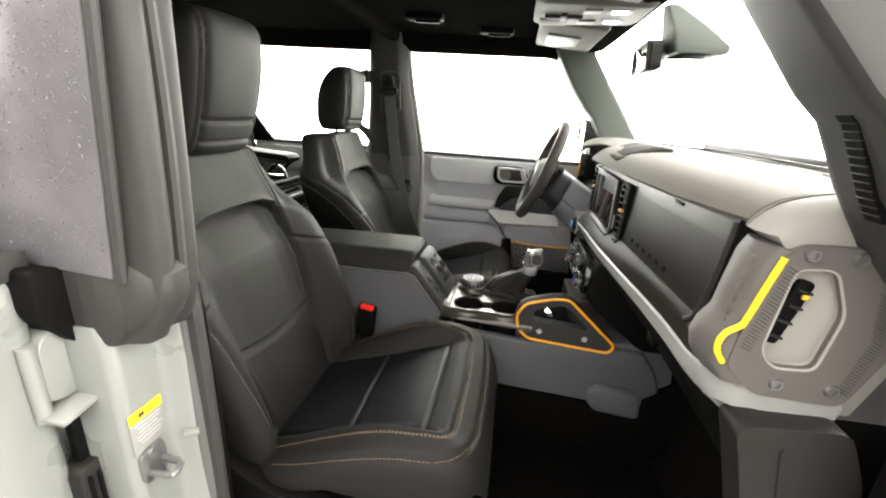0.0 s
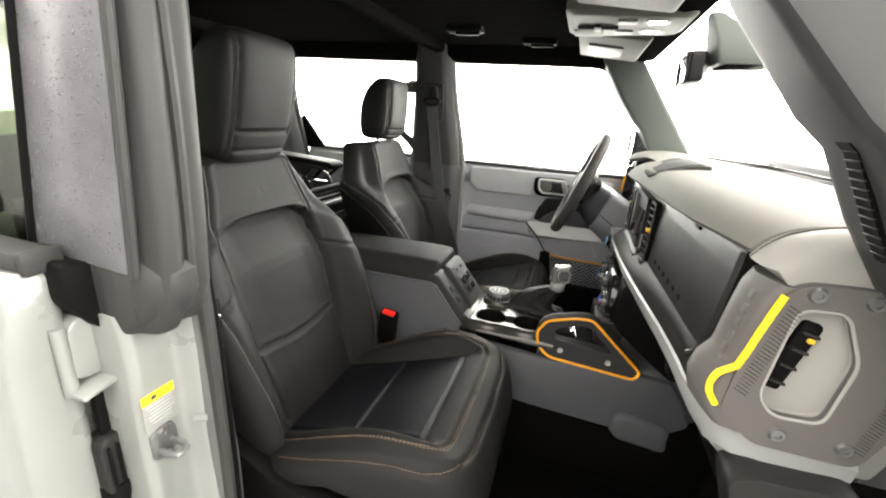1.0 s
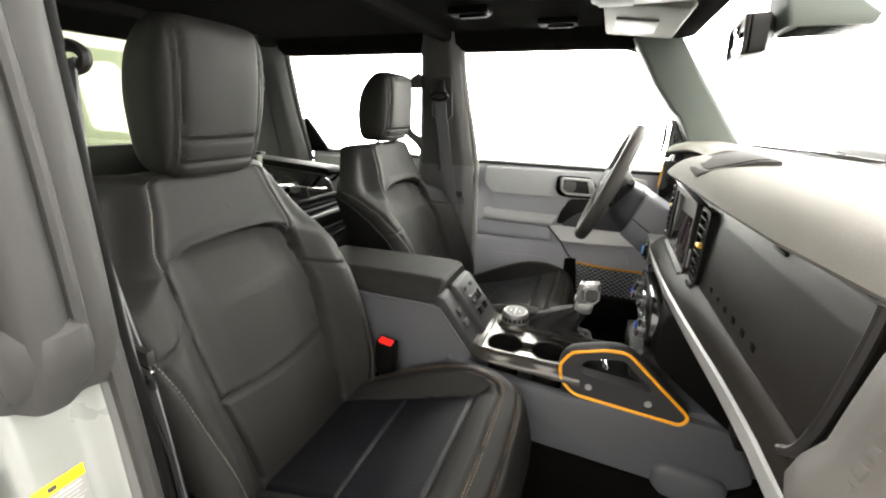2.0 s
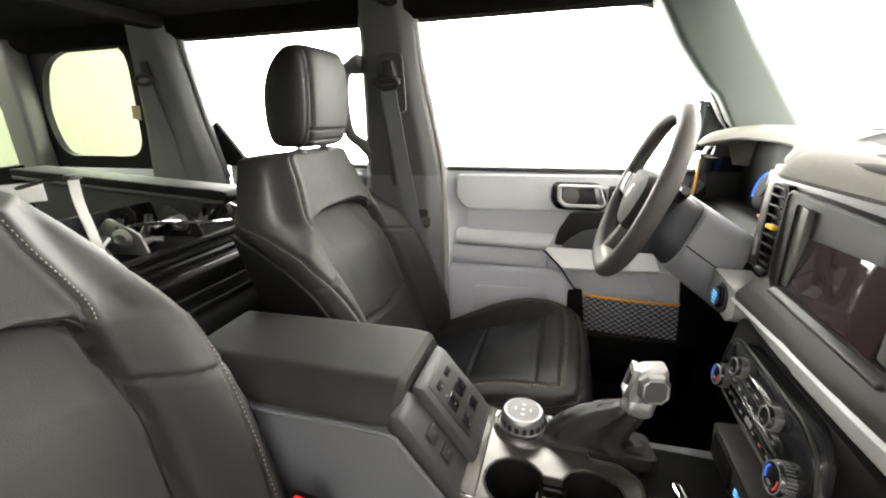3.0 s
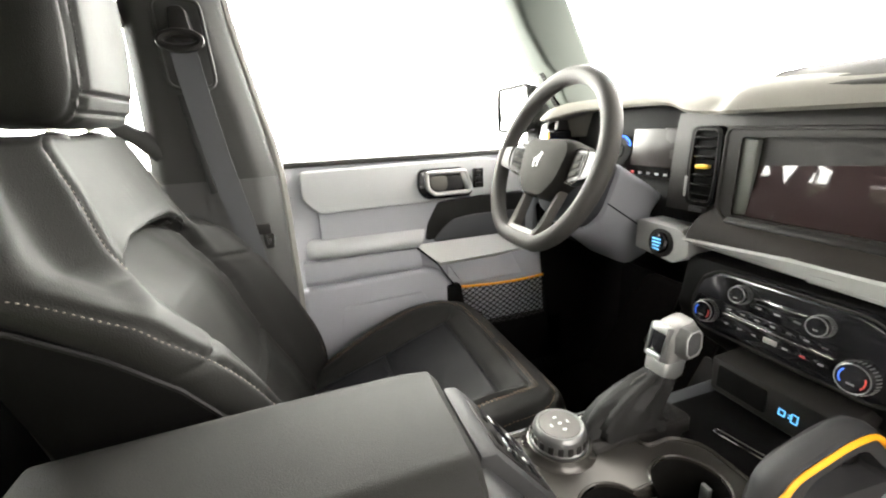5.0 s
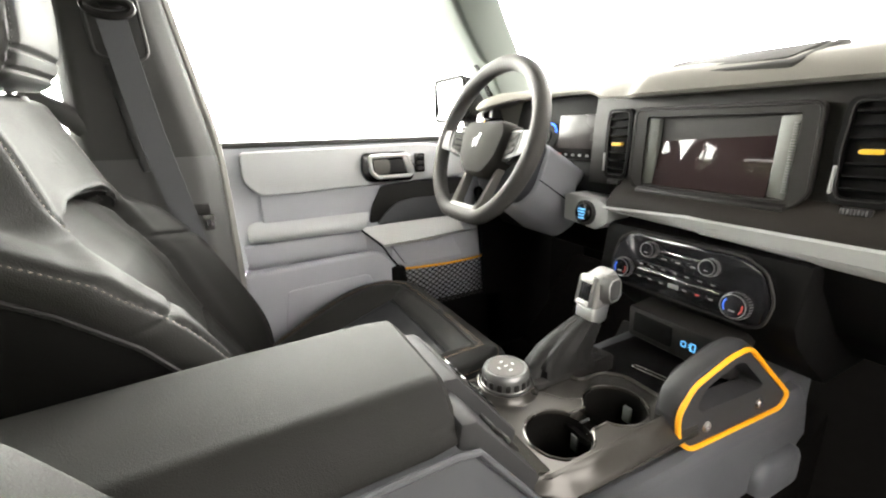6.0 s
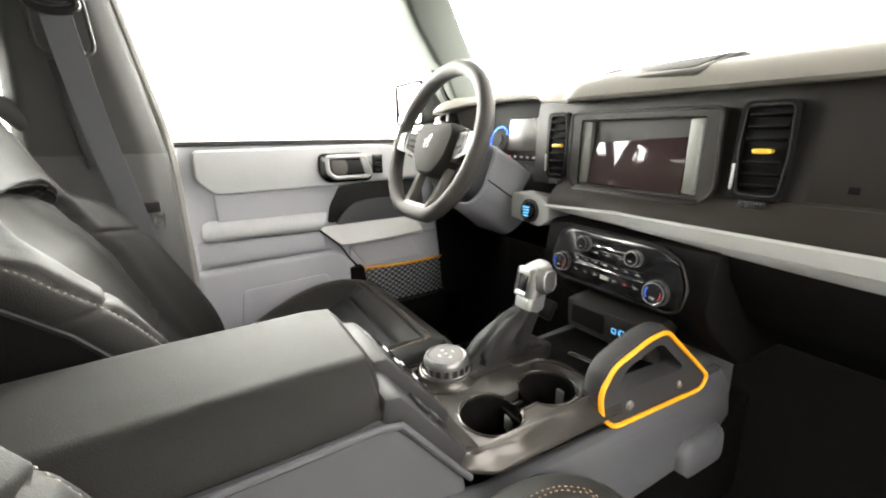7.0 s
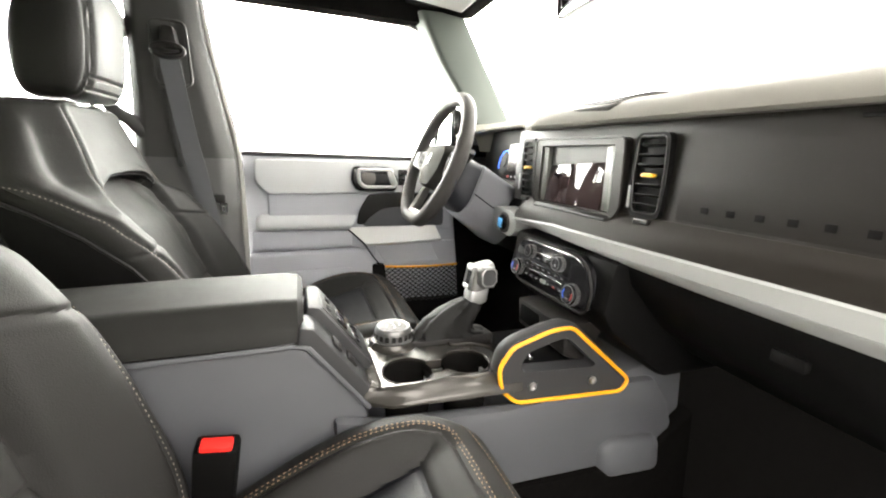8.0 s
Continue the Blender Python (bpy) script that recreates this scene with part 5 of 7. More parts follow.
handle = part("grab_bar", hb, END_GREY, dash, "dark rubber-covered grab bar with a yellow edge line")
part("bar_stripe", tube(smooth_line([(0.526, -0.6815, 1.224), (0.518, -0.681, 1.19), (0.508, -0.681, 1.145), (0.504, -0.6805, 1.138), (0.493, -0.680, 1.128), (0.489, -0.679, 1.115), (0.4905, -0.679, 1.102), (0.499, -0.679, 1.089)], 5), 0.0036, 8), YELLOW, handle, "yellow painted edge line")
for k in range(6):
    f = k / 5
    part("relief_block", box((0.4975 + 0.012 * (1 - f), -0.652, 1.212 - 0.080 * f), (0.003, 0.018, 0.0105), 0.001, pose(0, 0, 0, 0, 10, 0)), END_GREY, handle, "raised dark block")
hat = bmesh.new()
for k in range(26):
    f = k / 25
    tube([(0.516 + 0.010 * (1 - f) - 0.012 * f + 0.006, EY - 0.0065, 1.215 - 0.10 * f), (0.528 + 0.010 * (1 - f) - 0.012 * f + 0.006, EY - 0.0065, 1.209 - 0.10 * f)], 0.0004, 4, bm=hat)
for k in range(34):
    f = k / 33
    tube([(0.640 - 0.012 * abs(2 * f - 0.9) - 0.004, EY - 0.0065, 1.195 - 0.12 * f), (0.652 - 0.012 * abs(2 * f - 0.9) - 0.004, EY - 0.0065, 1.190 - 0.12 * f)], 0.0004, 4, bm=hat)
tagged(part("grip_ribs", hat, PLASTIC, endp), kind="stuff")
ev = part("end_vent", box((0.5525, -0.667, 1.158), (0.020, 0.014, 0.082), 0.005, pose(0, 0, 0, 0, 14, 0)), PLASTIC_DARK, dash, "black end vent behind the handle")
for k in range(4):
    part("slat", box((0.5605 - 0.0046 * k, -0.6745, 1.186 - 0.019 * k), (0.016, 0.006, 0.003), 0.001, pose(0, 0, 0, 0, 14, 0)), PLASTIC, ev)
part("tab", box((0.562, -0.6755, 1.180), (0.006, 0.005, 0.005), 0.001), AMBER, ev)
part("side_return", prism([(0.60, 1.243), (0.552, 1.238), (0.538, 1.14), (0.525, 1.06), (0.60, 1.06)], "y", -0.628, -0.594, 0.004), END_GREY, dash)
kick = thing("kick_panel", (0.62, -0.68, 0.6), "charcoal moulded kick panel below the dash end", "trim panel")
part("panel", prism(round_poly([(0.522, 1.014), (0.545, 1.026), (0.640, 1.034), (0.675, 0.96), (0.70, 0.60), (0.66, 0.46), (0.60, 0.50), (0.585, 0.80), (0.535, 0.975)], 0.018, 4), "y", -0.705, -0.655, 0.014), PLASTIC, kick)
part("crease", tube([(0.575, -0.7055, 1.0), (0.605, -0.7055, 0.85), (0.63, -0.7055, 0.65)], 0.0025, 6), PLASTIC, kick)
whole("trim_kick_panel", prism(round_poly([(0.50, 1.02), (0.82, 1.02), (0.82, 0.46), (0.55, 0.46), (0.525, 0.80)], 0.018, 4), "y", 0.69, 0.712, 0.008), PLASTIC_DARK, "black kick panel in the driver footwell", "trim", kind="structure")

# pedals, far down in the driver footwell
for y, w, h, z in ((0.30, 0.055, 0.14, 0.60), (0.43, 0.09, 0.06, 0.66)):
    p = thing("pedal", (0.74, y, z - 0.1), "black rubber-faced pedal in the dark footwell", "pedal")
    part("pad", box((0.735, y, z), (0.02, w, h), 0.006, pose(0, 0, 0, 0, 30, 0)), PLASTIC, p)
    part("arm", tube([(0.745, y, z), (0.80, y, z + 0.15), (0.84, y, z + 0.24)], 0.009, 8), PLASTIC_DARK, p)

# ---- centre console ----
con = thing("centre_console", (0.1, 0, 0.45), "charcoal centre console with armrest, cup holders and drive selector", "centre console")
side = [(-0.40, 0.46), (-0.415, 0.905), (-0.03, 0.916), (-0.012, 0.91), (0.072, 0.808), (0.085, 0.722), (0.312, 0.722), (0.325, 0.780), (0.545, 0.790), (0.60, 0.80), (0.70, 0.86), (0.74, 0.46)]
part("body", prism(side, "y", -0.118, 0.128, 0.012), CONSOLE, con)
part("driver_rail", box((0.20, 0.106, 0.755), (0.27, 0.042, 0.085), 0.006), CONSOLE, con)
part("side_panel", prism([(0.06, 0.50), (0.02, 0.80), (0.10, 0.782), (0.305, 0.768), (0.54, 0.782), (0.622, 0.778), (0.665, 0.72), (0.705, 0.60), (0.715, 0.50)], "y", -0.136, -0.106, 0.014), CONSOLE, con)
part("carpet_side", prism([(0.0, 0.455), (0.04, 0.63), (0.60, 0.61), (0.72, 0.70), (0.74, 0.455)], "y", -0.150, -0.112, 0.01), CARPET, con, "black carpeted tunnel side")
bulge = [[(0.575 + (x - 0.575) * k, y, 0.622 + (z - 0.622) * k) for x, z in round_poly([(0.498, 0.652), (0.522, 0.672), (0.640, 0.660), (0.652, 0.580), (0.502, 0.592)], 0.026, 6)] for k, y in ((1.0, -0.132), (0.985, -0.140), (0.94, -0.146), (0.86, -0.1505), (0.72, -0.1535), (0.5, -0.155), (0.2, -0.1555))]
part("foot_bulge", loft(bulge), CONSOLE, con)
# armrest lid
lid = []
for x, w, zt, zb in ((-0.410, 0.088, 0.950, 0.93), (-0.400, 0.098, 0.962, 0.912), (-0.20, 0.100, 0.968, 0.912), (-0.05, 0.100, 0.970, 0.912), (-0.022, 0.098, 0.968, 0.914), (-0.014, 0.092, 0.960, 0.925)):
    ring = round_poly([(w - 0.016 - 0.01, zt), (w - 0.01, zt - 0.012), (w, zb), (-w - 0.012, zb), (-w + 0.0, zt - 0.032), (-w + 0.030, zt - 0.002)], 0.010, 3)
    lid.append([(x, y, z) for y, z in ring])
arm = part("armrest_lid", loft(lid), LID, con, "black padded armrest lid")
part("lid_bead", tube([(-0.40, -0.1205, 0.911), (-0.2, -0.1205, 0.914), (-0.03, -0.1205, 0.917), (-0.008, -0.1205, 0.912), (0.075, -0.1205, 0.806)], 0.0038, 8), CONSOLE, con)
# sloping socket panel
sp = [(-0.012, 0.945), (0.006, 0.942), (0.088, 0.838), (0.075, 0.81), (-0.02, 0.90)]
sock = part("socket_panel", prism([(x + 0.004, z + 0.003) for x, z in sp], "y", -0.052, 0.064, 0.006), HANDLE_DARK, con, "charcoal sloping panel with sockets")
part("side_band", prism([(x - 0.008, z - 0.006) for x, z in sp], "y", -0.110, -0.050, 0.006), HANDLE_DARK, sock, "lower dark band beside the sockets")


def on_slope(f, y, w, h, d, bev=0.001):
    p = Vector((0.006 + 0.082 * f, y, 0.942 - 0.104 * f))
    m = aim(p, (0.104, 0, 0.082), (-0.082, 0, 0.104))
    bm = box((0, 0, d / 2 - 0.001), (w, h, d), bev)
    bm.transform(m)
    return bm


def raised(bm, lift):
    bm.transform(Matrix.Translation((0.785 * lift, 0, 0.619 * lift)))
    return bm


part("socket_frame", raised(on_slope(0.42, 0.004, 0.084, 0.100, 0.003), 0.0045), PLASTIC, sock)
for f, y, w, h, mt in ((0.16, -0.016, 0.020, 0.010, PLASTIC_DARK), (0.16, 0.022, 0.020, 0.010, PLASTIC_DARK), (0.42, -0.014, 0.030, 0.022, GLOSS_BLACK), (0.42, 0.024, 0.030, 0.022, GLOSS_BLACK), (0.68, -0.016, 0.024, 0.018, GLOSS_BLACK), (0.68, 0.024, 0.024, 0.018, GLOSS_BLACK)):
    part("socket", raised(on_slope(f, y, w, h, 0.005), 0.0045), mt, sock)
for f, y in ((0.18, -0.016), (0.30, -0.022), (0.44, -0.016), (0.66, -0.010), (0.74, -0.020)):
    part("mark", raised(on_slope(f, y, 0.004, 0.003, 0.0056, 0.0003), 0.0045), LETTER, sock)
for f in (0.40, 0.66):
    sb = part("band_socket", raised(on_slope(f, -0.080, 0.026, 0.020, 0.004), -0.0085), PLASTIC, sock)
    part("mark", raised(on_slope(f, -0.080, 0.005, 0.004, 0.0048, 0.0003), -0.0085), LETTER, sb)

# metal-look top plate with two cup holders
CUPS = [(0.148, -0.0635, 0.0425), (0.254, -0.0590, 0.0425)]


def cup_opening(lift=0.0):
    """Outline of the two wells joined by a short channel."""
    (xa, ya, ra), (xb, yb, rb) = CUPS
    tilt, half = math.atan2(yb - ya, xb - xa), math.radians(25)
    out = [(xa + (ra + lift) * math.cos(tilt + a), ya + (ra + lift) * math.sin(tilt + a)) for a in np.linspace(half, 2 * math.pi - half, 34)]
    return out + [(xb + (rb + lift) * math.cos(tilt + a), yb + (rb + lift) * math.sin(tilt + a)) for a in np.linspace(math.pi + half, 3 * math.pi - half, 34)]


plate_out = round_poly([(0.062, 0.070), (0.062, -0.092), (0.088, -0.110), (0.30, -0.110), (0.322, -0.096), (0.322, -0.02), (0.295, 0.006), (0.25, 0.006), (0.25, 0.085), (0.075, 0.085)], 0.012, 4)
top = part("cup_plate", plate(plate_out, [cup_opening()], "z", 0.795, 0.825), PLATE, con, "dark satin cup holder plate")
rim_e = tube([(x, y, 0.825) for x, y in plate_out], 0.004, 6, True)
part("plate_edge", rim_e, PLATE, top)
for x, y, r in CUPS:
    m = Matrix.Translation((x, y, 0))
    # headliner black without specular paints the shade deep in the wells
    cup = part("cup_well", lathe([(r - 0.001, 0.822), (r - 0.004, 0.77), (r - 0.007, 0.735), (0.001, 0.735)], 36, m, None, False), HEADLINER, top, "cup well, the shade of its depth put into the black colour")
    part("cup_grip", box((x + r - 0.008, y + 0.004, 0.793), (0.006, 0.012, 0.024), 0.001), STRIP_GREY, cup, "pale cup retainer tab")
flank = []
for x in np.linspace(0.066, 0.330, 64):
    zb = 0.8095 - 0.03 * (x - 0.08)
    sc = sum(math.exp(-((x - c[0]) / 0.026) ** 2) for c in CUPS)
    e = sstep(0.066, 0.112, x)
    ring = [(0.106, 0.8285), (0.1095, 0.8288), (0.1125 + 0.004 * sc, 0.8272), (0.1155 + 0.005 * sc, 0.8245 + 0.001 * sc), (0.1200 + 0.004 * sc, 0.8200), (0.1255 + 0.001 * sc, 0.8155), (0.1305, 0.8120), (0.1335, zb + 0.001), (0.1340, zb - 0.003), (0.106, zb - 0.006)]
    flank.append([(x, -0.106 - (y - 0.106) * (0.25 + 0.75 * e), z) for y, z in ring])
part("plate_flank", loft(flank), PLATE, top)
part("cup_rim", tube([(a, b, 0.8256) for a, b in cup_opening(0.0008)], 0.0018, 6, True), PLATE, top)
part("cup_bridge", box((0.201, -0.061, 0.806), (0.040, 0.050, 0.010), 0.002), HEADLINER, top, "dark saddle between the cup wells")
for y in (-0.052, -0.072):
    part("bridge_bar", box((0.201, y, 0.8125), (0.026, 0.0024, 0.004), 0.0008), DIAL_GREY, top)
part("rear_apron", prism([(0.066, 0.845), (0.08, 0.832), (0.10, 0.826), (0.10, 0.80), (0.062, 0.81)], "y", -0.105, 0.085, 0.004), PLATE, top)

# drive mode dial
DIAL = Matrix.Translation((0.147, 0.049, 0))
dial = part("mode_dial", lathe([(0.052, 0.823), (0.047, 0.826), (0.0435, 0.831), (0.0415, 0.836), (0.0400, 0.8365), (0.0390, 0.834), (0.0005, 0.834)], 44, DIAL), PLATE, con, "round drive mode dial")
part("dial_body", lathe([(0.0375, 0.834), (0.0372, 0.838), (0.0352, 0.8395), (0.0345, 0.853), (0.0325, 0.8585), (0.0300, 0.8605), (0.0275, 0.8600), (0.0270, 0.8590), (0.0005, 0.8590)], 44, DIAL), DIAL_GREY, dial, "satin grey turning ring")
ridge = bmesh.new()
for k in range(18):
    b2 = box((0.0350, 0, 0.8445), (0.0030, 0.0072, 0.0105), 0.0012)
    b2.transform(pose(0.147, 0.049, 0, 0, 0, 20 * k))
    merge(ridge, b2)
part("dial_ridge", ridge, PLASTIC, dial, "dark finger grips")
part("dial_face", lathe([(0.0272, 0.8588), (0.0265, 0.8598), (0.0005, 0.8604)], 36, DIAL), END_GREY, dial)
for dx, dy, sx, sy in ((0.0, 0.0, 0.006, 0.004), (0.012, 0.0, 0.004, 0.007), (-0.012, 0.0, 0.004, 0.007), (0.0, 0.012, 0.007, 0.004), (0.0, -0.012, 0.007, 0.004)):
    part("mark", box((0.147 + dx, 0.049 + dy, 0.8608), (sx * 0.75, sy * 0.75, 0.0008), 0.0002), PRINT, dial)

# gear lever
lev = part("lever_base", prism(round_poly([(0.175, 0.018), (0.175, 0.082), (0.34, 0.078), (0.35, 0.018)], 0.015, 4), "z", 0.80, 0.834, 0.006), PLASTIC, con)
rings = []
for k, (x, z, a, b, tilt) in enumerate(((0.262, 0.833, 0.076, 0.030, 0), (0.260, 0.842, 0.068, 0.028, 4), (0.262, 0.852, 0.054, 0.026, 16), (0.272, 0.864, 0.040, 0.024, 30), (0.287, 0.878, 0.029, 0.022, 40), (0.300, 0.889, 0.022, 0.020, 34), (0.308, 0.898, 0.019, 0.018, 20))):
    c, sn = math.cos(math.radians(tilt)), math.sin(math.radians(tilt))
    ring = []
    for t in np.linspace(0, 2 * math.pi, 49)[:-1]:
        u = a * math.copysign(abs(math.cos(t)) ** 0.75, math.cos(t)) * (1 + 0.07 * math.sin(8 * t + 1.1 * k))
        v = b * math.copysign(abs(math.sin(t)) ** 0.75, math.sin(t)) * (1 + 0.13 * math.sin(8 * t + 1.1 * k) + 0.05 * math.sin(13 * t + 2.0 * k))
        ring.append((x + u * c, 0.047 + v, z - u * sn))
    rings.append(ring)
part("gaiter", loft(rings), LEATHER_SIDE, lev, "pleated black leather gaiter")
part("gaiter_seam", tube([(x, 0.047, z) for x, z in ((0.192, 0.8385), (0.208, 0.8485), (0.236, 0.8675), (0.264, 0.898), (0.282, 0.9035))], 0.0012, 6), THREAD_DARK, lev)


def squircle(t, e):
    return math.copysign(abs(math.cos(t)) ** e, math.cos(t)), math.copysign(abs(math.sin(t)) ** e, math.sin(t))


LEV = Matrix.Translation((0.014, 0.004, -0.012))
rows = ((0.306, 0.906, 0.0195, 0.0175), (0.3065, 0.909, 0.0205, 0.0185), (0.309, 0.932, 0.0215, 0.0190), (0.3095, 0.936, 0.0205, 0.0180))
neck = loft([[(x - 0.006 + a * c, 0.045 + b * q, z + 0.2 * a * c) for c, q in (squircle(t, 0.42) for t in np.linspace(0, 2 * math.pi, 41)[:-1])] for x, z, a, b in rows])
neck.transform(LEV)
part("lever_collar", neck, SILVER, lev, "satin silver lever collar")
kb = []
for z, a, b, x in ((0.934, 0.0185, 0.0165, 0.306), (0.937, 0.0218, 0.0190, 0.3065), (0.950, 0.0232, 0.0200, 0.308), (0.968, 0.0232, 0.0202, 0.311), (0.979, 0.0215, 0.0188, 0.312), (0.986, 0.0170, 0.0150, 0.313), (0.9885, 0.0090, 0.0085, 0.3135)):
    kb.append([(x + a * c, 0.044 + b * q, z + 0.22 * a * c) for c, q in (squircle(t, 0.46) for t in np.linspace(0, 2 * math.pi, 49)[:-1])])
bm = loft(kb)
bm.transform(LEV)
knob = part("lever_knob", bm, KNOB, lev, "squared satin silver lever knob")
KB = aim((0.3285, 0.0270, 0.951), (0.18, -1, 0.06))
octo = [(0.0165 * sx, 0.0175 * sy) for sx, sy in ((-0.55, 1), (0.55, 1), (1, 0.55), (1, -0.55), (0.55, -1), (-0.55, -1), (-1, -0.55), (-1, 0.55))]
for name, mat, lab, rows in (("knob_badge", DARK_METAL, "eight-sided grey end cap", ((1.25, -0.006), (1.22, 0.004), (1.10, 0.0075), (0.94, 0.0075), (0.90, 0.0060))), ("badge_face", LETTER, "dark badge face", ((0.90, 0.004), (0.885, 0.0066), (0.3, 0.0070)))):
    bm = loft([[(px_ * k, py_ * k, h) for px_, py_ in octo] for k, h in rows])
    bm.transform(KB)
    part(name, bm, mat, knob, lab)
part("knob_ring", tube([tuple(KB @ Vector((px_ * 0.97, py_ * 0.97, 0.0075))) for px_, py_ in octo], 0.0011, 6, True), SILVER, knob)
WIN = LEV @ Matrix.Translation((0.2885, 0.046, 0.960)) @ pose(0, 0, 0, 0, 12, 0)
for name, mat, lab, c, sz in (("knob_window", GLOSS_BLACK, "", (0, 0, -0.002), (0.006, 0.024, 0.034)), ("thumb_pad", SILVER, "bright thumb pad", (-0.0015, 0, 0.0185), (0.010, 0.024, 0.012)), ("window_foot", SILVER, "", (-0.0015, 0, -0.021), (0.010, 0.024, 0.008))):
    bm = box(c, sz, 0.002)
    bm.transform(WIN)
    part(name, bm, mat, knob, lab)
for q in (-1, 1):
    bm = box((-0.001, q * 0.0135, -0.001), (0.010, 0.004, 0.048), 0.0018)
    bm.transform(WIN)
    part("window_cheek", bm, DIAL_GREY, knob)
for k in range(4):
    part("mark", box((0.19 + 0.012 * k, 0.074, 0.8348), (0.006, 0.005, 0.0008), 0), PRINT, lev)

# front tray, charging bin and its lit symbol
part("tray", prism(round_poly([(0.325, 0.075), (0.325, -0.108), (0.42, -0.108), (0.48, -0.09), (0.48, 0.075)], 0.012, 4), "z", 0.79, 0.812, 0.004), PLASTIC_DARK, con)
binp = part("charging_bin", prism([(0.420, 0.892), (0.425, 0.835), (0.47, 0.815), (0.52, 0.90)], "y", -0.105, 0.060, 0.006), PLASTIC, con, "black open bin under the climate panel")
part("bin_mouth", box((0.424, 0.012, 0.866), (0.010, 0.07, 0.036), 0.003), PLASTIC_DARK, binp)
for dy, dz, w, h in ((-0.043, 0.004, 0.007, 0.0012), (-0.043, -0.004, 0.007, 0.0012), (-0.0395, 0.0, 0.0012, 0.009), (-0.0465, 0.0, 0.0012, 0.009), (-0.052, 0.002, 0.003, 0.0012), (-0.052, -0.002, 0.003, 0.0012), (-0.058, 0.006, 0.007, 0.0012), (-0.058, -0.006, 0.007, 0.0012), (-0.0545, 0.0, 0.0012, 0.013), (-0.0615, 0.0, 0.0012, 0.013)):
    part("lit_symbol", box((0.4215, dy, 0.864 + dz), (0.002, w, h), 0.0003), CYAN_LIGHT, binp, "pale blue lit symbol bar")
clip = [(-0.033, -0.0045), (0.033, -0.0045), (0.0355, -0.003), (0.0365, 0.0), (0.0355, 0.003), (0.033, 0.0045), (-0.033, 0.0045), (-0.0355, 0.003), (-0.0365, 0.0), (-0.0355, -0.003)]
part("clip_bar", tube([(0.377 - 0.18 * u + 0.98 * w, -0.033 + 0.98 * u + 0.18 * w, 0.8165) for u, w in clip], 0.0018, 6, True), CHROME, con, "thin chrome loop in the tray")

# grab handle with an orange edge on the passenger side
gh_out = round_poly([(0.283, 0.842), (0.303, 0.882), (0.372, 0.906), (0.416, 0.910), (0.548, 0.793), (0.534, 0.768), (0.318, 0.773), (0.290, 0.80)], 0.016, 4)
gh_in = round_poly([(0.324, 0.842), (0.336, 0.866), (0.395, 0.885), (0.412, 0.884), (0.470, 0.832), (0.466, 0.826), (0.332, 0.830)], 0.012, 4)
gb = plate(gh_out, [gh_in], "y", -0.128, -0.098)


def splay(bm):
    for v in bm.verts:
        v.co.y -= 0.050 * (v.co.x - 0.30)
    return bm


gh = part("grab_handle", splay(gb), HANDLE_DARK, con, "dark grab handle with an orange painted edge")
part("handle_grip", splay(tube(smooth_line([(0.292, -0.112, 0.835), (0.306, -0.112, 0.872), (0.366, -0.112, 0.895), (0.412, -0.112, 0.900), (0.455, -0.112, 0.866), (0.52, -0.112, 0.805)], 6), 0.0160, 10, flat=0.75)), HANDLE_DARK, gh)
part("orange_edge", splay(tube([(x, -0.1295, z) for x, z in round_poly([(0.284, 0.842), (0.306, 0.878), (0.374, 0.902), (0.414, 0.906), (0.544, 0.793), (0.532, 0.771), (0.320, 0.776), (0.292, 0.802)], 0.014, 4)], 0.0036, 8, True)), ORANGE, gh, "orange painted edge line")
for x, z in ((0.349, 0.803), (0.467, 0.800)):
    part("bolt", bolt((x, -0.1285 - 0.05 * (x - 0.30), z), (0, -1, 0), 0.0075, 0.004), SILVER, gh, "bright bolt")

# ---- driver's door ----
door = thing("door_1", (0.25, 0.74, 0.5), "pale grey front door panel with net pocket, closed", "car door", kind="structure")
part("panel", prism([(-0.182, 0.50), (-0.182, 1.168), (0.62, 1.168), (0.70, 1.10), (0.70, 0.50)], "y", 0.728, 0.80, 0.008), DOOR_GREY, door)
part("sill_cap", box((0.21, 0.755, 1.168), (0.78, 0.07, 0.014), 0.005), PILLAR, door, "dark window sill cap")
part("upper_pad", prism(round_poly([(-0.140, 1.152), (0.33, 1.158), (0.47, 1.14), (0.46, 1.06), (0.244, 1.052), (-0.105, 1.046), (-0.141, 1.084)], 0.014, 4), "y", 0.706, 0.735, 0.010, seg=3), DOOR_PAD, door, "pale soft upper pad")
part("mid_panel", prism([(-0.108, 1.05), (0.50, 1.05), (0.50, 0.92), (-0.108, 0.92)], "y", 0.720, 0.735, 0.006), DOOR_GREY, door)
# armrest: a thin sloping shelf along the door, rounded off at its ends
rows = []
for x, k, dx in ((-0.146, 0.35, 0.0), (-0.140, 0.75, 0.0), (-0.126, 1.0, 0.0), (0.06, 1.0, 0.0), (0.128, 1.0, 0.012), (0.140, 0.94, 0.016)):
    rows.append([(x + dx * (z - 0.93) / 0.03, 0.735 - (0.735 - y) * k, 0.948 + (z - 0.948) * (0.4 + 0.6 * k)) for y, z in ((0.735, 0.984), (0.718, 0.976), (0.702, 0.965), (0.695, 0.957), (0.692, 0.948), (0.695, 0.938), (0.704, 0.931), (0.735, 0.925))])
part("armrest", loft(rows), DOOR_PAD, door, "pale padded armrest shelf")
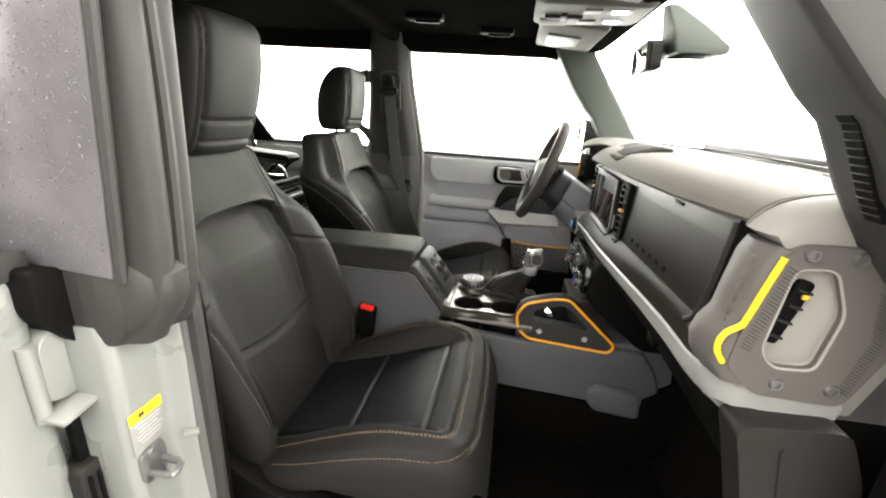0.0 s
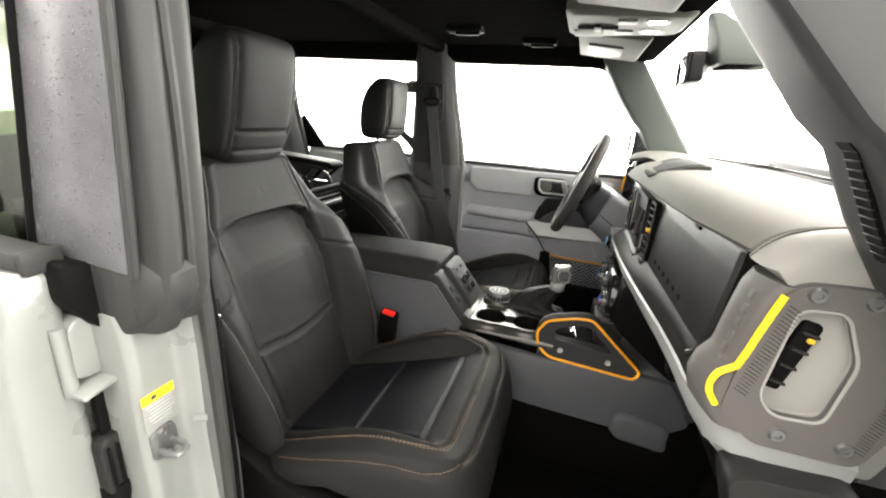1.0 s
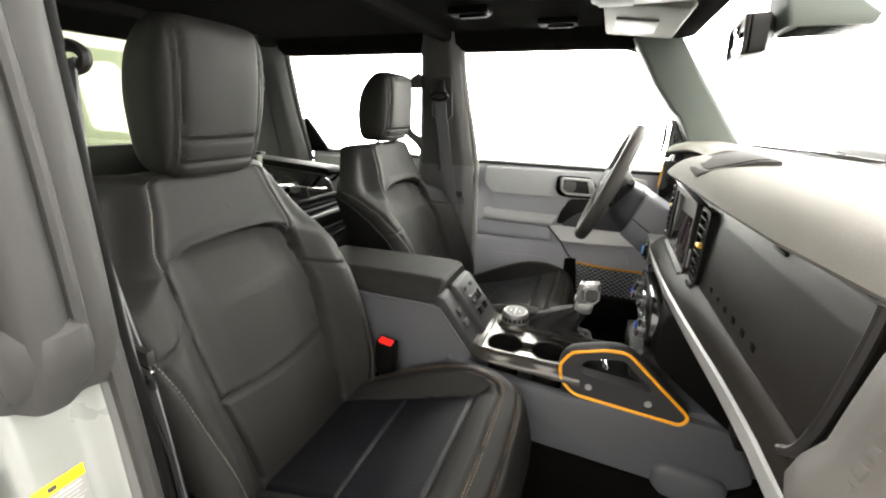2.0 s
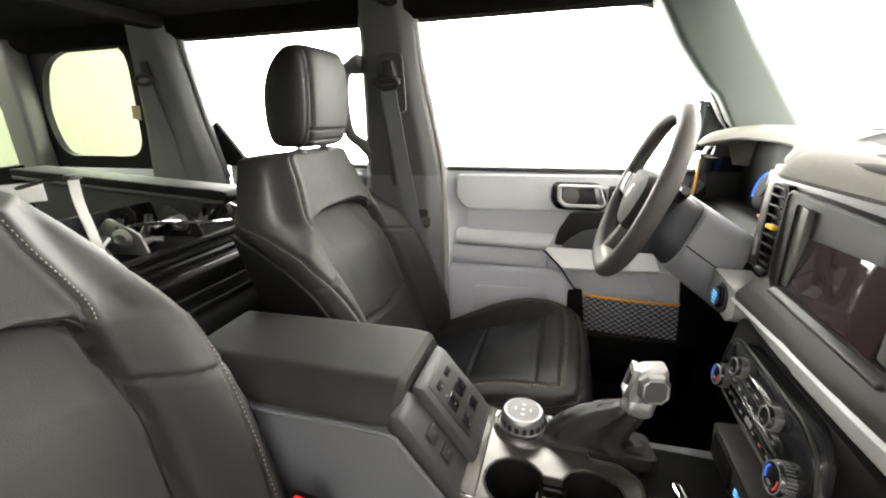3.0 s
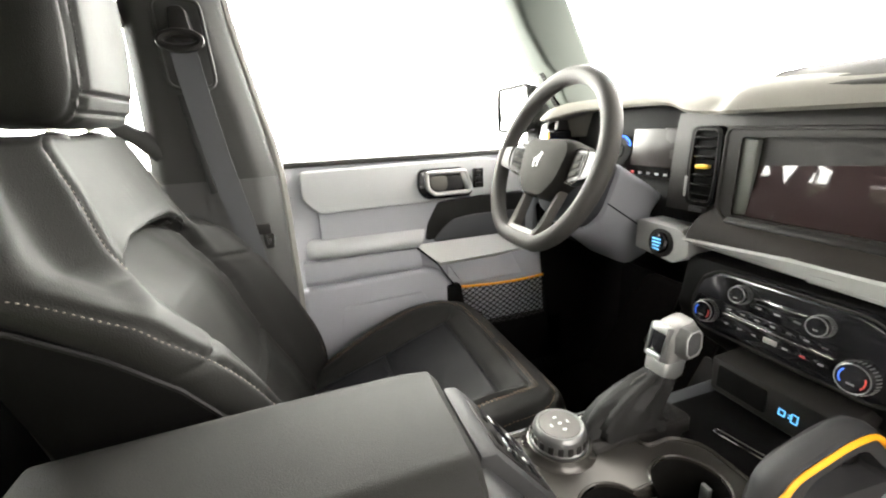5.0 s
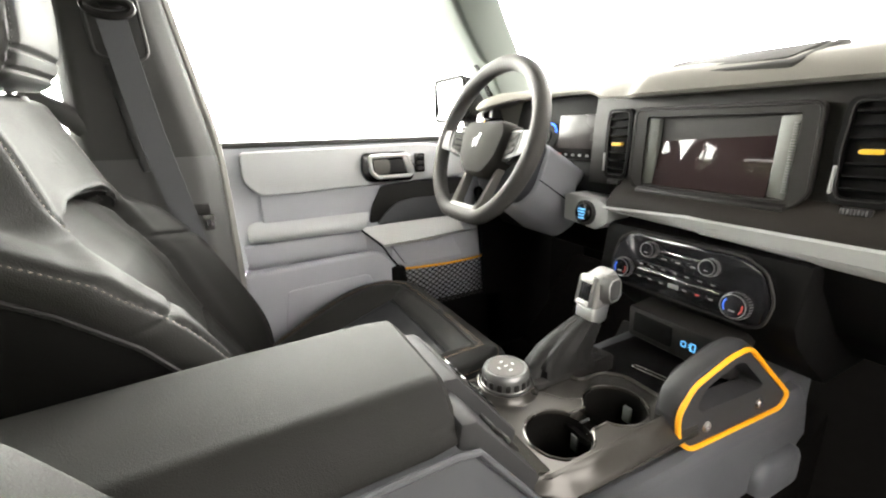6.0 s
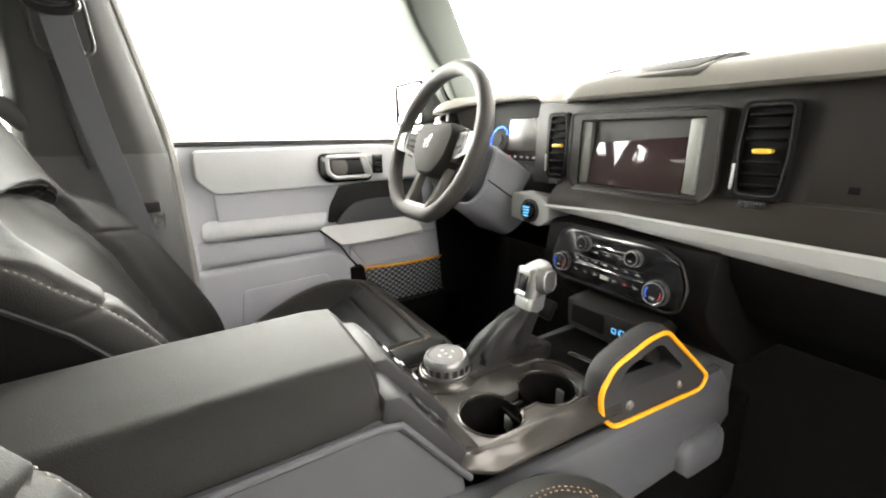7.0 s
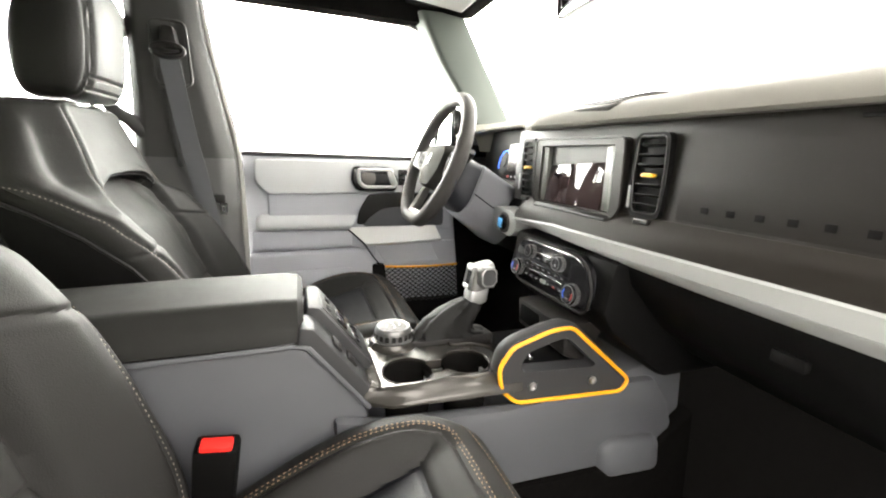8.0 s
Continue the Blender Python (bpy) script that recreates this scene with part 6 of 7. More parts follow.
pull = [[(0.134, 0.714, 0.934), (0.194, 0.690, 0.882), (0.196, 0.698, 0.872), (0.20, 0.735, 0.872), (0.138, 0.735, 0.934)],
        [(0.30, 0.714, 0.938), (0.34, 0.690, 0.886), (0.342, 0.698, 0.876), (0.345, 0.735, 0.876), (0.305, 0.735, 0.938)],
        [(0.44, 0.716, 0.940), (0.46, 0.696, 0.892), (0.462, 0.702, 0.882), (0.465, 0.735, 0.882), (0.445, 0.735, 0.940)]]
part("pull_trim", loft(pull), PULL, door, "satin silver pull trim")
# wheel and column shadow on the door, built as two dark panels
part("shadow_panel", prism(round_poly([(0.164, 0.944), (0.174, 0.992), (0.205, 1.046), (0.28, 1.052), (0.47, 1.052), (0.47, 0.94)], 0.010, 3), "y", 0.7165, 0.73, 0.003), PLASTIC, door, "dark panel standing in for a shadow on the door")
part("shadow_panel_pale", prism(round_poly([(0.184, 0.938), (0.212, 0.970), (0.248, 0.996), (0.30, 1.003), (0.47, 1.003), (0.47, 0.938)], 0.012, 4), "y", 0.7105, 0.72, 0.003), CONSOLE, door, "paler grey panel within the painted door shadow")
part("upper_swell", prism([(0.735, 0.928), (0.714, 0.924), (0.705, 0.885), (0.707, 0.872), (0.719, 0.862), (0.735, 0.860)], "x", -0.160, 0.148, 0.004), DOOR_GREY, door)
part("lower_swell", prism([(-0.172, 0.856), (0.160, 0.868), (0.190, 0.862), (0.215, 0.836), (0.240, 0.800), (0.225, 0.64), (0.17, 0.55), (-0.172, 0.55)], "y", 0.700, 0.735, 0.014, seg=3), DOOR_GREY, door)
part("lower_step", prism(round_poly([(-0.075, 0.795), (0.145, 0.803), (0.160, 0.77), (0.12, 0.62), (-0.10, 0.62)], 0.012, 3), "y", 0.6955, 0.712, 0.004), DOOR_GREY, door)
part("panel_seam", tube(smooth_line([(0.136, 0.701, 0.930), (0.188, 0.694, 0.880), (0.214, 0.700, 0.840), (0.243, 0.700, 0.802)], 4), 0.0026, 6), PLASTIC_DARK, door)
part("pocket_panel", prism(round_poly([(0.222, 0.872), (0.42, 0.880), (0.46, 0.806), (0.265, 0.806)], 0.010, 3), "y", 0.708, 0.735, 0.005), DOOR_GREY, door)
part("pocket_back", prism([(0.225, 0.88), (0.60, 0.88), (0.62, 0.55), (0.225, 0.55)], "y", 0.722, 0.735, 0.006), DOOR_GREY, door)
part("pocket_post", prism([(0.215, 0.810), (0.258, 0.806), (0.29, 0.55), (0.215, 0.55)], "y", 0.694, 0.725, 0.006), PLASTIC_DARK, door)
part("pocket_foot", prism([(0.262, 0.668), (0.60, 0.668), (0.60, 0.50), (0.27, 0.50)], "y", 0.690, 0.735, 0.012), PLASTIC_DARK, door)
net = bmesh.new()
for k in range(30):
    pts_, z = [], 0.797
    for j in range(18):
        x0 = 0.270 + 0.0106 * k + (0.0048 if (k + j) % 2 else -0.0048)
        y0 = 0.7075 - 0.012 * math.sin(math.pi * k / 29)
        pts_ += [(x0, y0, z), (x0, y0, z - 0.0022)]
        z -= 0.0082
    tube(pts_, 0.0019, 5, bm=net)
tagged(part("net", net, PLASTIC, door, "black elastic net"), kind="stuff")
cord = [(x, 0.705 - 0.013 * math.sin(math.pi * (x - 0.255) / 0.32), 0.796 - 0.003 * math.sin(math.pi * (x - 0.255) / 0.32)) for x in np.linspace(0.255, 0.575, 24)]
part("net_cord", tube(cord, 0.0042, 8), ORANGE, door, "orange elastic cord along the net")
for x, z in ((0.236, 0.782), (0.252, 0.72), (0.275, 0.648)):
    part("net_screw", bolt((x, 0.7, z), (0, -1, 0), 0.005, 0.003), SILVER, door)
# inside handle
hs = part("handle_surround", prism(round_poly([(0.150, 1.138), (0.275, 1.138), (0.302, 1.10), (0.295, 1.058), (0.165, 1.058), (0.146, 1.085)], 0.016, 4), "y", 0.694, 0.715, 0.005), GLOSS_BLACK, door, "black handle surround")
part("handle_ring", tube([(x, 0.692, z) for x, z in round_poly([(0.170, 1.128), (0.277, 1.128), (0.293, 1.084), (0.286, 1.072), (0.190, 1.072), (0.172, 1.088)], 0.008, 4)], 0.0056, 8, True), PULL, hs, "satin silver handle frame")
part("handle_cheek", prism(round_poly([(0.262, 1.125), (0.277, 1.125), (0.292, 1.084), (0.286, 1.076), (0.277, 1.076)], 0.004, 3), "y", 0.689, 0.697, 0.002), SILVER, hs)
part("handle_lever", prism(round_poly([(0.178, 1.119), (0.222, 1.119), (0.226, 1.098), (0.220, 1.080), (0.192, 1.080), (0.179, 1.091)], 0.006, 3), "y", 0.687, 0.696, 0.003), SPOKE, hs, "grey moulded lever")
part("lever_web", prism(round_poly([(0.224, 1.117), (0.262, 1.117), (0.274, 1.082), (0.222, 1.082)], 0.004, 3), "y", 0.690, 0.696, 0.002), HANDLE_DARK, hs)
sw = part("window_switch", box((0.318, 0.704, 1.104), (0.030, 0.012, 0.052), 0.003), GLOSS_BLACK, door)
for k in range(3):
    part("switch_key", box((0.318, 0.697, 1.120 - 0.016 * k), (0.020, 0.006, 0.010), 0.002), PLASTIC, sw)
part("edge_seal", tube([(-0.186, 0.716, 1.165), (-0.188, 0.714, 0.95), (-0.188, 0.712, 0.70), (-0.18, 0.712, 0.55)], 0.004, 6), PRINT, door)
part("hinge_side", box((-0.186, 0.73, 1.09), (0.012, 0.03, 0.09), 0.004), PLASTIC, door)
dg = part("pane", prism([(-0.19, 1.16), (-0.24, 1.58), (0.345, 1.58), (0.50, 1.385), (0.60, 1.20), (0.60, 1.16)], "y", 0.742, 0.746, 0), GLASS, door, "clear door window pane")
dg.visible_shadow = False
door2 = thing("door_2", (-0.7, 0.74, 0.5), "pale grey rear door panel beside the folded rear seat, closed", "car door", kind="structure")
part("panel", prism([(-1.03, 0.50), (-1.01, 1.168), (-0.43, 1.168), (-0.43, 0.50)], "y", 0.722, 0.79, 0.008), DOOR_GREY, door2)
part("upper_pad", prism(round_poly([(-0.98, 1.15), (-0.46, 1.15), (-0.46, 1.04), (-0.98, 1.04)], 0.02, 4), "y", 0.705, 0.73, 0.008), DOOR_PAD, door2)
part("sill_cap", box((-0.72, 0.755, 1.168), (0.58, 0.07, 0.014), 0.005), PILLAR, door2)
dg = part("pane", prism([(-1.02, 1.16), (-1.08, 1.58), (-0.42, 1.58), (-0.42, 1.16)], "y", 0.742, 0.746, 0), GLASS, door2, "clear door window pane")
dg.visible_shadow = False
om = thing("door_mirror", (0.60, 0.88, 1.16), "black outside mirror with a square housing", "wing mirror")
mr_ = [[(x, y, z) for y, z in round_poly([(0.80 + k, 1.215 + k), (0.80 + k, 1.352 - k), (1.00 - k, 1.352 - k), (1.00 - k, 1.215 + k)], 0.02, 4)] for x, k in ((0.528, 0.004), (0.54, 0.0), (0.60, 0.01), (0.64, 0.035))]
part("housing", loft(mr_), PLASTIC_DARK, om)
part("frame", tube([(0.5265, y, z) for y, z in round_poly([(0.803, 1.218), (0.803, 1.349), (0.997, 1.349), (0.997, 1.218)], 0.02, 4)], 0.0075, 8, True), PLASTIC_DARK, om)
part("mirror_glass", prism(round_poly([(0.808, 1.223), (0.808, 1.344), (0.992, 1.344), (0.992, 1.223)], 0.016, 4), "x", 0.524, 0.5275, 0.001), MIRROR, om, "mirror pane")
part("arm", prism([(0.545, 1.16), (0.62, 1.16), (0.60, 1.235), (0.555, 1.235)], "y", 0.79, 0.86, 0.01), PLASTIC_DARK, om)


# ---- overhead: console, sun visors, mirror, sensor cover ----
oc = thing("overhead_console", (0.36, 0, 1.60), "pale grey overhead console with two lit map lamps", "overhead console")
part("housing", loft([[(x, y, z) for x, y in round_poly([(x0 + k, 0.13 - k), (x0 + k, -0.13 + k), (x1 - k, -0.105 + k), (x1 - k, 0.105 - k)], 0.02, 4)] for x0, x1, k, z in ((0.24, 0.50, 0.0, 1.612), (0.24, 0.50, 0.0, 1.594), (0.245, 0.495, 0.01, 1.586))]), VISOR, oc)
for s in (-1, 1):
    part("map_lamp", box((0.43, s * 0.05, 1.585), (0.035, 0.022, 0.006), 0.003), LAMP, oc, "lit map lamp")
    part("lamp_frame", box((0.43, s * 0.05, 1.588), (0.055, 0.042, 0.006), 0.003), CHEEK, oc)
    part("key", box((0.37, s * 0.055, 1.585), (0.04, 0.035, 0.006), 0.003), CHEEK, oc)
part("holder", box((0.31, 0.0, 1.583), (0.09, 0.014, 0.010), 0.004), PLASTIC, oc, "dark release catch")
part("holder", box((0.31, 0.0, 1.583), (0.016, 0.05, 0.010), 0.004), PLASTIC, oc)
part("holder_lid", box((0.29, 0.07, 1.585), (0.07, 0.07, 0.006), 0.004), VISOR, oc)
for s in (-1, 1):
    sv_ = thing("sun_visor", (0.36, s * 0.36, 1.60), "pale grey cloth sun visor folded up against the headliner", "sun visor", "sun visors")
    part("panel", box((0.355, s * 0.345, 1.600), (0.19, 0.40, 0.022), 0.010, pose(0, 0, 0, 0, 6, 0), seg=3), VISOR, sv_)
    part("vanity_lid", box((0.34, s * 0.36, 1.588), (0.10, 0.16, 0.006), 0.003, pose(0, 0, 0, 0, 6, 0)), CHEEK, sv_)
    part("pivot", tube([(0.43, s * 0.15, 1.598), (0.43, s * 0.56, 1.598)], 0.006, 8), PLASTIC, sv_)
rm = thing("rear_view_mirror", (0.545, 0.07, 1.505), "black-backed rear view mirror on a stalk", "mirror")
MIR = Matrix.Translation((0.54, 0.07, 1.506)) @ pose(0, 0, 0, 0, -4, -5)
mr = [[(x, y * k, z * k) for y, z in round_poly([(-0.104, -0.034), (-0.106, 0.032), (0.106, 0.036), (0.104, -0.032)], 0.016, 4)] for x, k in ((-0.020, 0.94), (-0.014, 1.0), (0.010, 0.97), (0.022, 0.75))]
bmr = loft(mr)
bmr.transform(MIR)
part("housing", bmr, PLASTIC, rm)
bmr = prism(round_poly([(-0.096, -0.028), (-0.098, 0.026), (0.098, 0.030), (0.096, -0.026)], 0.012, 4), "x", -0.0225, -0.0205, 0.0004)
bmr.transform(MIR)
bmf = tube([(-0.021, y, z) for y, z in round_poly([(-0.100, -0.031), (-0.102, 0.029), (0.102, 0.033), (0.100, -0.029)], 0.014, 4)], 0.0042, 8, True)
bmf.transform(MIR)
part("frame", bmf, PLASTIC, rm)
part("mirror_glass", bmr, MIRROR, rm, "mirror pane")
part("stalk", tube([(0.555, 0.06, 1.51), (0.58, 0.03, 1.525), (0.60, 0.01, 1.545)], 0.011, 8), PLASTIC, rm)
sc = thing("sensor_cover", (0.57, 0.0, 1.52), "grey-green wedge-shaped sensor cover at the windscreen", "sensor cover")
scb = part("cover", loft([[(x, y * w, z) for x, y in round_poly([(x0, 0.06), (x0, -0.06), (x1, -0.06), (x1, 0.06)], 0.008, 3)] for x0, x1, w, z in ((0.535, 0.560, 0.30, 1.612), (0.550, 0.632, 0.75, 1.560), (0.556, 0.676, 1.0, 1.522), (0.560, 0.672, 0.97, 1.508))]), APILLAR, sc)
sl_ = bmesh.new()
for k in range(7):
    box((0.62, -0.045 + 0.015 * k, 1.509), (0.09, 0.003, 0.006), 0.001, pose(0, 0, 0, 0, -3, 0), sl_)
part("slots", sl_, PLASTIC_DARK, scb)
# roof fittings in the dark headliner
for x, y in ((-0.10, 0.30), (0.12, 0.50), (-0.10, -0.25)):
    rf = thing("roof_latch", (x, y, 1.64), "black roof panel latch with a grey lever", "latch", "roof latches")
    part("base", box((x, y, 1.632), (0.12, 0.05, 0.02), 0.006), PLASTIC_DARK, rf)
    part("lever", box((x + 0.01, y, 1.619), (0.08, 0.02, 0.010), 0.004), PLASTIC_DARK, rf)

# ---- rear: folded second row ----
rs = thing("folded_rear_seat", (-0.85, 0.1, 0.45), "black rear seat folded forward, its metal hinge frame showing", "rear seat")
part("cushion", prism(round_poly([(-1.35, 0.50), (-1.35, 0.86), (-0.60, 0.90), (-0.56, 0.80), (-0.58, 0.50)], 0.05, 4), "y", -0.62, 0.60, 0.03, seg=3), PLASTIC_DARK, rs)
part("cushion_split", prism([(-1.0, 0.893), (-0.595, 0.912), (-0.553, 0.80), (-0.57, 0.55), (-1.0, 0.55)], "y", 0.06, 0.075, 0.002), PLASTIC_DARK, rs)
part("front_lip", tube([(-0.575, -0.60, 0.925), (-0.572, 0.0, 0.928), (-0.575, 0.58, 0.925)], 0.005, 8), PLASTIC_DARK, rs)
part("folded_back", prism(round_poly([(-1.30, 1.175), (-1.30, 1.205), (-0.575, 1.165), (-0.560, 1.150), (-0.575, 1.135)], 0.012, 4), "y", 0.235, 0.32, 0.008, seg=3), PLASTIC_DARK, rs, "folded black backrest lying flat")
part("back_edge", tube([(-1.29, 0.236, 1.18), (-0.575, 0.236, 1.138)], 0.006, 8), PLASTIC, rs)
for z, dz in ((1.050, 0.0), (1.030, 0.004)):
    part("cross_rail", tube(smooth_line([(-0.640, -0.56, z), (-0.632 + dz, 0.0, z + 0.002), (-0.640, 0.44, z)], 4), 0.010, 8), PLASTIC_DARK, rs)
part("tray_edge", prism([(-0.68, 0.955), (-0.68, 0.985), (-0.615, 1.000), (-0.600, 0.992), (-0.605, 0.945)], "y", -0.56, 0.50, 0.006), PLASTIC_DARK, rs, "black load floor edge")
part("tray_lip", tube([(-0.602, -0.55, 0.945), (-0.600, 0.46, 0.945)], 0.0071, 6), PLASTIC_DARK, rs)
part("bright_edge", tube([(-0.602, 0.10, 1.003), (-0.600, 0.46, 1.003)], 0.0018, 6), DARK_METAL, rs)
part("under_panel", prism([(-1.30, 0.96), (-1.30, 1.00), (-0.70, 0.99), (-0.70, 0.95)], "y", -0.58, 0.56, 0.006), PLASTIC_DARK, rs)
part("well_panel", prism([(-0.86, 0.96), (-0.86, 1.125), (-0.84, 1.125), (-0.80, 0.96)], "y", -0.58, 0.60, 0.004), PLASTIC_DARK, rs)
rnd = random.Random(4)
for k in range(26):
    y = -0.20 + 0.026 * k
    x = -0.68 - 0.10 * rnd.random()
    z = 1.06 + 0.03 * rnd.random()
    p0, p1 = (x, y, z), (x + 0.08 * (rnd.random() - 0.3), y + 0.09 * (rnd.random() - 0.2), z + 0.05 * rnd.random())
    part("linkage", tube([p0, ((p0[0] + p1[0]) / 2, (p0[1] + p1[1]) / 2 + 0.01, (p0[2] + p1[2]) / 2 + 0.008), p1], 0.005 + 0.004 * rnd.random(), 7), (PLASTIC, PLASTIC_DARK, DARK_METAL, PLASTIC_DARK, PLASTIC, SILVER)[k % 6], rs)
part("release_rod", tube([(-0.66, 0.06, 1.125), (-0.64, 0.15, 1.110), (-0.625, 0.26, 1.085), (-0.62, 0.29, 1.082)], 0.004, 8), CHROME, rs)
for k in range(4):
    y = -0.06 + 0.14 * k
    part("hinge_plate", prism(round_poly([(-0.76, 1.050), (-0.78, 1.10), (-0.74, 1.130), (-0.66, 1.10), (-0.64, 1.055)], 0.012, 3), "y", y, y + 0.006, 0.001), (PLASTIC, DARK_METAL)[k % 2], rs)
    part("hinge_pin", lathe([(0.020, -0.01), (0.020, 0.012), (0.012, 0.016), (0.010, 0.010), (0.001, 0.010)], 16, aim((-0.70, y, 1.09), (0.4, -1, 0))), DARK_METAL, rs)
part("back_panel", prism([(-1.29, 1.03), (-1.29, 1.172), (-0.66, 1.140), (-0.74, 1.05)], "y", 0.262, 0.275, 0.003), HANDLE_DARK, rs, "dark grey folded panel")
hk = thing("seat_pull_strap", (-0.56, -0.07, 1.24), "pale webbing strap of the folded rear seat with a yellow label", "strap")
part("strap", ribbon([(-0.552, -0.075, 1.245), (-0.575, -0.062, 1.20), (-0.590, -0.045, 1.13), (-0.600, -0.030, 1.05), (-0.605, -0.022, 1.00)], 0.014, (0.3, 1, 0), 0.002), STRAP, hk)
part("anchor", box((-0.552, -0.075, 1.243), (0.018, 0.020, 0.008), 0.003), PLASTIC, hk)
part("label_card", box((-0.612, -0.118, 1.222), (0.003, 0.062, 0.030), 0.001, pose(0, 0, 0, 0, 0, -24)), PAPER, hk, "white label with a yellow field")
part("yellow_field", box((-0.610, -0.104, 1.222), (0.003, 0.030, 0.028), 0.001, pose(0, 0, 0, 0, 0, -24)), YELLOW, hk, "yellow label field")
part("hanger", tube([(-0.612, -0.118, 1.23), (-0.58, -0.095, 1.24), (-0.553, -0.076, 1.243)], 0.003, 6), PLASTIC, hk)
rb = build_belt(1)
rb.matrix_basis = Matrix.Translation((-1.16, 0.65, 0.99))
rb["label"] = "dark grey rear seat belt on the rear pillar"
part("tag", box((-1.262, 0.612, 1.352), (0.036, 0.004, 0.046), 0.001, pose(0, 0, 0, 0, 8, 0)), TAN, rb, "tan tag hooked on the belt")

# ---- passenger side: door opening and rear door ----
jamb = thing("body_pillar", (-0.25, -0.74, 0.3), "white painted door pillar with label and latch striker", "door pillar", kind="structure")
rings = []
for z, dx in ((0.30, 0.012), (0.60, 0.008), (0.85, 0.0), (1.0, 0.0), (1.06, -0.002), (1.085, -0.010)):
    rings.append([(x + dx, y, z) for x, y in round_poly([(-0.40, -0.680), (-0.200, -0.680), (-0.186, -0.690), (-0.178, -0.706), (-0.188, -0.724), (-0.212, -0.738), (-0.2155, -0.770), (-0.213, -0.794), (-0.222, -0.803), (-0.40, -0.805)], 0.008, 4)])
part("pillar_skin", loft(rings), WHITE_PAINT, jamb)
seal = [(-0.190, -0.685, 0.35), (-0.188, -0.686, 0.80), (-0.190, -0.688, 1.00), (-0.190, -0.692, 1.06), (-0.190, -0.694, 1.12), (-0.186, -0.694, 1.30), (-0.180, -0.688, 1.60)]
part("door_seal", tube(smooth_line(seal, 6), 0.012, 10), PLASTIC_DARK, jamb, "dark rubber door seal")
part("upper_cover", loft([[(x + dx, y, z) for x, y in round_poly([(-0.30, -0.69), (-0.160, -0.700), (-0.148, -0.718), (-0.158, -0.738), (-0.142, -0.760), (-0.146, -0.782), (-0.180, -0.792), (-0.30, -0.795)], 0.008, 4)] for z, dx in ((1.062, -0.03), (1.085, -0.018), (1.12, -0.008), (1.20, -0.004), (1.30, 0.0), (1.45, 0.004), (1.62, 0.002))]), SEAL, jamb, "grey moulded pillar seal cover")
part("cover_lip", tube(smooth_line([(-0.160, -0.738, 1.13), (-0.150, -0.740, 1.30), (-0.148, -0.742, 1.45), (-0.150, -0.742, 1.62)], 5), 0.007, 8), SEAL, jamb)
part("cover_boss", loft([[(x, y, z) for x, y in round_poly([(-0.25, -0.725), (-0.25 + w, -0.730), (-0.25 + w + 0.008, -0.765), (-0.25 + w - 0.016, -0.797), (-0.25, -0.802)], 0.014, 4)] for z, w in ((1.050, 0.030), (1.062, 0.056), (1.09, 0.084), (1.12, 0.098), (1.15, 0.098), (1.17, 0.080))]), SEAL, jamb)
lab = part("label", box((-0.2135, -0.774, 0.927), (0.002, 0.050, 0.062), 0.0004), PAPER, jamb, "white warning label with a yellow head")
part("label_head", box((-0.2122, -0.774, 0.951), (0.001, 0.050, 0.015), 0.0002), YELLOW, lab, "yellow label head")
part("mark", box((-0.2114, -0.781, 0.951), (0.0008, 0.008, 0.006), 0), INK, lab)
for k in range(6):
    part("mark", box((-0.2122, -0.774 + 0.002 * (k % 2), 0.938 - 0.0058 * k), (0.0008, 0.040 - 0.005 * (k % 3), 0.0013), 0), material("label_print", (0.35, 0.35, 0.35), 0.6) if k == 0 else bpy.data.materials["label_print"], lab)
stk = part("striker_plate", prism(round_poly([(-0.795, 0.842), (-0.797, 0.892), (-0.762, 0.897), (-0.755, 0.880), (-0.758, 0.845)], 0.010, 4), "x", -0.216, -0.209, 0.002), DIAL_GREY, jamb, "steel latch striker")
part("striker_loop", tube([(-0.210, -0.786, 0.858), (-0.184, -0.786, 0.860), (-0.178, -0.784, 0.8605), (-0.175, -0.777, 0.861), (-0.178, -0.768, 0.8625), (-0.184, -0.765, 0.863), (-0.210, -0.765, 0.864)], 0.0050, 8), DIAL_GREY, stk)
for y_, z_ in ((-0.779, 0.888), (-0.772, 0.846)):
    part("striker_bolt", bolt((-0.209, y_, z_), (1, 0, 0), 0.0075, 0.004), DIAL_GREY, stk)
part("jamb_stub", tube([(-0.20, -0.735, 0.880), (-0.185, -0.722, 0.878)], 0.006, 8), WHITE_PAINT, jamb)
# hinge recess between the pillar and the rear door
part("hinge_recess", box((-0.345, -0.820, 0.70), (0.06, 0.09, 0.80), 0.006), WHITE_PAINT, jamb)
hg = part("hinge_bracket", prism(round_poly([(-0.764, 1.072), (-0.785, 1.084), (-0.815, 1.085), (-0.832, 1.070), (-0.836, 1.00), (-0.822, 0.992), (-0.764, 0.990)], 0.010, 4), "x", -0.31, -0.272, 0.006), WHITE_PAINT, jamb, "white painted hinge bracket")
part("hinge_shelf", box((-0.275, -0.806, 0.986), (0.06, 0.08, 0.008), 0.003, pose(0, 0, 0, 10, 0, 0)), WHITE_PAINT, hg)
part("hinge_knuckle", tube([(-0.279, -0.838, 0.975), (-0.279, -0.838, 1.075)], 0.009, 10), WHITE_PAINT, hg)
for y, z in ((-0.797, 1.036), (-0.779, 1.042), (-0.781, 1.003)):
    part("bolt", bolt((-0.2715, y, z), (1, 0, 0), 0.0075, 0.005), WHITE_PAINT, hg)
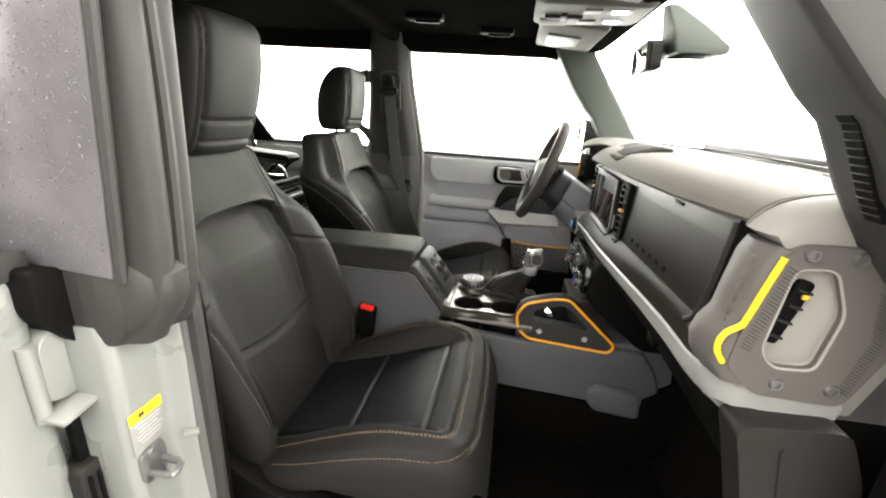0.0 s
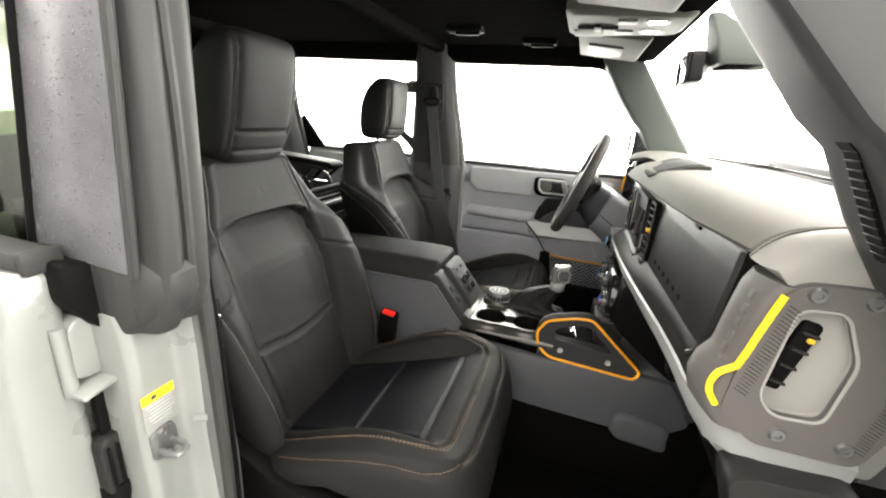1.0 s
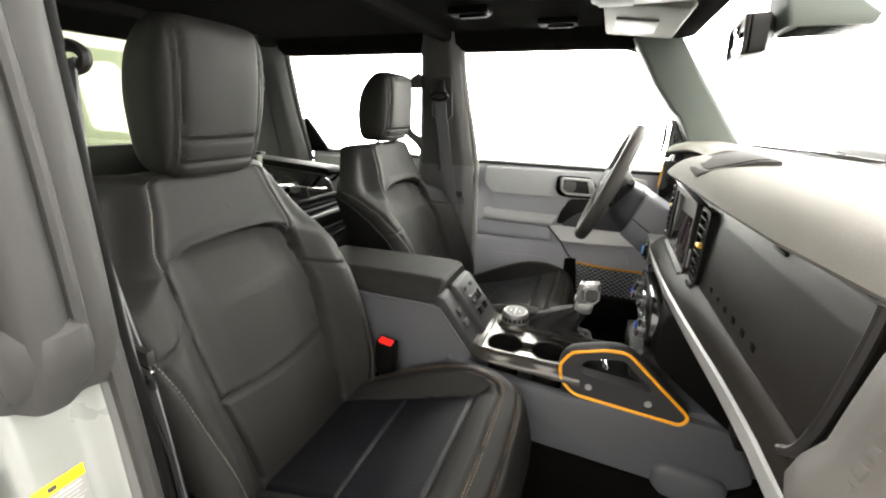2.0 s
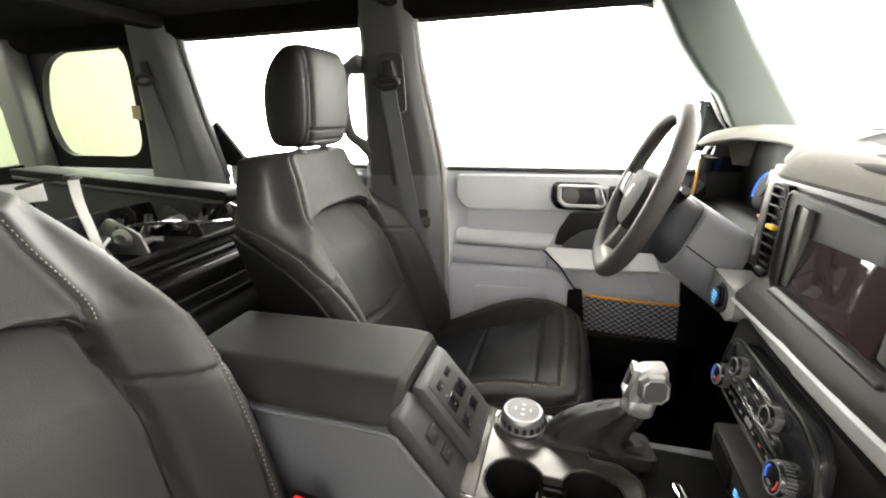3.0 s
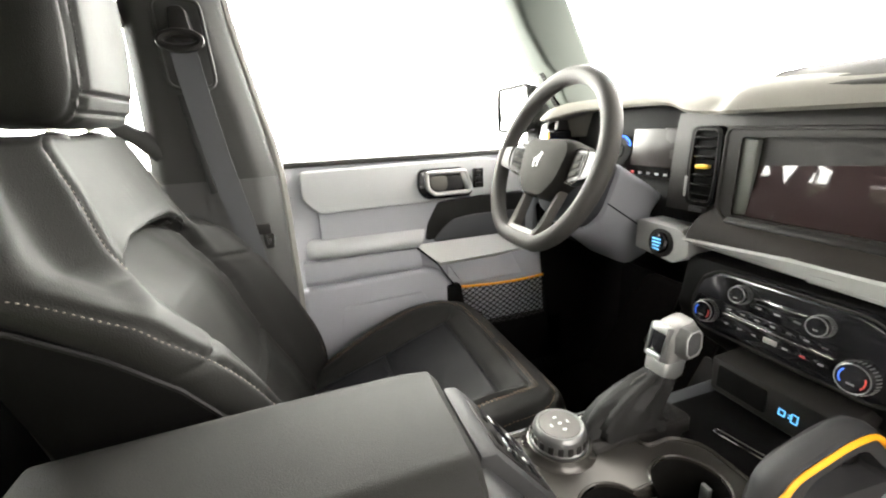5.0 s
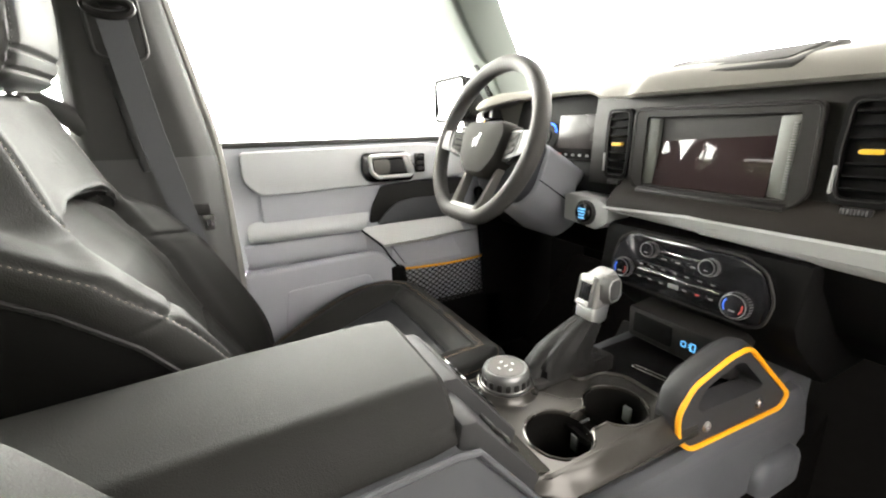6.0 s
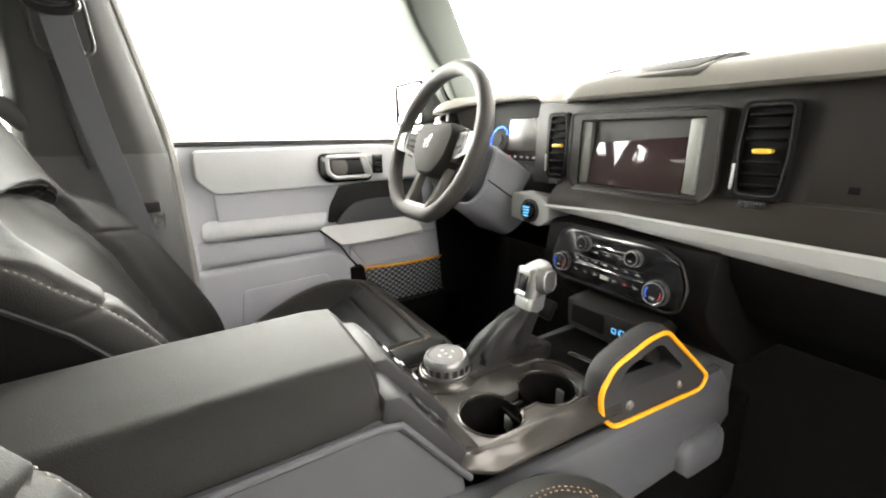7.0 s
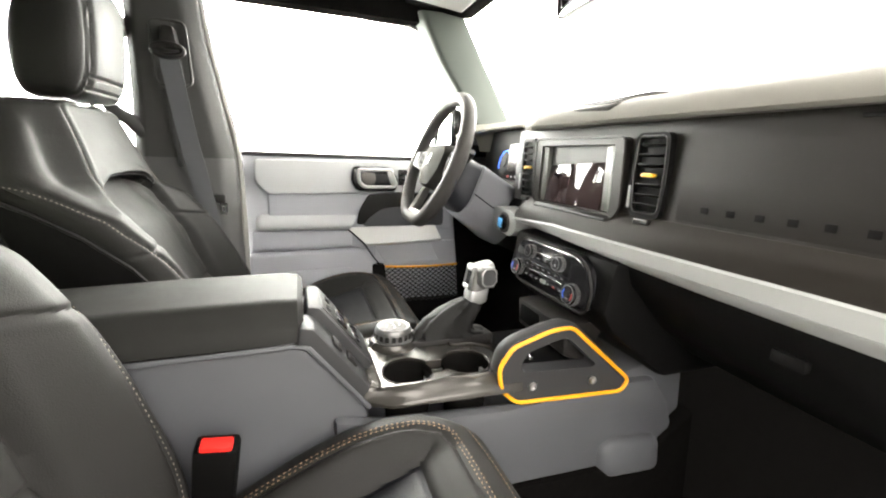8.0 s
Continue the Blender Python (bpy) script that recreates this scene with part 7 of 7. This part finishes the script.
boot = part("wiring_boot", box((-0.285, -0.806, 0.925), (0.014, 0.020, 0.11), 0.004), PLASTIC_DARK, jamb, "black rubber wiring boot")
part("boot_body", prism(round_poly([(-0.830, 0.79), (-0.830, 0.875), (-0.822, 0.888), (-0.790, 0.890), (-0.776, 0.872), (-0.778, 0.79)], 0.010, 3), "x", -0.300, -0.266, 0.005), PLASTIC, boot)
for k in range(4):
    part("boot_rib", box((-0.265, -0.820 + 0.012 * k, 0.838), (0.006, 0.005, 0.070), 0.002), PLASTIC_DARK, boot)
part("boot_tail", loft([[(-0.285 + r * math.cos(t), -0.808 + r * math.sin(t), z) for t in np.linspace(0, 2 * math.pi, 17)[:-1]] for z, r in ((0.60, 0.016), (0.70, 0.018), (0.74, 0.022), (0.76, 0.018), (0.78, 0.024), (0.80, 0.024))]), PLASTIC_DARK, boot)
part("rubber_flap", prism(round_poly([(-0.765, 1.150), (-0.832, 1.165), (-0.835, 1.11), (-0.800, 1.060), (-0.765, 1.070)], 0.01, 3), "x", -0.30, -0.255, 0.006), PLASTIC_DARK, jamb)
whole("trim_sill", prism([(-0.79, 0.30), (-0.79, 0.40), (-0.70, 0.46), (-0.68, 0.40), (-0.68, 0.30)], "x", -0.20, 0.75, 0.01), WHITE_PAINT, "white painted door sill under the opening", "door sill", kind="structure")

rd = thing("door_3", (-0.6, -0.88, 0.4), "white rear door with a dark wet window panel, shut", "car door", kind="structure")
rings = []
for z, y0, dx in ((0.30, -0.86, 0.0), (0.60, -0.895, 0.0), (0.85, -0.905, 0.0), (1.05, -0.895, 0.0), (1.11, -0.882, 0.002), (1.142, -0.868, 0.0), (1.152, -0.858, -0.006)):
    rings.append([(x + dx, y, z) for x, y in round_poly([(-1.15, -0.815), (-0.31, -0.815), (-0.290, -0.822), (-0.283, -0.835), (-0.290, y0 + 0.004), (-0.312, y0), (-1.15, y0)], 0.006, 4)])
part("door_skin", loft(rings), WHITE_PAINT, rd)
part("belt_moulding", box((-0.72, -0.835, 1.166), (0.86, 0.042, 0.024), 0.005), SEAL, rd, "dark grey belt moulding")
part("moulding_end", box((-0.288, -0.832, 1.164), (0.014, 0.046, 0.032), 0.006), SEAL, rd)
part("window_panel", prism([(-0.186, 1.152), (-0.158, 1.45), (-0.150, 1.62), (-0.268, 1.62), (-0.285, 1.45), (-0.352, 1.160)], "y", -0.803, -0.786, 0.003), APPLIQUE, rd, "glossy dark panel wet with droplets")
part("panel_foot", prism([(-0.190, 1.08), (-0.186, 1.152), (-0.352, 1.160), (-0.352, 1.08)], "y", -0.800, -0.784, 0.004), SEAL, rd)
part("panel_trim", tube([(-0.181, -0.797, 1.148), (-0.153, -0.797, 1.45), (-0.145, -0.797, 1.62)], 0.006, 8), SEAL, rd)
part("panel_edge", tube([(-0.354, -0.803, 1.160), (-0.287, -0.803, 1.45), (-0.268, -0.803, 1.62)], 0.006, 8), PLASTIC_DARK, rd)
g3 = part("pane", prism([(-0.355, 1.15), (-0.29, 1.45), (-0.27, 1.60), (-1.08, 1.60), (-1.02, 1.15)], "y", -0.803, -0.799, 0), GLASS_TINT, rd, "greenish door window pane")
g3.visible_shadow = False
part("top_frame", box((-0.70, -0.79, 1.615), (0.90, 0.04, 0.05), 0.008), PLASTIC_DARK, rd)
dr = bmesh.new()
rnd = random.Random(11)
for k in range(1500):
    z = 1.165 + 0.43 * rnd.random() ** 0.9
    q = (z - 1.152) / 0.298
    x = -0.190 + 0.028 * q - (0.155 - 0.035 * q) * rnd.random()
    r = 0.0005 + 0.0010 * rnd.random() ** 2.6
    bmesh.ops.create_icosphere(dr, subdivisions=1, radius=r, matrix=Matrix.Translation((x, -0.8032, z)) @ Matrix.Diagonal((1, 0.5, 1.25, 1)))
tagged(part("droplets", dr, DROP, rd, "small water droplets"), kind="stuff")
fl = thing("floor_mat", (0.40, -0.40, 0.455), "black ribbed rubber floor mat in the passenger footwell", "floor mat")
part("mat", box((0.45, -0.40, 0.457), (0.50, 0.44, 0.012), 0.005), CARPET, fl)
